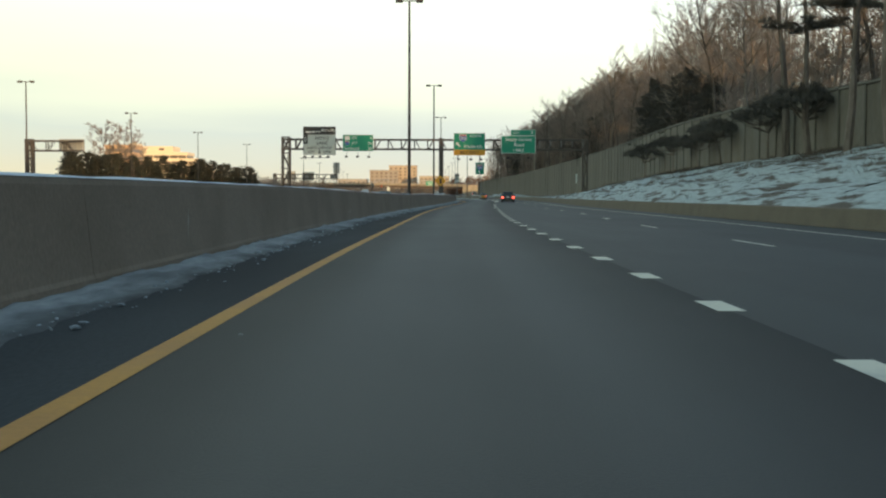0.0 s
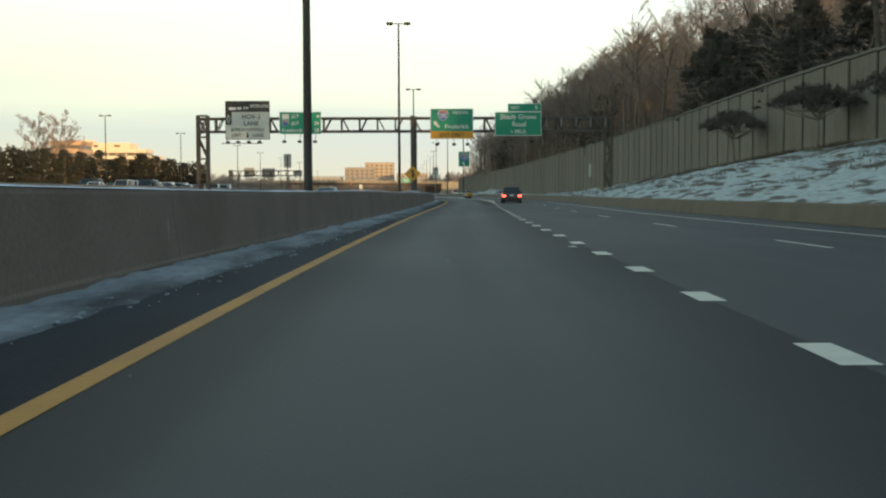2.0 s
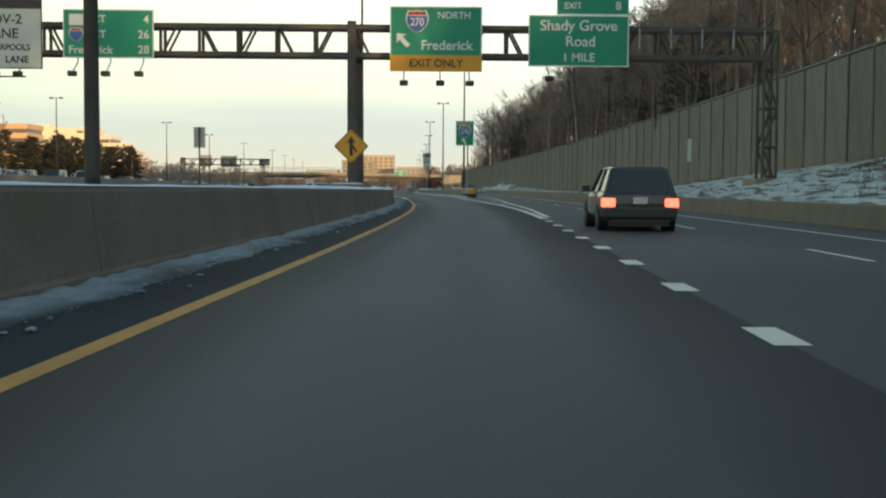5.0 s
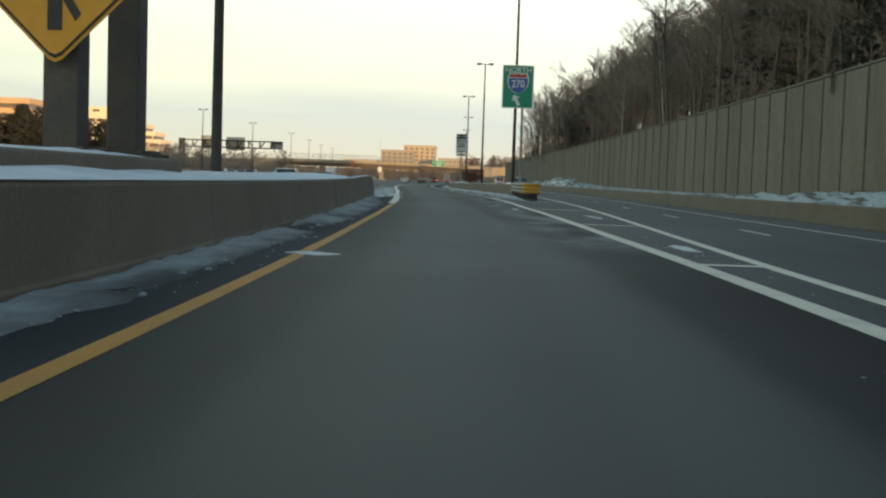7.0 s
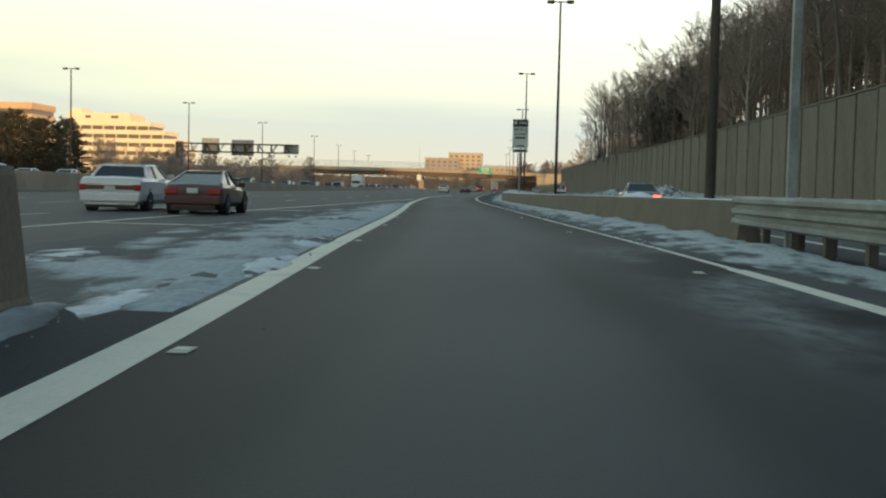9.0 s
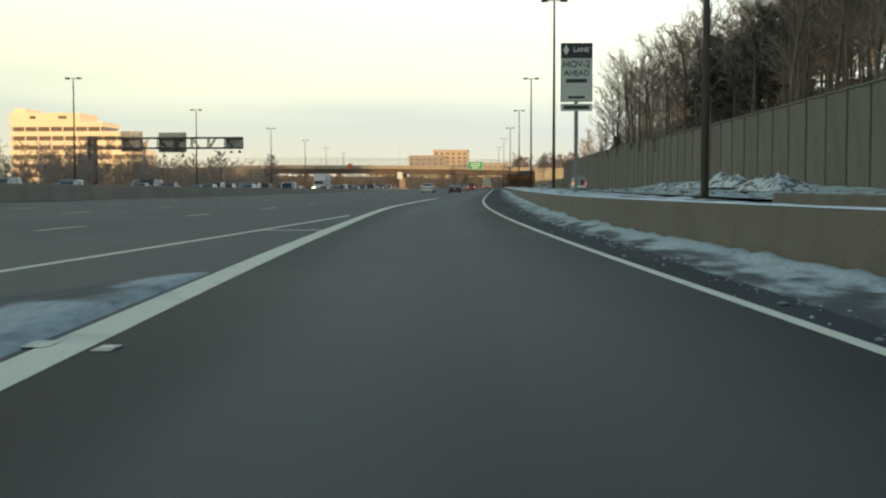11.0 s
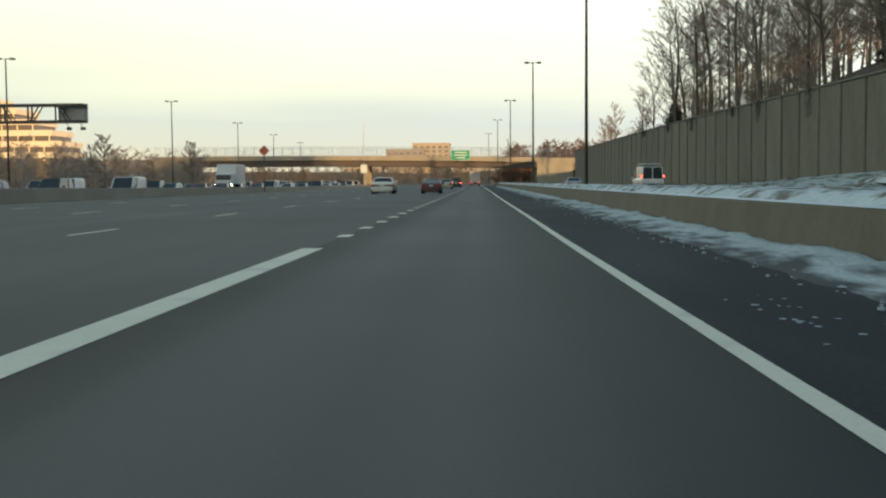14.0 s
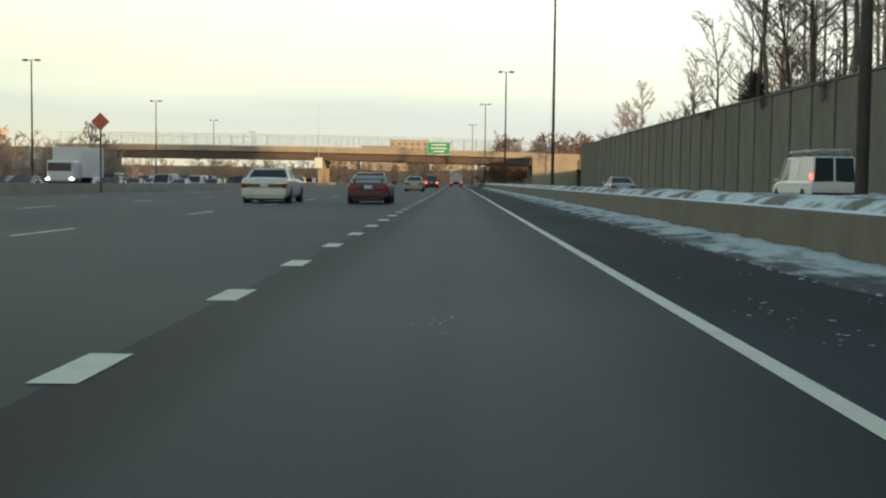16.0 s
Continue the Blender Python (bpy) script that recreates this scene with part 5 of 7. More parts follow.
# ---- overpass ----
def overpass():
    root = tagged(new("overpass"), "tan concrete and steel highway overpass in low sun", "bridge", kind="structure")
    xl, xr = -68.0, 14.7

    def deck(x):
        return 6.95 - 0.85 * (x - xl) / (xr - xl) + 0.5 * (1 - ((x + 26) / 45.0) ** 2) * 0.6
    rust = mat("girder_paint", (0.10, 0.072, 0.055), 0.7, var=0.2, scale=0.4, fine=8, color2=(0.075, 0.055, 0.045))
    xs = steps(xl - 9, xr + 9, 5)
    for yy, nm in ((632.0, "parapet"), (644.6, "parapet")):
        verts, faces = [], []
        for x in xs:
            z = deck(x)
            for py, pz in ((0, -0.55), (0, 0.5), (0.35, 0.5), (0.35, -0.55)):
                verts.append((x, yy + py, z + pz))
        for i in range(len(xs) - 1):
            for j in range(4):
                a, b = i * 4 + j, i * 4 + (j + 1) % 4
                faces.append((a, b, b + 4, a + 4))
        faces += [(0, 1, 2, 3), tuple(len(verts) - 1 - k for k in range(4))]
        mesh_object(nm, verts, faces, M_CONC2, root)
    verts, faces = [], []
    for x in xs:
        z = deck(x)
        verts += [(x, 632.35, z - 0.35), (x, 644.6, z - 0.35), (x, 644.6, z - 0.6), (x, 632.35, z - 0.6)]
    for i in range(len(xs) - 1):
        for j in range(4):
            a, b = i * 4 + j, i * 4 + (j + 1) % 4
            faces.append((a, b, b + 4, a + 4))
    mesh_object("deck", verts, faces, M_CONC2, root)
    for yy in (632.5, 635.4, 638.4, 641.4, 644.2):
        for a, b in ((xl, -26.1), (-25.9, xr)):
            bm = B()
            za, zb = deck(a) - 0.62, deck(b) - 0.62
            for t0, t1, hw in ((0.0, -0.08, 0.22), (-0.08, -1.15, 0.03), (-1.15, -1.27, 0.22)):
                vs = []
                for x, z in ((a, za), (b, zb)):
                    for py, pz in ((-hw, t0), (hw, t0), (hw, t1), (-hw, t1)):
                        vs.append(bm.verts.new((x, yy + py, z + pz)))
                for j in range(4):
                    k = (j + 1) % 4
                    bm.faces.new((vs[j], vs[k], vs[k + 4], vs[j + 4]))
                bm.faces.new(vs[:4])
                bm.faces.new(vs[4:])
            part("girder", bm, rust, root)
    for x in (-26.0,):
        bm = B()
        box(bm, x - 0.6, x + 0.6, 631.9, 645, 4.0, 4.75, 0.03)
        part("pier_cap", bm, M_CONC2, root)
        for yy in (633.0, 638.4, 643.8):
            bm = B()
            tube(bm, (x, yy, 0), (x, yy, 4.0), 0.48, sides=14)
            part("pier_column", bm, M_CONC2, root)
    for x0, x1 in ((xl - 8.5, xl), (xr, xr + 8.6)):
        bm = B()
        zt = deck((x0 + x1) / 2) - 0.55
        box(bm, x0, x1, 632.1, 645.2, 0, zt)
        part("abutment", bm, M_CONC2, root)
        bm = B()
        s = -1 if x0 < -30 else 1
        xe = x0 if s < 0 else x1
        vs = [bm.verts.new(p) for p in ((xe, 632.4, 0), (xe + s * 60, 632.4, 0), (xe + s * 60, 632.4, zt + 0.4), (xe, 632.4, zt + 0.4),
                                        (xe, 645, 0), (xe + s * 60, 645, 0), (xe + s * 60, 645, zt + 0.4), (xe, 645, zt + 0.4))]
        for f in ((0, 1, 2, 3), (7, 6, 5, 4), (0, 4, 5, 1), (1, 5, 6, 2), (2, 6, 7, 3), (3, 7, 4, 0)):
            bm.faces.new([vs[k] for k in f])
        part("embankment", bm, M_GRASS, root)
    # chain-link fence over the parapet
    bm = B()
    for x in steps(xl - 8, xr + 8, 2.4):
        z = deck(x) + 0.5
        tube(bm, (x, 632.2, z), (x, 632.2, z + 2.25), 0.035, sides=4)
        tube(bm, (x, 644.8, z), (x, 644.8, z + 2.25), 0.035, sides=4)
    part("fence_post", bm, M_GALV, root)
    bm = B()
    for yy in (632.2, 644.8):
        for dz in (0.1, 0.75, 1.5, 2.2):
            for a, b in zip(xs[:-1], xs[1:]):
                tube(bm, (a, yy, deck(a) + 0.5 + dz), (b, yy, deck(b) + 0.5 + dz), 0.028 if dz in (0.1, 2.2) else 0.012, sides=4, caps=False)
    part("fence_rail", bm, M_GALV, root)
    bm = B()
    x = xl - 8
    while x < xr + 8:
        z = deck(x) + 0.5
        for d in (1.9, -1.9):
            tube(bm, (x, 632.22, z + (0.1 if d > 0 else 2.1)), (x + 1.9, 632.22, z + (2.1 if d > 0 else 0.1)), 0.010, sides=3, caps=False)
        x += 0.42
    part("fence_mesh", bm, M_GALV, root)
    s = thing("overpass_sign", pose(-3.3, 631.7, 7.35), "green guide sign mounted on the overpass", "road sign")
    plate("panel", -2.25, 2.25, -1.2, 1.2, 0, s, M_GREEN, 0.06)
    bm = B()
    for x in (-1.6, 0, 1.6):
        box(bm, x - 0.06, x + 0.06, 0.03, 0.32, -0.9, 0.6)
    part("bracket", bm, M_STEEL, s)
    outline(-2.25, 2.25, -1.2, 1.2, s, M_LEGEND, 0.07, -0.035)
    for w, z in ((1.4, 0.62), (1.5, 0.0), (1.0, -0.62)):
        plate("text_bar", -w, w, z - 0.10, z + 0.10, -0.04, s, M_LEGEND, 0.012)
    p = thing("flag_pole", pose(-26.2, 631.4, 0), "thin grey steel mast beside the bridge pier", "mast")
    bm = B()
    tube(bm, (0, 0, 0), (0, 0, 15.5), 0.09, 0.05, sides=6)
    part("pole", bm, M_GALV, p)
    bm = B()
    box(bm, -0.75, 0.75, -0.2, 0.05, 3.3, 5.3, 0.03)
    part("cabinet", bm, M_SIGNW, p, "pale box on the mast")


overpass()


# ---- buildings ----
def office_building():
    cream = mat("cream_stucco", (0.78, 0.64, 0.44), 0.85, var=0.1, scale=0.05, fine=1.2)
    glass = mat("band_glass", (0.15, 0.115, 0.085), 0.3, var=0.2, scale=0.3, fine=2, bump=0)
    root = thing("office_building", pose(0, 0, 0), "cream stepped office block with bands of windows, sunlit", "building")
    y0, y1, xa = 776.0, 798.0, -208.0
    for k, xe in enumerate((-150.5, -150.5, -150.5, -150.5, -154.0, -160.0, -167.0)):
        z = 1.1 + 4.0 * k
        bm = B()
        box(bm, xa, xe, y0 - 0.6, y1, z + 1.9, z + 4.0)
        part("wall_band", bm, cream, root)
        bm = B()
        box(bm, xa + 0.5, xe - 0.8, y0, y1 - 0.5, z, z + 1.9)
        win = part("window_band", bm, glass, root, "recessed dark ribbon of windows")
        for x in steps(xa + 1, xe - 1.2, 6.0):
            bm = B()
            box(bm, x - 0.22, x + 0.22, y0 - 0.25, y0 + 0.05, z, z + 1.9)
            part("mullion", bm, cream, win)
    bm = B()
    box(bm, xa, -158.0, y0 - 0.7, y1, -0.4, 1.1)
    part("ground_floor", bm, cream, root)
    bm = B()
    box(bm, xa, -177.0, y0 - 0.6, y1, 29.1, 33.1)
    part("parapet", bm, cream, root)
    bm = B()
    box(bm, -207.0, -202.0, y0 + 2, y1 - 4, 33.1, 35.2)
    part("roof_plant", bm, cream, root)
    for x, w in ((-199.0, 2.6), (-186.4, 3.6)):
        bm = B()
        box(bm, x, x + w, y0 - 0.75, y0 - 0.55, 30.5, 31.8)
        part("louvre", bm, glass, root, "dark louvre opening")
    root2 = thing("office_wing", pose(0, 0, 0), "warm tan office wing standing before the cream block", "building")
    tan = mat("tan_brick", (0.60, 0.38, 0.21), 0.88, var=0.12, scale=0.05, fine=1.5)
    for k in range(7):
        z = -0.4 + 4.1 * k
        bm = B()
        box(bm, -184, -168, 640, 662, z + 1.8, z + 4.1)
        part("wall_band", bm, tan, root2)
        bm = B()
        box(bm, -183.5, -168.6, 640.5, 661.5, z, z + 1.8)
        part("window_band", bm, glass, root2)


def far_building(x0, x1, z, y, depth, color, label, storeys):
    m = mat("facade_%d" % int(abs(x0) * 7 + z), color, 0.85, var=0.1, scale=0.04, fine=0.8)
    glass = mat("band_glass", (0.15, 0.115, 0.085), 0.3, var=0.2, scale=0.3, fine=2, bump=0)
    root = thing("distant_building", pose(0, 0, 0), label, "building")
    bm = B()
    box(bm, x0, x1, y, y + depth, -0.6, z)
    part("wall", bm, m, root)
    bm = B()
    box(bm, x0 - 0.4, x1 + 0.4, y - 0.4, y + depth + 0.4, z, z + 0.9)
    part("roof_edge", bm, m, root)
    n = max(2, int((x1 - x0) / 5.0))
    for k in range(storeys):
        zz = z - 3.0 - 4.0 * k
        for i in range(n):
            xx = x0 + (x1 - x0) * (i + 0.5) / n
            bm = B()
            box(bm, xx - 1.4, xx + 1.4, y - 0.06, y + 0.1, zz - 1.0, zz + 1.0)
            part("window", bm, glass, root)


def far_ridge():
    """Low wooded ridge that closes the valley beyond the overpass."""
    verts, faces = [], []
    xs = steps(-900, 700, 20)
    for x in xs:
        h = 7.5 + 3.0 * noise.noise((x * 0.008, 0.5, 0.0)) + 1.2 * noise.noise((x * 0.05, 2.5, 0.0))
        verts += [(x, 985, -0.6), (x, 1010, h * 0.75), (x, 1050, h), (x, 1200, h * 0.8), (x, 1300, -0.6)]
    for i in range(len(xs) - 1):
        for j in range(4):
            k = i * 5 + j
            faces.append((k, k + 5, k + 6, k + 1))
    tagged(mesh_object("far_ridge", verts, faces, M_LITTER, smooth=True), "low brown wooded ridge closing the view", "hill", kind="structure")


far_ridge()
office_building()
# one stepped building: the first block coloured as shaded, the tower as sunlit
far_building(-80, -46, 30, 1390, 60, (0.30, 0.26, 0.22), "far brown brick block beyond the overpass, darkened as its shaded part", 3)
far_building(-58, -24, 36.5, 1420, 60, (0.40, 0.33, 0.25), "far tan office tower in low sun, its colour paler as the lit part", 4)
far_building(-118, -84, 19, 1380, 40, (0.42, 0.37, 0.31), "far low pale building", 2)
far_building(-20, 16, 23, 1385, 50, (0.40, 0.35, 0.28), "far low sunlit building beside the highway", 2)

# ---- trees ----


class Growth:
    """Collects triangles of tapering limbs."""

    def __init__(self, seed):
        self.v, self.f, self.r = [], [], random.Random(seed)

    def limb(self, p, q, a, b, sides):
        ax = (q - p)
        if ax.length < 1e-4:
            return
        ax.normalize()
        u = ax.cross(Vector((0.31, 0.7, 0.64))).normalized()
        w = ax.cross(u)
        k = len(self.v)
        for c, r in ((p, a), (q, b)):
            for i in range(sides):
                t = 2 * math.pi * i / sides
                self.v.append(c + (u * math.cos(t) + w * math.sin(t)) * r)
        for i in range(sides):
            j = (i + 1) % sides
            self.f.append((k + i, k + j, k + sides + j, k + sides + i))

    def spike(self, p, q, r):
        ax = (q - p).normalized()
        u = ax.cross(Vector((0.31, 0.7, 0.64))).normalized()
        w = ax.cross(u)
        k = len(self.v)
        self.v += [p + u * r, p - u * 0.5 * r + w * 0.87 * r, p - u * 0.5 * r - w * 0.87 * r, q]
        self.f += [(k, k + 1, k + 3), (k + 1, k + 2, k + 3), (k + 2, k, k + 3)]

    def blade(self, p, q, r):
        """One slender needle spray or twig."""
        o = self.r
        side = (q - p).cross(Vector((o.uniform(-1, 1), o.uniform(-1, 1), o.uniform(-1, 1))))
        if side.length < 1e-5:
            return
        side = side.normalized() * r
        k = len(self.v)
        self.v += [p + side, p - side, q]
        self.f.append((k, k + 1, k + 2))

    def bend(self, d, amount):
        r = self.r
        return (d + Vector((r.uniform(-1, 1), r.uniform(-1, 1), r.uniform(-0.7, 1))) * amount).normalized()


def bare_tree_meshes(seed, h, spread=0.42, fine=5, low=0.3, gauge=1.0):
    """A leafless tree: returns the trunk-and-limb mesh and the twig mesh."""
    g, t = Growth(seed), Growth(seed + 99)
    r = g.r
    base = 0.0085 * h + 0.04
    nodes, p, d = [], Vector((0, 0, -0.5)), Vector((r.uniform(-0.05, 0.05), r.uniform(-0.05, 0.05), 1)).normalized()
    n = 9
    for i in range(n):
        q = p + d * (h * 0.92 / n)
        a, b = base * (1 - i / n) ** 0.8 + 0.02, base * (1 - (i + 1) / n) ** 0.8 + 0.02
        g.limb(p, q, a, b, 7)
        nodes.append((p, q, a))
        p, d = q, g.bend(d, 0.09)
    for i, (p, q, a) in enumerate(nodes):
        s = i / n
        if s < low:
            continue
        for _ in range(2 if s < 0.55 else 3):
            az = r.uniform(0, 2 * math.pi)
            up = r.uniform(0.45, 1.1) + 0.4 * s
            dd = Vector((math.cos(az), math.sin(az), up)).normalized()
            ln = h * spread * (1.05 - 0.75 * s) * r.uniform(0.65, 1.1)
            c = p.lerp(q, r.random())
            ra = a * r.uniform(0.28, 0.5)
            for k in range(4):
                e = c + dd * ln / 4
                g.limb(c, e, ra * (1 - k / 4) + 0.012, ra * (1 - (k + 1) / 4) + 0.012, 4)
                for _ in range(3):
                    d2 = g.bend(dd, 0.75)
                    l2 = ln * r.uniform(0.22, 0.45) * (1 - 0.12 * k)
                    m1 = e + d2 * l2 * 0.5
                    m2 = m1 + g.bend(d2, 0.3) * l2 * 0.5
                    t.limb(e, m1, 0.022 * gauge ** 0.6, 0.015 * gauge ** 0.6, 3)
                    t.limb(m1, m2, 0.015 * gauge ** 0.6, 0.009, 3)
                    for _ in range(fine):
                        st = e.lerp(m2, r.uniform(0.2, 1.0)) if r.random() < 0.4 else m1.lerp(m2, r.random())
                        d3 = g.bend(d2, 0.9)
                        en = st + d3 * l2 * r.uniform(0.25, 0.6)
                        t.blade(st, en, 0.017 * gauge)
                        if r.random() < 0.6:
                            d4 = g.bend(d3, 0.9)
                            mid = st.lerp(en, 0.55)
                            t.blade(mid, mid + d4 * l2 * r.uniform(0.15, 0.35), 0.014 * gauge)
                c, dd = e, g.bend(dd, 0.28)
    return g, t


def growth_mesh(name, g, material):
    me = bpy.data.meshes.new(name)
    me.from_pydata([tuple(v) for v in g.v], [], g.f)
    me.materials.append(material)
    return me


def make_bare(seed, h, label, twig=None, bark=None, **k):
    g, t = bare_tree_meshes(seed, h, **k)
    root = thing("bare_tree", pose(0, 0, -500), label, "tree", "woods")
    for nm, gr, m in (("trunk", g, bark or M_BARK), ("crown", t, twig or M_TWIG)):
        ob = new(nm, growth_mesh(nm, gr, m))
        ob.parent = root
    return root


def conifer_growth(seed, h, width, dense=1.0, start=0.08, droop=-0.15, full=0.8):
    """An evergreen with a shaggy, uneven outline: limbs of mixed length, each hung with fine sprays."""
    g, t = Growth(seed), Growth(seed + 7)
    r = g.r
    g.limb(Vector((0, 0, -0.5)), Vector((0, 0, h * 0.98)), 0.012 * h + 0.05, 0.02, 7)
    z = h * start
    while z < h * 0.985:
        s = (z - h * start) / (h * (1 - start))
        for _ in range(int(round(6 * dense))):
            az = r.uniform(0, 2 * math.pi)
            lump = 1.0 + 0.45 * noise.noise((math.cos(az) * 1.3, math.sin(az) * 1.3, z * 0.35 + seed))
            ln = (width * (1 - s) ** full * r.uniform(0.6, 1.1) + 0.15) * lump
            d = Vector((math.cos(az), math.sin(az), droop + 0.55 * s + r.uniform(-0.12, 0.2))).normalized()
            root = Vector((0, 0, z + r.uniform(-0.2, 0.2)))
            tip = root + d * ln
            g.limb(root, tip, 0.03, 0.008, 3)
            for i in range(int(3 + ln * 2.6)):
                c = root.lerp(tip, 0.2 + 0.8 * r.random() ** 0.8)
                for _ in range(6):
                    v = (d * 0.5 + Vector((r.uniform(-1, 1), r.uniform(-1, 1), r.uniform(-0.7, 0.8)))).normalized()
                    t.blade(c, c + v * r.uniform(0.3, 0.75), 0.085)
        z += h * 0.022 + 0.10
    return g, t


def make_conifer(seed, h, width, label, needles=None, **k):
    g, t = conifer_growth(seed, h, width, **k)
    root = thing("evergreen_tree", pose(0, 0, -500), label, "tree", "evergreens")
    for nm, gr, m in (("trunk", g, M_BARK), ("crown", t, needles or M_NEEDLE)):
        ob = new(nm, growth_mesh(nm, gr, m))
        ob.parent = root
    return root


def pine_growth(seed, h, width, flat=0.7, lens=0.0):
    """A pine; with lens a low one, its limbs spread under a wide shallow dome of needle clumps."""
    g, t = Growth(seed), Growth(seed + 3)
    r = g.r
    p, d = Vector((0, 0, -0.4)), Vector((r.uniform(-0.12, 0.12), r.uniform(-0.1, 0.1), 1)).normalized()
    n = 6
    pts = [p]
    for i in range(n):
        q = p + d * (h * (0.68 if lens else 1.0)) / n
        g.limb(p, q, (0.012 * h + 0.05) * (1 - i / n) + 0.02, (0.012 * h + 0.05) * (1 - (i + 1) / n) + 0.02, 6)
        p, d = q, g.bend(d, 0.12)
        pts.append(p)

    def clump(c, big):
        for _ in range(18):
            v = Vector((r.uniform(-1, 1), r.uniform(-1, 1), r.uniform(-0.35, 0.8))).normalized()
            t.blade(c, c + v * r.uniform(0.2, 0.55) * big, 0.024)
    if lens:
        hub = pts[-1]
        for _ in range(int(120 * width)):
            az, q = r.uniform(0, 2 * math.pi), r.random() ** 0.55
            reach = width * (0.85 + 0.3 * noise.noise((math.cos(az) * 1.6, math.sin(az) * 1.6, seed))) * q
            z = h * 0.68 + lens * (1 - q * q) * (0.35 + 0.65 * r.random()) + 0.35 * noise.noise((reach * 1.3, az * 2.0, seed + 4.0))
            c = Vector((hub.x + reach * math.cos(az), hub.y + reach * math.sin(az), z))
            if r.random() < 0.10:
                low = pts[r.choice((5, 6, 6))]
                knee = low.lerp(c, 0.55) - Vector((0, 0, 0.15))
                g.limb(low, knee, 0.045, 0.028, 4)
                g.limb(knee, c, 0.028, 0.01, 3)
            clump(c, 1.0)
        return g, t
    for i in range(int(round(n * flat)), n + 1):
        for _ in range(11):
            az = r.uniform(0, 2 * math.pi)
            dd = Vector((math.cos(az), math.sin(az), r.uniform(-0.12, 0.3))).normalized()
            ln = width * r.uniform(0.35, 1.0) * (1.1 - 0.6 * (i - n * flat) / (n * (1 - flat) + 0.01))
            tip = pts[i] + dd * ln
            g.limb(pts[i], tip, 0.045, 0.012, 3)
            for k in range(int(7 + ln * 5)):
                clump(pts[i].lerp(tip, r.uniform(0.3, 1.0)) + Vector((r.uniform(-0.3, 0.3), r.uniform(-0.3, 0.3), r.uniform(0, 0.22))), 1.1)
    return g, t


def make_pine(seed, h, width, label, flat=0.68, lens=0.0):
    g, t = pine_growth(seed, h, width, flat, lens)
    root = thing("pine_tree", pose(0, 0, -500), label, "tree", "slope pines")
    for nm, gr, m in (("trunk", g, M_BARK), ("crown", t, M_NEEDLE)):
        ob = new(nm, growth_mesh(nm, gr, m))
        ob.parent = root
    return root


def plant(kinds, spots, rnd, smin=0.85, smax=1.15):
    """Places a copy of one of the kinds on each spot (x, y, z); the patterns themselves take the first spots."""
    left = list(kinds)
    for x, y, z, *size in spots:
        k = size[0] if size else rnd.uniform(smin, smax)
        m = pose(x, y, z, 0, 0, rnd.uniform(0, 360))
        if left:
            ob = left.pop(0)
            ob.matrix_basis = m @ Matrix.Scale(k, 4)
        else:
            src = rnd.choice(kinds)
            ob = copy_thing(src, m)
            ob.scale = (k, k, k)
    for ob in left:
        for c in ob.children_recursive:
            bpy.data.objects.remove(c)
        bpy.data.objects.remove(ob)


def stuff_trees(name, spots, label, material, seed, h0, h1, branches=34, twigs=8, wide=0.30, thick=0.04):
    """Far trees of one wood joined into one mesh: a stem, limbs and twigs each."""
    g = Growth(seed)
    r = g.r
    for x, y, z in spots:
        h = r.uniform(h0, h1)
        base = Vector((x, y, z - 0.4))
        top = base + Vector((r.uniform(-0.6, 0.6), r.uniform(-0.6, 0.6), h))
        g.limb(base, base.lerp(top, 0.6), 0.15, 0.08, 5)
        g.limb(base.lerp(top, 0.6), top, 0.08, 0.02, 4)
        for _ in range(branches):
            s = r.uniform(0.12, 0.97)
            c = base.lerp(top, s)
            az = r.uniform(0, 2 * math.pi)
            d = Vector((math.cos(az), math.sin(az), r.uniform(0.3, 1.3))).normalized()
            ln = h * wide * (1.15 - 0.8 * s) * r.uniform(0.6, 1.2)
            e = c + d * ln
            g.spike(c, e, 0.05)
            for _ in range(twigs):
                st = c.lerp(e, r.uniform(0.25, 1.0))
                d2 = g.bend(d, 0.9)
                g.blade(st, st + d2 * ln * r.uniform(0.2, 0.55), thick)
    me = growth_mesh(name, g, material)
    return tagged(new(name, me), label, "trees", kind="stuff")


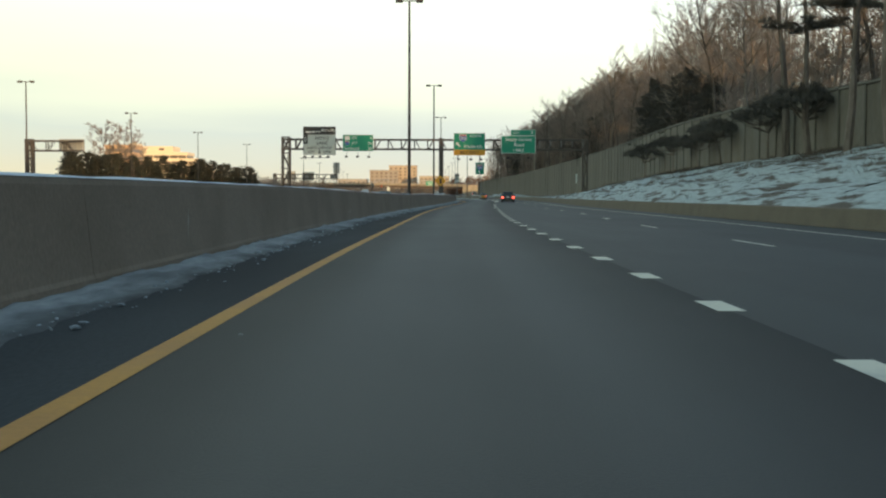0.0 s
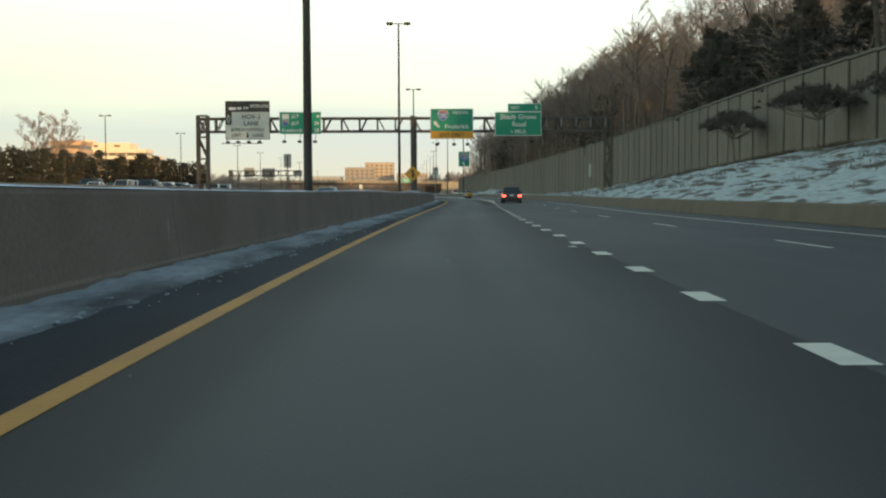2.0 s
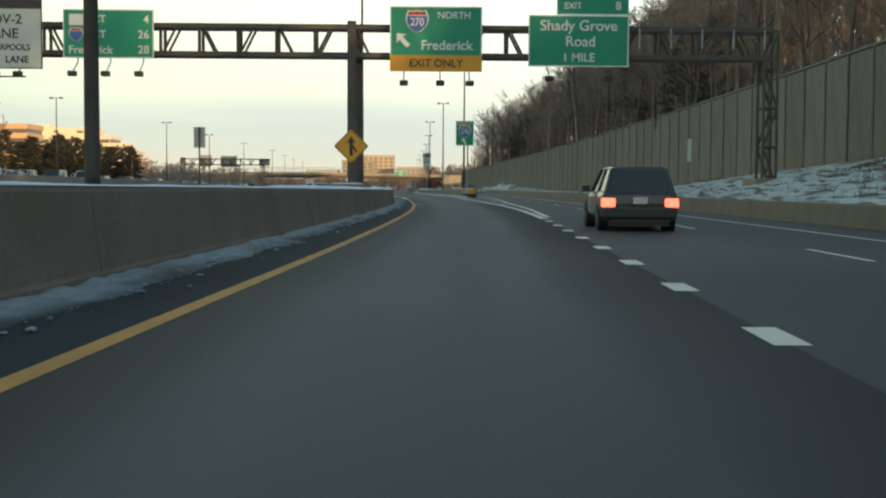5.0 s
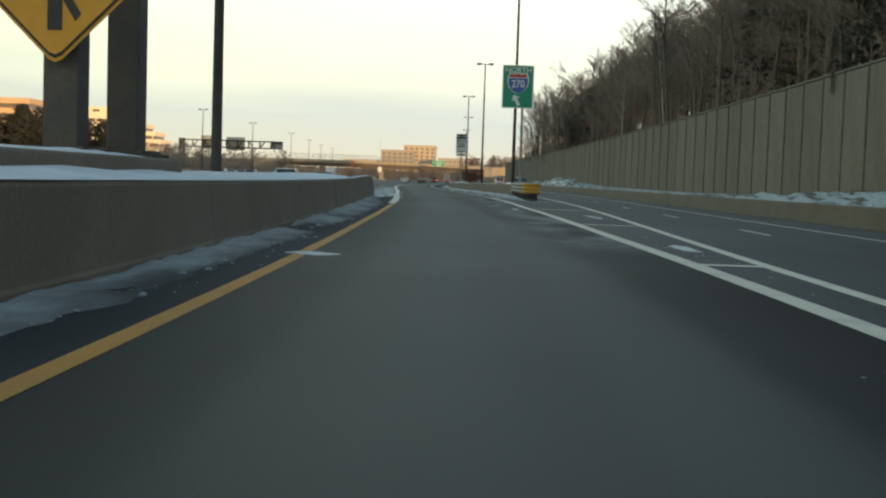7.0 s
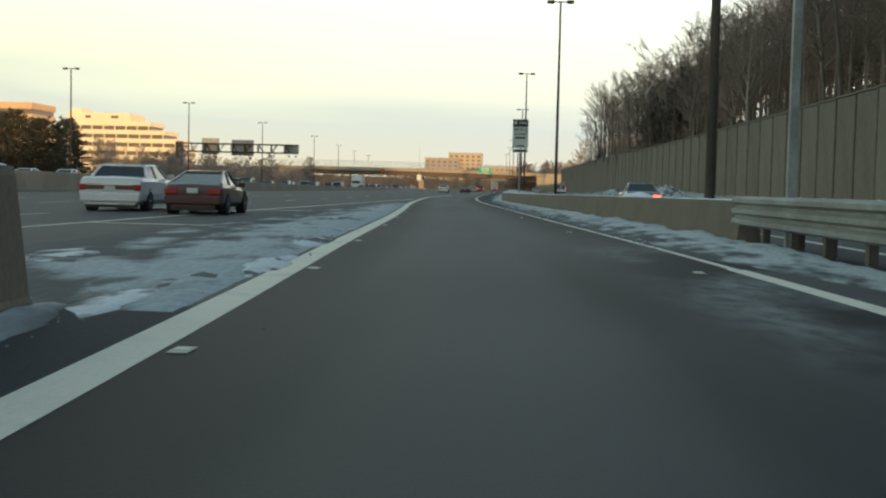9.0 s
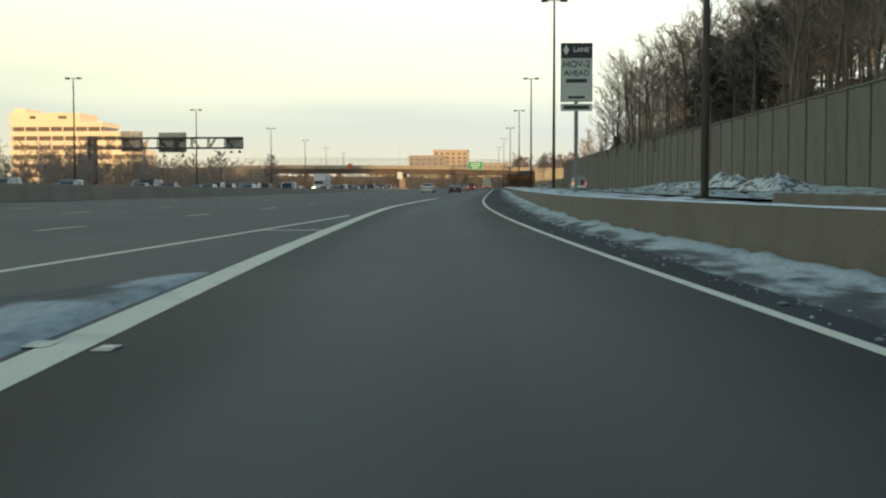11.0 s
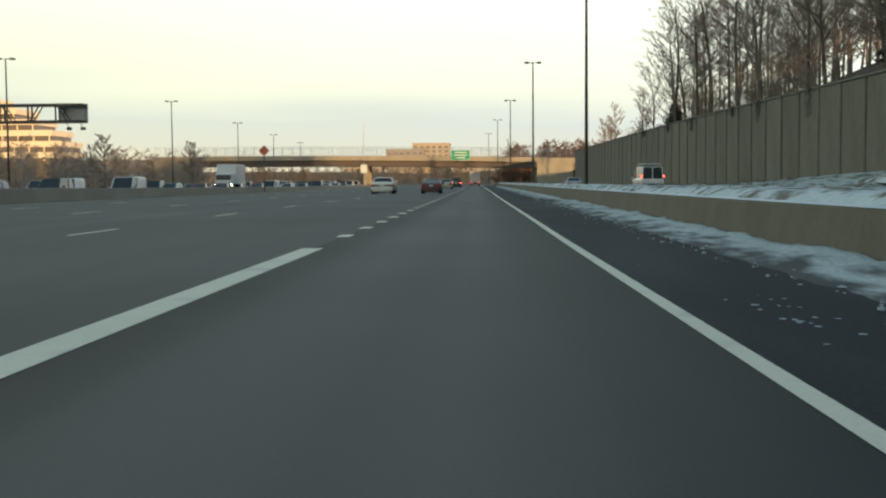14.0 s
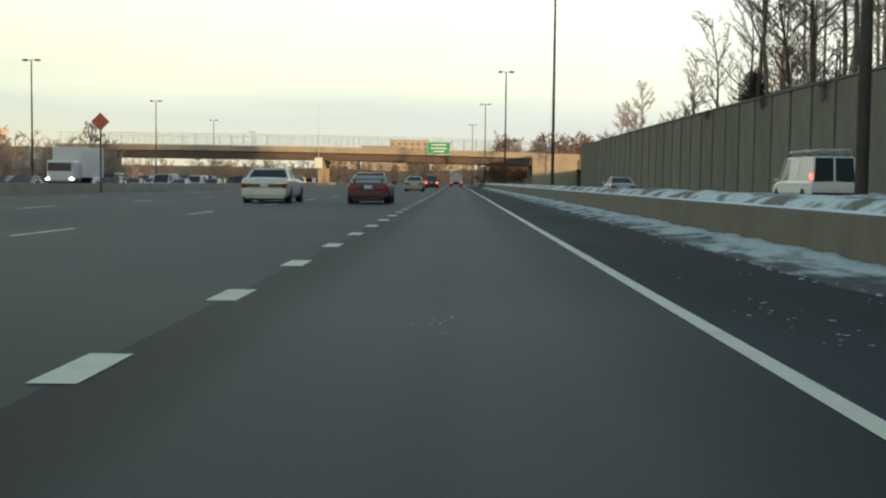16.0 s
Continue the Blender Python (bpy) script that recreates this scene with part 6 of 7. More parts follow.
def woods():
    rnd = random.Random(5)
    tall = [make_bare(11 + 7 * i, h, "tall leafless forest tree with fine brown twigs", **k) for i, (h, k) in enumerate(
        ((16.0, {"spread": 0.44}), (18.0, {"low": 0.42}), (15.0, {"spread": 0.5, "low": 0.2}), (18.5, {"low": 0.5, "spread": 0.36}), (16.0, {"spread": 0.46}), (13.0, {"low": 0.15, "spread": 0.5})))]
    front, back, brush = [], [], []
    for row, (off, pitch) in enumerate(((2.4, 7.0), (6.0, 7.0), (10.5, 5.0), (15.0, 5.0), (20.0, 5.0), (26.0, 6.0), (34.0, 7.0))):
        # the deeper rows begin far behind, unseen, to shade the lanes
        y = (-60.0 if row < 2 else -230.0) + 1.3 * row
        while y < 535 - 1.6 * off * (off < 30):
            yy, oo = y + rnd.uniform(-2.2, 2.2), off + rnd.uniform(-1.6, 2.0)
            x = WALL(yy) + max(1.7, oo)
            dark = 142 < yy < 204 and off < 8
            if row == 6 and yy > 60:
                y += pitch
                continue
            if not dark and rnd.random() < (0.12 if yy < 20 else (0.22 if row < 2 else 0.08) if yy < 140 else 0.75 if yy < 235 and row > 2 else 1.0):
                (front if row == 0 and yy > 20 else back).append((x, yy, hill_height(x, yy) - 0.2))
            y += pitch * rnd.uniform(0.75, 1.2)
    for _ in range(430):
        yy = rnd.uniform(20, 545)
        x = WALL(yy) + rnd.uniform(1.0, 16)
        brush.append((x, yy, hill_height(x, yy) - 0.2))
    for _ in range(190):
        yy = rnd.uniform(255, 400)
        x = WALL(yy) + rnd.uniform(3.0, 24)
        back.append((x, yy, hill_height(x, yy) - 0.2))
    for _ in range(55):
        yy = rnd.uniform(266, 335)
        x = WALL(yy) + rnd.uniform(4.0, 20)
        back.append((x, yy, hill_height(x, yy) + 0.6))
    rnd.shuffle(front)
    plant(tall, front, rnd, 0.9, 1.25)
    stuff_trees("far_woods", back, "dense leafless brown woods up the hillside", M_TWIG, 400, 13.5, 20.0, 37, 23, 0.28, 0.024)
    stuff_trees("underbrush", brush, "brown leafless underbrush along the wall top", M_TWIG, 401, 2.5, 6.5, 14, 18, 0.5, 0.026)
    # trees added mostly out of view, to keep low sun off the slope
    spots = []
    for off in (44.0, 52.0, 60.0, 70.0):
        for yy in steps(-240, 420, 8.0):
            x = WALL(yy) + off + rnd.uniform(-3, 3)
            spots.append((x, yy + rnd.uniform(-3, 3), hill_height(x, yy) - 0.3))
    spots += [(WALL(-80) + rnd.uniform(4, 30), rnd.uniform(-240, 15), 5.5) for _ in range(110)]
    stuff_trees("hilltop_woods", spots, "leafless woods added behind the hill's trees to block the low sun", M_TWIG, 406, 14.0, 19.0, 26, 12, 0.3, 0.09)
    vines = Growth(77)
    rr = vines.r
    for vy, drop, wide in ((262.3, 1.4, 0.22), (446.1, 2.0, 0.4), (459.9, 1.7, 0.3), (468.9, 0.8, 0.3), (487.4, 1.3, 0.5), (501.2, 0.9, 0.4), (519.6, 0.7, 0.4)):
        for _ in range(170):
            yy = vy + rr.gauss(0, wide)
            p = Vector((WALL(yy) - 0.20 - 0.08 * rr.random(), yy, WALLTOP(yy) + 0.2 - drop * rr.random() ** 1.6))
            vines.blade(p, p + Vector((rr.uniform(-0.1, 0.0), rr.uniform(-0.15, 0.15), -rr.uniform(0.15, 0.5))), 0.022)
    tagged(new("wall_vines", growth_mesh("wall_vines", vines, M_NEEDLE)), "dead dark vines hanging over the wall top", "vines", kind="stuff")
    birch = [make_bare(215, 13.0, "pale-barked leaning tree at the wood's edge", spread=0.4, low=0.3, bark=mat("pale_bark", (0.36, 0.33, 0.29), 0.9, var=0.3, scale=3, fine=14))]
    plant(birch, [(30.9, 358.6, hill_height(30.9, 358.6)), (31.5, 372.0, hill_height(31.5, 372)), (33.5, 338.0, hill_height(33.5, 338))], rnd, 0.9, 1.1)
    thin = [make_bare(301, 12.0, "slender leafless roadside tree", spread=0.4, low=0.2, fine=8, gauge=1.4), make_bare(315, 8.0, "small leafless roadside tree", spread=0.45, low=0.15)]
    spots = [(WALL(y) + o, y, hill_height(WALL(y) + o, y) - 0.1) for y, o in ((538, 2.5), (549, 5), (562, 4), (585, 5), (600, 4), (612, 7), (574, 3))]
    plant(thin, spots, rnd, 0.75, 1.1)
    spruce = [make_conifer(41, 12.0, 4.4, "dark green spruce behind the sound wall", dense=1.0, full=0.55), make_conifer(43, 13.5, 4.8, "dark green spruce behind the sound wall", dense=1.0, full=0.6)]
    spots = [(WALL(y) + o, y, hill_height(WALL(y) + o, y) - 0.3, rnd.uniform(0.6, 0.78) if y < 200 else 0.42 if y > 500 else rnd.uniform(0.75, 1.0)) for y, o in (
        (128, 4), (138, 3), (143, 5), (148, 3), (152, 8), (156, 4), (160, 3), (165, 6), (169, 3.2), (174, 8), (178, 3.5), (183, 5), (188, 3.5), (194, 6), (255, 5), (263, 3.5), (275, 7), (290, 7), (305, 6),
        (326, 14), (341, 12), (356, 13), (408, 5), (414, 9), (420, 5), (425, 8), (430, 4.5), (437, 6), (443, 9), (516, 3.5), (522, 4.5))]
    plant(spruce, spots, rnd)
    low = [make_pine(51, 4.1, 3.0, "small leaning pine with a wide flat dome below the wall", lens=1.05), make_pine(57, 4.0, 2.7, "small leaning pine with a wide flat dome below the wall", lens=1.25)]
    plant(low, [(x, y, bank_z(x, y) - 0.1, k) for x, y, k in ((24.0, 117.0, 1.0), (25.0, 137.2, 1.02), (24.2, 105.8, 0.88), (24.4, 98.6, 1.05), (24.5, 85.0, 1.1), (24.2, 74.5, 1.2))], rnd)
    high = [make_pine(61, 20.0, 3.6, "tall bare-stemmed pine on the slope", 0.66), make_pine(67, 18.0, 3.2, "tall bare-stemmed pine on the slope", 0.5)]
    plant(high, [(x, y, bank_z(x, y)) for x, y in ((24.5, 80.6), (24.0, 74.0), (23.6, 66.0), (22.6, 57.0), (22.0, 49.0), (21.0, 41.0))], rnd, 0.9, 1.1)
    oak = [make_bare(s_, h_, "broad leafless oak with forking limbs behind the wall", spread=0.62, low=0.28, fine=7, bark=M_BARK) for s_, h_ in ((131, 19.0), (139, 16.5))]
    plant(oak, [(WALL(y) + o, y, hill_height(WALL(y) + o, y) - 0.2) for y, o in ((62, 3.0), (78, 4.5), (94, 3.0), (110, 6.0), (122, 3.2), (86, 10.0), (104, 12.0), (168, 8.0), (182, 10.0), (197, 8.0), (213, 10.0), (230, 8.0), (500, 3.0), (508, 6.0), (492, 6.0), (484, 3.2))], rnd, 0.9, 1.1)
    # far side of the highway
    hedge = [make_conifer(71, 13.0, 5.2, "dark evergreen in a belt beyond the far roadway", dense=1.0, start=0.04, full=0.55, needles=M_NEEDLE_DARK), make_conifer(73, 12.0, 5.4, "dark evergreen in a belt beyond the far roadway", dense=1.0, start=0.03, full=0.5, needles=M_NEEDLE_DARK)]
    spots = [(-66.0 - 2.4 * k + rnd.uniform(-0.8, 0.8) * (k > 0), 416 + rnd.uniform(-3, 6) + 0.3 * k, -0.5, (0.90 + 0.016 * k) * rnd.uniform(0.93, 1.07)) for k in range(30)]
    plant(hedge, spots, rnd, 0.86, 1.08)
    other = [make_bare(81, 29.0, "tall broad leafless tree beyond the far roadway", spread=0.6, low=0.12, fine=14, gauge=4.0)]
    plant(other, [(-128.5, 477.0, -0.4), (-138.0, 480.0, -1.5)], rnd, 1.0, 1.05)
    lone = [make_bare(85, 10.0, "small leafless tree beside the overpass ramp", spread=0.5, low=0.15, fine=9, gauge=2.5)]
    plant(lone, [(-76, 455, -0.4), (-58.5, 596, -0.4), (-61.0, 548, -0.4)], rnd, 0.95, 1.1)
    spots = [(-60.5 - rnd.uniform(0, 26), rnd.uniform(430, 628), -0.4) for _ in range(165)] + [(rnd.uniform(-240, -84), rnd.uniform(650, 765), -0.4) for _ in range(80)]
    stuff_trees("far_thicket", spots, "brown leafless thicket beyond the far roadway", M_TWIG, 402, 5.5, 9.5, 18, 18, 0.45)
    spots = [(rnd.uniform(-130, 160), rnd.uniform(740, 1100), -0.4) for _ in range(260)]
    stuff_trees("distant_woods", spots, "distant leafless woods past the overpass", M_BARK, 403, 6.0, 11.0, 18, 12, 0.4)
    spots = [(rnd.uniform(-120, 70), rnd.uniform(905, 985), -0.4) for _ in range(170)]
    stuff_trees("valley_woods", spots, "brown leafless woods where the highway bends away", M_BARK, 405, 8.0, 12.5, 20, 14, 0.4, 0.06)
    spots = [(12 + rnd.uniform(-6, 22), 662 + rnd.uniform(0, 24), -0.4) for _ in range(46)]
    stuff_trees("russet_thicket", spots, "russet twiggy thicket past the overpass", M_SHRUB, 404, 9.0, 13.0, 46, 28, 0.35)


woods()


# ---- vehicles ----
M_TYRE = mat("rubber", (0.02, 0.02, 0.021), 0.85, var=0.2, scale=4, fine=30)
M_RIM = mat("alloy", (0.45, 0.46, 0.47), 0.35, metal=0.8, var=0.1, bump=0)
M_GLASS = mat("car_glass", (0.030, 0.040, 0.045), 0.06, var=0.1, scale=1, fine=4, bump=0)
M_TRIM = mat("black_trim", (0.025, 0.025, 0.027), 0.6, var=0.15, bump=0)
M_CHROME = mat("chrome", (0.62, 0.63, 0.64), 0.15, metal=1.0, var=0.05, bump=0)
M_TAIL = mat("tail_lens", (0.30, 0.022, 0.016), 0.2, var=0.1, bump=0)
M_TAIL_ON = mat("brake_light", (0.6, 0.03, 0.02), 0.3, var=0.05, bump=0, emit=(1.0, 0.09, 0.05), power=5.0)
M_BAND = mat("tail_band", (0.10, 0.03, 0.025), 0.3, var=0.1, bump=0)
M_HEAD = mat("head_lens", (0.55, 0.57, 0.58), 0.15, var=0.08, bump=0)
M_HEAD_ON = mat("headlight", (0.9, 0.85, 0.7), 0.3, var=0.02, bump=0, emit=(1.0, 0.86, 0.58), power=14.0)
M_PLATE = mat("plate", (0.55, 0.56, 0.55), 0.5, var=0.05, bump=0)
PAINT = {}


def paint(tone):
    """Slightly dusty car paint."""
    if tone not in PAINT:
        PAINT[tone] = mat("paint_%d" % len(PAINT), tone, 0.38, var=0.10, scale=1.2, fine=9, bump=0.02, coat=0.6)
    return PAINT[tone]


SHAPES = {
    # body stations: share of the length from the rear, top as a share of the height, width; then cabin foot and roof shares
    "sedan": ([(0, .50, .86), (.012, .64, .94), (.05, .685, .98), (.2, .69, 1), (.45, .67, 1), (.7, .665, 1), (.93, .57, .95), (.985, .5, .9), (1, .38, .84)], (.15, .72, .29, .54), .70),
    "box_sedan": ([(0, .54, .93), (.008, .68, .97), (.04, .715, .99), (.22, .72, 1), (.45, .70, 1), (.7, .69, 1), (.95, .64, .98), (.99, .58, .95), (1, .40, .92)], (.17, .69, .25, .54), .74),
    "coupe": ([(0, .52, .84), (.012, .66, .93), (.05, .70, .98), (.2, .70, 1), (.45, .66, 1), (.68, .63, 1), (.92, .50, .93), (.985, .42, .86), (1, .34, .8)], (.07, .70, .34, .50), .68),
    "wagon": ([(0, .42, .88), (.008, .55, .95), (.03, .615, .985), (.2, .63, 1), (.45, .62, 1), (.7, .61, 1), (.93, .53, .94), (.985, .46, .88), (1, .34, .82)], (.012, .73, .07, .55), .72),
    "suv": ([(0, .42, .9), (.008, .55, .96), (.03, .60, .99), (.2, .61, 1), (.45, .60, 1), (.72, .60, 1), (.95, .54, .96), (.99, .48, .9), (1, .34, .86)], (.012, .75, .05, .60), .78),
    "van": ([(0, .40, .92), (.006, .50, .97), (.03, .535, .99), (.3, .54, 1), (.6, .54, 1), (.8, .53, 1), (.95, .46, .95), (.99, .42, .9), (1, .30, .86)], (.008, .86, .025, .70), .84),
}


def car(kind, tone, size, m, label, lit=False, brake=False, glass_sides=True, group="traffic"):
    L, W, H = size
    stations, (c0, c1, r0, r1), rw = SHAPES[kind]
    col = paint(tone)
    root = thing({"van": "van", "suv": "sport_utility", "wagon": "station_wagon"}.get(kind, "car"), m, label, "van" if kind == "van" else "car", group)
    zg = 0.20 if kind not in ("suv", "van") else 0.28
    verts, faces = [], []
    for s, zt, wf in stations:
        w, top, y = W / 2 * wf, zt * H, -L / 2 + s * L
        half = [(0.0, zg), (w * 0.82, zg), (w * 0.96, zg + 0.14), (w, zg + 0.34), (w * 0.985, top - 0.13), (w * 0.93, top - 0.03), (w * 0.84, top), (0.0, top + 0.025)]
        ring = half + [(-x, z) for x, z in half[-2:0:-1]]
        verts += [(x, y, z) for x, z in ring]
    n = 14
    for i in range(len(stations) - 1):
        for j in range(n):
            a, b = i * n + j, i * n + (j + 1) % n
            faces.append((a, b, b + n, a + n))
    faces.append(tuple(range(n)))
    faces.append(tuple(reversed(range((len(stations) - 1) * n, len(stations) * n))))
    body = mesh_object("body", verts, faces, col, root, smooth=False)
    # cabin: glass between foot and roof
    def top_at(s):
        return np.interp(s, [q[0] for q in stations], [q[1] for q in stations]) * H
    wb, wt = W / 2 * 0.90, W / 2 * rw
    yb0, yb1, yt0, yt1 = (-L / 2 + q * L for q in (c0, c1, r0, r1))
    zt = H - 0.05
    foot = [(-wb * .97, yb0, top_at(c0) - .03), (wb * .97, yb0, top_at(c0) - .03), (wb, (yb0 * .6 + yb1 * .4), top_at((c0 + c1) / 2) - .04), (wb * .95, yb1, top_at(c1) - .03), (-wb * .95, yb1, top_at(c1) - .03), (-wb, (yb0 * .6 + yb1 * .4), top_at((c0 + c1) / 2) - .04)]
    ym = yt0 * .6 + yt1 * .4
    head = [(-wt * .95, yt0, zt - .02), (wt * .95, yt0, zt - .02), (wt, ym, zt), (wt * .94, yt1, zt - .01), (-wt * .94, yt1, zt - .01), (-wt, ym, zt)]
    part_m = M_GLASS
    mesh_object("cabin_glass", foot + head, [(i, (i + 1) % 6, 6 + (i + 1) % 6, 6 + i) for i in range(6)] + [(11, 10, 9, 8, 7, 6)], part_m, root, "dark tinted windows")
    for i in range(6):
        bm = B()
        tube(bm, foot[i], head[i], 0.045 if i in (2, 5) else 0.055, 0.043, 5)
        part("pillar", bm, col, root)
    bm = B()
    vs = [bm.verts.new((x * 1.02, y, z)) for x, y, z in head]
    us = [bm.verts.new((x * 0.93, y * 0.97 + 0.03 * ym, z + 0.055)) for x, y, z in head]
    bm.faces.new(us)
    bm.faces.new(list(reversed(vs)))
    for i in range(6):
        j = (i + 1) % 6
        bm.faces.new((vs[i], vs[j], us[j], us[i]))
    part("roof", bm, col, root)
    if kind == "van":
        for s in (-1, 1):
            bm = B()
            k = 5 if s < 0 else 2
            a0, a1, b0, b1 = Vector(foot[0 if s < 0 else 1]), Vector(foot[k]), Vector(head[0 if s < 0 else 1]), Vector(head[k])
            off = Vector((s * 0.03, 0, 0))
            a2, b2 = a1.lerp(Vector(foot[4 if s < 0 else 3]), 0.45), b1.lerp(Vector(head[4 if s < 0 else 3]), 0.6)
            for q in ((a0, a1, b1, b0), (a1, a2, b2, b1)):
                bm.faces.new([bm.verts.new(p + off) for p in q])
            part("side_panel", bm, col, root)
        bm = B()
        mid0, mid1 = (Vector(foot[0]) + Vector(foot[1])) / 2, (Vector(head[0]) + Vector(head[1])) / 2
        tube(bm, mid0, mid1, 0.05, sides=5)
        part("door_split", bm, col, root)
    # bumpers
    for s, nm in ((-1, "rear_bumper"), (1, "front_bumper")):
        bm = B()
        e = s * (L / 2)
        box(bm, -W / 2 * 0.93, W / 2 * 0.93, min(e - s * 0.12, e + s * 0.07), max(e - s * 0.12, e + s * 0.07), zg + 0.08, zg + 0.36, 0.05)
        part(nm, bm, col if kind != "van" else M_TRIM, root)
    # rear: lights, plate
    ztail = stations[1][1] * H - 0.16
    wrear = W / 2 * stations[1][2]
    tl = M_TAIL_ON if brake else M_TAIL
    if kind == "box_sedan":
        bm = B()
        box(bm, -wrear * 0.96, wrear * 0.96, -L / 2 - 0.035, -L / 2 + 0.05, ztail - 0.17, ztail - 0.04, 0.01)
        part("tail_band", bm, M_BAND, root, "full-width red tail band")
        bm = B()
        box(bm, -wrear * 0.98, wrear * 0.98, -L / 2 - 0.03, -L / 2 + 0.04, ztail - 0.045, ztail - 0.005)
        part("chrome_strip", bm, M_CHROME, root)
    for s in (-1, 1):
        bm = B()
        if kind == "van":
            box(bm, s * wrear * 0.98 - 0.045, s * wrear * 0.98 + 0.045, -L / 2 - 0.03, -L / 2 + 0.12, 0.56 * H, 0.66 * H, 0.02)
        elif kind in ("suv", "wagon"):
            box(bm, s * wrear * 0.84 - 0.15, s * wrear * 0.84 + 0.15, -L / 2 - 0.04, -L / 2 + 0.1, ztail - 0.10, ztail + 0.10, 0.03)
        elif kind == "box_sedan":
            box(bm, s * wrear * 0.88 - 0.1, s * wrear * 0.88 + 0.1, -L / 2 - 0.04, -L / 2 + 0.1, ztail - 0.20, ztail - 0.01, 0.02)
        else:
            box(bm, s * wrear * 0.76 - 0.2, s * wrear * 0.76 + 0.2, -L / 2 - 0.04, -L / 2 + 0.1, ztail - 0.12, ztail + 0.06, 0.03)
        part("tail_light", bm, tl, root, "lit red brake light" if brake else "red tail light")
    bm = B()
    pz = zg + 0.42 if kind != "van" else zg + 0.36
    box(bm, -0.16, 0.16, -L / 2 - 0.05, -L / 2 - 0.02, pz, pz + 0.15)
    part("plate", bm, M_PLATE, root, "plain pale plate")
    bm = B()
    box(bm, -wrear * 0.8, wrear * 0.8, -L / 2 + 0.05, -L / 2 + 0.4, 0.12, zg + 0.1)
    part("underbody", bm, M_TRIM, root)
    # front: lights, grille
    zh = stations[-2][1] * H - 0.10
    wfr = W / 2 * stations[-2][2]
    for s in (-1, 1):
        bm = B()
        box(bm, s * wfr * 0.76 - 0.17, s * wfr * 0.76 + 0.17, L / 2 - 0.10, L / 2 + 0.03, zh - 0.10, zh + 0.07, 0.03)
        part("headlight", bm, M_HEAD_ON if lit else M_HEAD, root, "glowing headlight" if lit else "clear headlight")
    bm = B()
    box(bm, -wfr * 0.45, wfr * 0.45, L / 2 - 0.08, L / 2 + 0.02, zh - 0.1, zh + 0.04, 0.01)
    part("grille", bm, M_TRIM, root)
    # mirrors
    for s in (-1, 1):
        bm = B()
        zz = top_at(c1) + 0.07
        box(bm, s * W / 2 * 1.0 - 0.02, s * W / 2 * 1.0 + s * 0.16 + 0.02 if s > 0 else s * W / 2 + 0.02, yb1 - 0.62, yb1 - 0.48, zz - 0.06, zz + 0.09, 0.02) if s > 0 else box(bm, -W / 2 - 0.18, -W / 2 + 0.02, yb1 - 0.62, yb1 - 0.48, zz - 0.06, zz + 0.09, 0.02)
        part("mirror", bm, col, root)
    # wheels
    rr = 0.315 if kind not in ("suv", "van") else 0.36
    for sx in (-1, 1):
        for q in (0.185, 0.81):
            y = -L / 2 + q * L
            bm = B()
            x0, x1 = sx * (W / 2 - 0.21), sx * (W / 2 + 0.004)
            prev = None
            prof = [(x0, rr * 0.62), (x0, rr * 0.96), (x0 + sx * 0.03, rr), (x1 - sx * 0.03, rr), (x1, rr * 0.95), (x1, rr * 0.62)]
            for i in range(20):
                a = 2 * math.pi * i / 20
                ring = [bm.verts.new((px, y + pr * math.cos(a), rr + pr * math.sin(a))) for px, pr in prof]
                if prev:
                    for k in range(5):
                        bm.faces.new((prev[k], prev[k + 1], ring[k + 1], ring[k]))
                else:
                    first = ring
                prev = ring
            for k in range(5):
                bm.faces.new((prev[k], prev[k + 1], first[k + 1], first[k]))
            tyre = part("wheel", bm, M_TYRE, root, "black tyre")
            bm = B()
            tube(bm, (x0 + sx * 0.05, y, rr), (x1 - sx * 0.015, y, rr), rr * 0.63, rr * 0.60, 16)
            tube(bm, (x1 - sx * 0.02, y, rr), (x1 + sx * 0.004, y, rr), rr * 0.16, rr * 0.12, 8)
            part("rim", bm, M_RIM, tyre)
            bm = B()
            tube(bm, (sx * (W / 2 - 0.26), y, rr + 0.02), (sx * (W / 2 - 0.006), y, rr + 0.02), rr * 1.17, sides=18)
            part("wheel_arch", bm, M_TRIM, root)
    return root


WHITE, CREAM, MAROON, BLACKISH, SILVER, BEIGE, TEAL, NAVY, GREYISH, REDDISH = ((0.62, 0.63, 0.62), (0.66, 0.64, 0.56), (0.060, 0.012, 0.013), (0.018, 0.019, 0.021), (0.34, 0.35, 0.36), (0.36, 0.31, 0.24),
                                                                    (0.16, 0.25, 0.28), (0.04, 0.06, 0.11), (0.13, 0.135, 0.14), (0.22, 0.03, 0.025))
SED, COU, WAG, SUV, VAN = (4.7, 1.80, 1.43), (4.5, 1.76, 1.30), (4.5, 1.76, 1.46), (4.7, 1.86, 1.78), (5.6, 2.02, 2.12)
car("wagon", BLACKISH, WAG, pose(9.75, 156.0, 0, 0, 0, -3), "black station wagon braking with red lights lit", brake=True)
car("sedan", GREYISH, SED, pose(11.9, 292.0, 0, 0, 0, 1.0), "dark grey sedan with its brake lights on beyond the gore", brake=True)
car("box_sedan", CREAM, (5.45, 1.96, 1.44), pose(-7.8, 461.0, 0, 0, 0, 0.3), "long boxy cream-white sedan with a red tail band")
coupe = car("coupe", MAROON, COU, pose(-3.6, 461.0, 0, 0, 0, 0.3), "dark maroon sports coupe with a rear spoiler")
bm = B()
box(bm, -0.72, 0.72, -2.27, -2.02, 1.0, 1.04, 0.012)
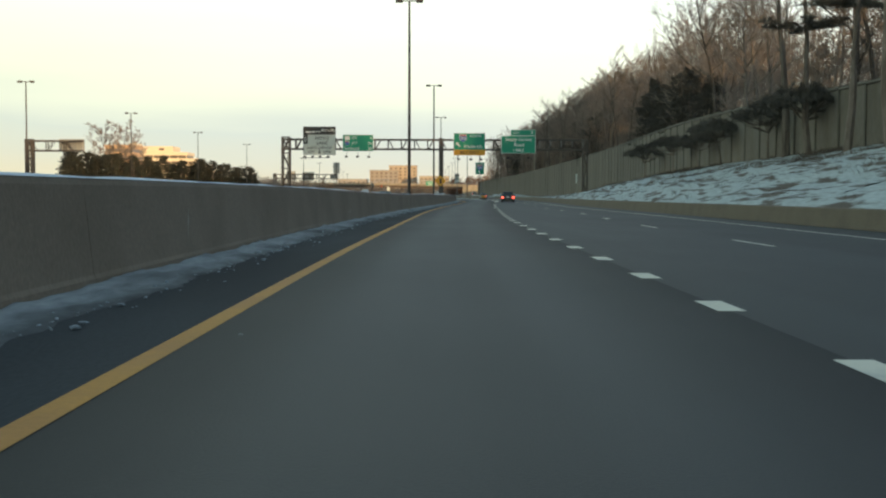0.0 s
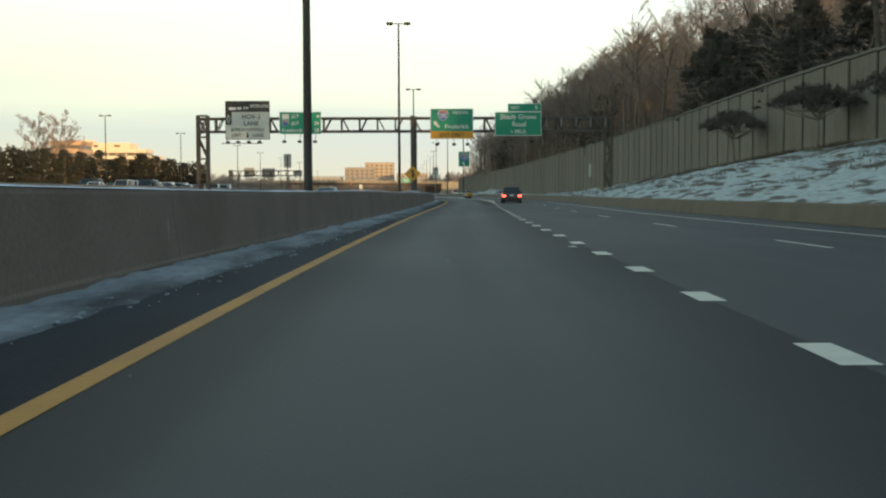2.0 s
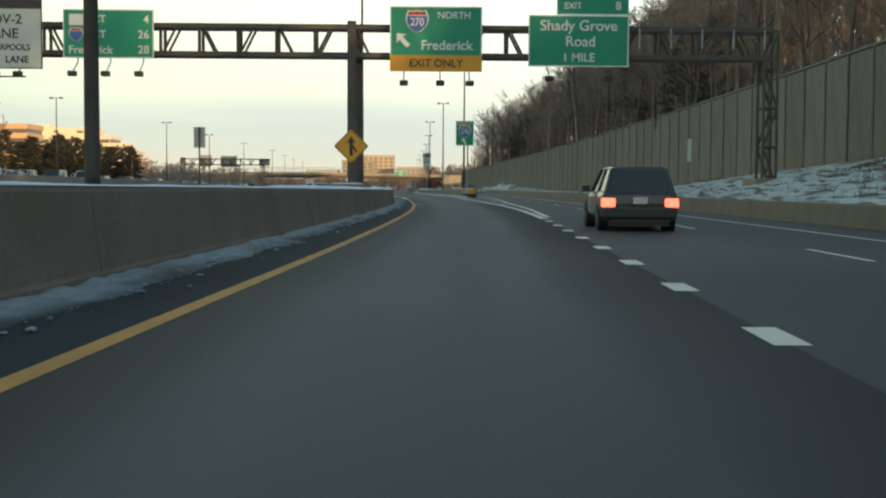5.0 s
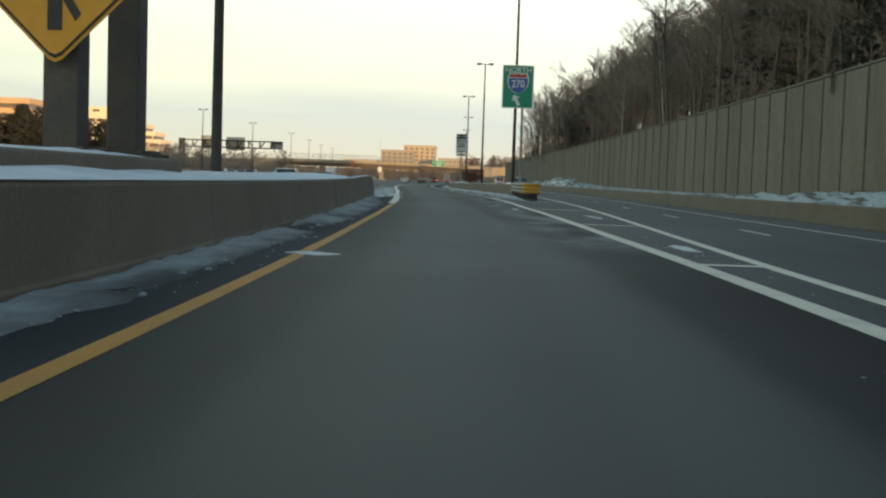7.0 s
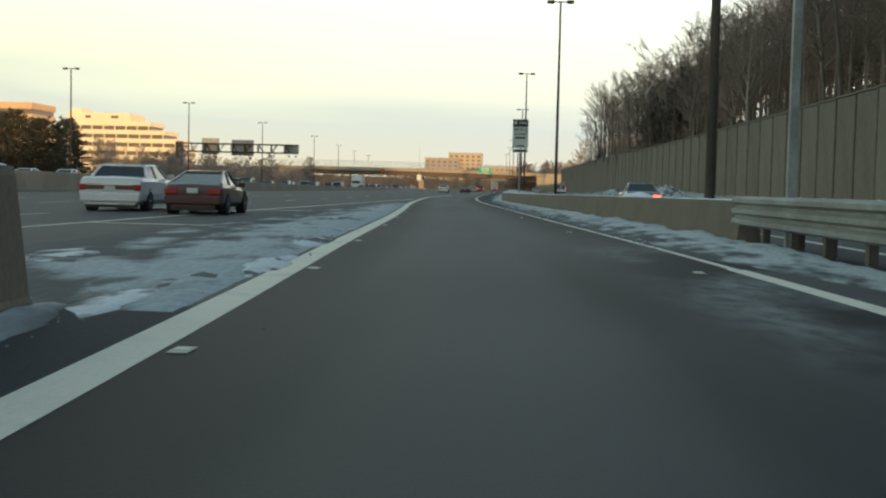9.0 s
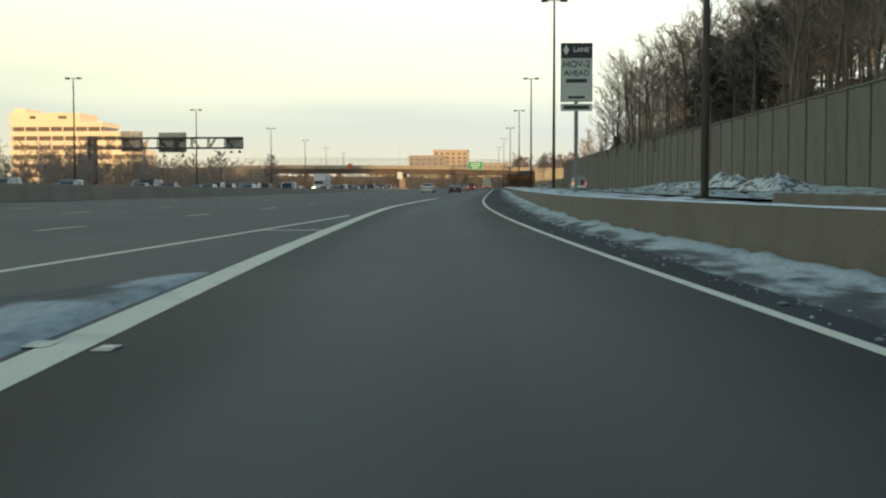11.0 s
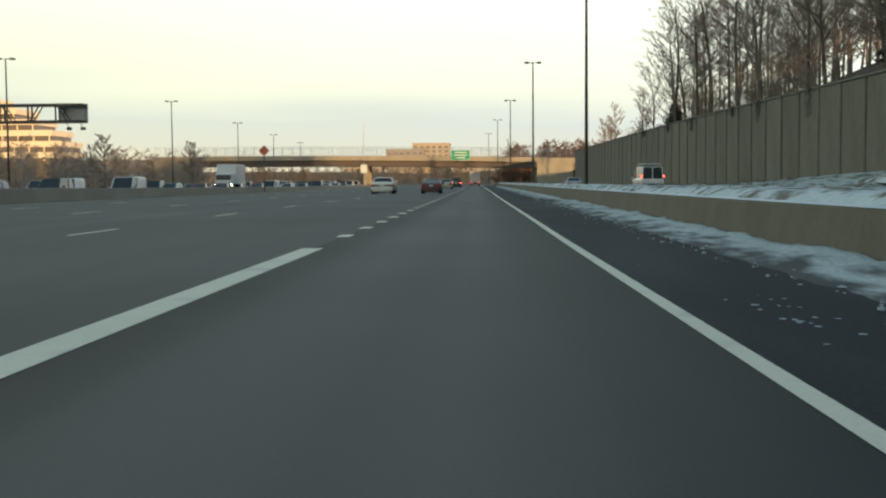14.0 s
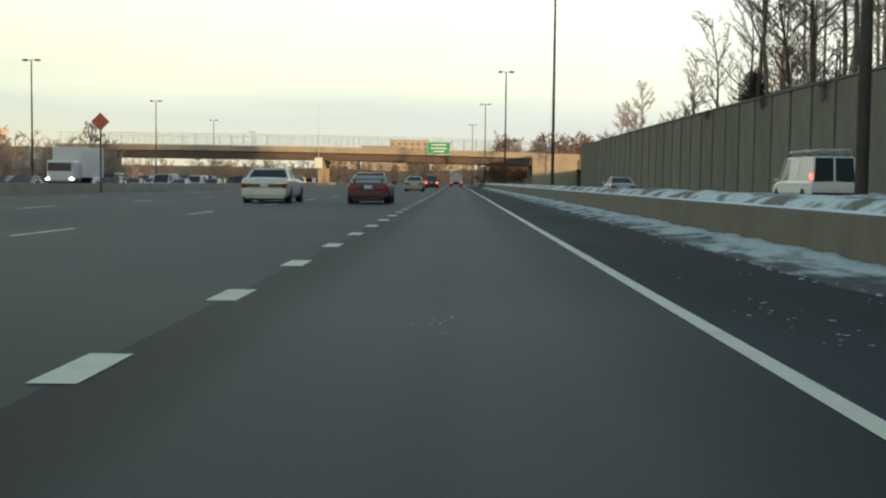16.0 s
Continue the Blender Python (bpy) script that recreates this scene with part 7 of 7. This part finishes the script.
for sx in (-0.55, 0.55):
    box(bm, sx - 0.04, sx + 0.04, -2.2, -2.06, 0.86, 1.01)
part("spoiler", bm, paint(MAROON), coupe)
car("box_sedan", WHITE, (5.45, 1.96, 1.46), pose(-7.1, 268.5, 0, 0, 0, 3.0), "long boxy white sedan passing the end of the barrier")
car("coupe", MAROON, COU, pose(-4.1, 266.5, 0, 0, 0, 3.0), "dark red coupe passing the end of the barrier")
car("sedan", BEIGE, SED, pose(-3.9, 522.0, 0, 0, 0, 0), "beige sedan in the merging lane")
car("suv", BLACKISH, SUV, pose(-3.4, 578.0, 0, 0, 0, 0), "dark sport utility with its tail lights on", brake=True)
car("sedan", TEAL, (4.8, 1.82, 1.45), pose(-6.7, 152.0, 0, 0, 0, -1.5), "grey-green sedan on the main lanes")
car("sedan", SILVER, SED, pose(11.4, 492.0, 0, 0, 0, 0), "silver sedan on the exit road behind snow")
van = car("van", WHITE, VAN, pose(15.3, 461.0, 0.05, 0, 0, 1), "white work van with a ladder rack", brake=True)
bm = B()
for sx in (-0.72, 0.72):
    tube(bm, (sx, -2.5, 2.30), (sx, 1.0, 2.30), 0.03, sides=6)
for yy in (-2.3, -1.1, 0.1):
    tube(bm, (-0.85, yy, 2.30), (0.85, yy, 2.30), 0.03, sides=6)
    for sx in (-0.8, 0.8):
        tube(bm, (sx, yy, 2.05), (sx, yy, 2.30), 0.025, sides=5)
rack = part("ladder_rack", bm, M_GALV, van)
bm = B()
for sx in (-0.5, -0.1, 0.3, 0.62):
    tube(bm, (sx, -2.8, 2.38), (sx, 1.6, 2.38), 0.035, sides=6)
for yy in steps(-2.6, 1.4, 0.35):
    tube(bm, (-0.5, yy, 2.38), (-0.1, yy, 2.38), 0.018, sides=5)
    tube(bm, (0.3, yy, 2.38), (0.62, yy, 2.38), 0.018, sides=5)
part("ladder", bm, M_ALU, rack)


def queue():
    """The slow opposing traffic: a few built cars and their copies, nose to the camera."""
    rnd = random.Random(8)
    tones = (WHITE, SILVER, NAVY, GREYISH, TEAL, BEIGE, BLACKISH, WHITE, REDDISH, SILVER)
    kinds = (("sedan", SED, "sedan"), ("suv", SUV, "sport utility"), ("van", (5.0, 1.95, 1.9), "van"), ("sedan", SED, "sedan"), ("wagon", WAG, "station wagon"))
    names = {WHITE: "white", SILVER: "silver", NAVY: "dark blue", GREYISH: "dark grey", TEAL: "grey-green", BEIGE: "beige", BLACKISH: "black", REDDISH: "red"}
    models = []
    for i, tone in enumerate(tones):
        kind, size, word = kinds[i % len(kinds)]
        lit = i % 2 == 0
        models.append(car(kind, tone, size, pose(0, 0, -500), "%s %s in slow opposing traffic%s" % (names[tone], word, ", headlights on" if lit else ""), lit=lit, group="opposing traffic"))
    free = list(models)
    for lane, (off, first) in enumerate(((-3.9, 178.0), (-7.7, 190.0), (-11.5, 255.0), (-15.3, 268.0))):
        y = first
        while y < 690:
            m = pose(MEDIAN(y) + off + rnd.uniform(-0.3, 0.3), y, 0.004 + RISE(y), 0, 0, 180 + rnd.uniform(-1, 1))
            if free:
                free.pop(0).matrix_basis = m
            else:
                copy_thing(rnd.choice(models), m)
            y += (rnd.uniform(9.0, 17.0) + 5 * (lane == 0)) * (0.72 if y < 255 else 0.9 if y < 330 else 1.0 if y > 470 else 1.8)


queue()


def box_truck(m, front):
    root = thing("box_truck", m, "white box truck on the highway", "truck")
    bm = B()
    box(bm, -1.22, 1.22, -3.4, 2.0, 0.95, 3.4, 0.04)
    part("cargo_box", bm, paint(WHITE), root)
    bm = B()
    box(bm, -1.05, 1.05, 2.1, 3.9, 0.6, 2.3, 0.18)
    cab = part("cab", bm, paint(WHITE), root)
    bm = B()
    box(bm, -0.92, 0.92, 3.72, 3.93, 1.45, 2.1, 0.03)
    part("windscreen", bm, M_GLASS, cab)
    bm = B()
    box(bm, -0.45, 0.45, -3.3, 3.6, 0.5, 0.9)
    part("chassis", bm, M_TRIM, root)
    for sx in (-1, 1):
        for y in (-2.2, 2.9):
            bm = B()
            tube(bm, (sx * 0.8, y, 0.45), (sx * 1.1, y, 0.45), 0.45, sides=18)
            part("wheel", bm, M_TYRE, root)
        bm = B()
        yy = -3.44 if not front else 3.9
        box(bm, sx * 0.95 - 0.12, sx * 0.95 + 0.12, yy - 0.03, yy + 0.05, 0.75, 0.92)
        part("light", bm, M_HEAD_ON if front else M_TAIL_ON, root)


box_truck(pose(0.1, 640.0, 0, 0, 0, 0), False)
box_truck(pose(MEDIAN(505) - 8.2, 505.0, 0, 0, 0, 180), True)
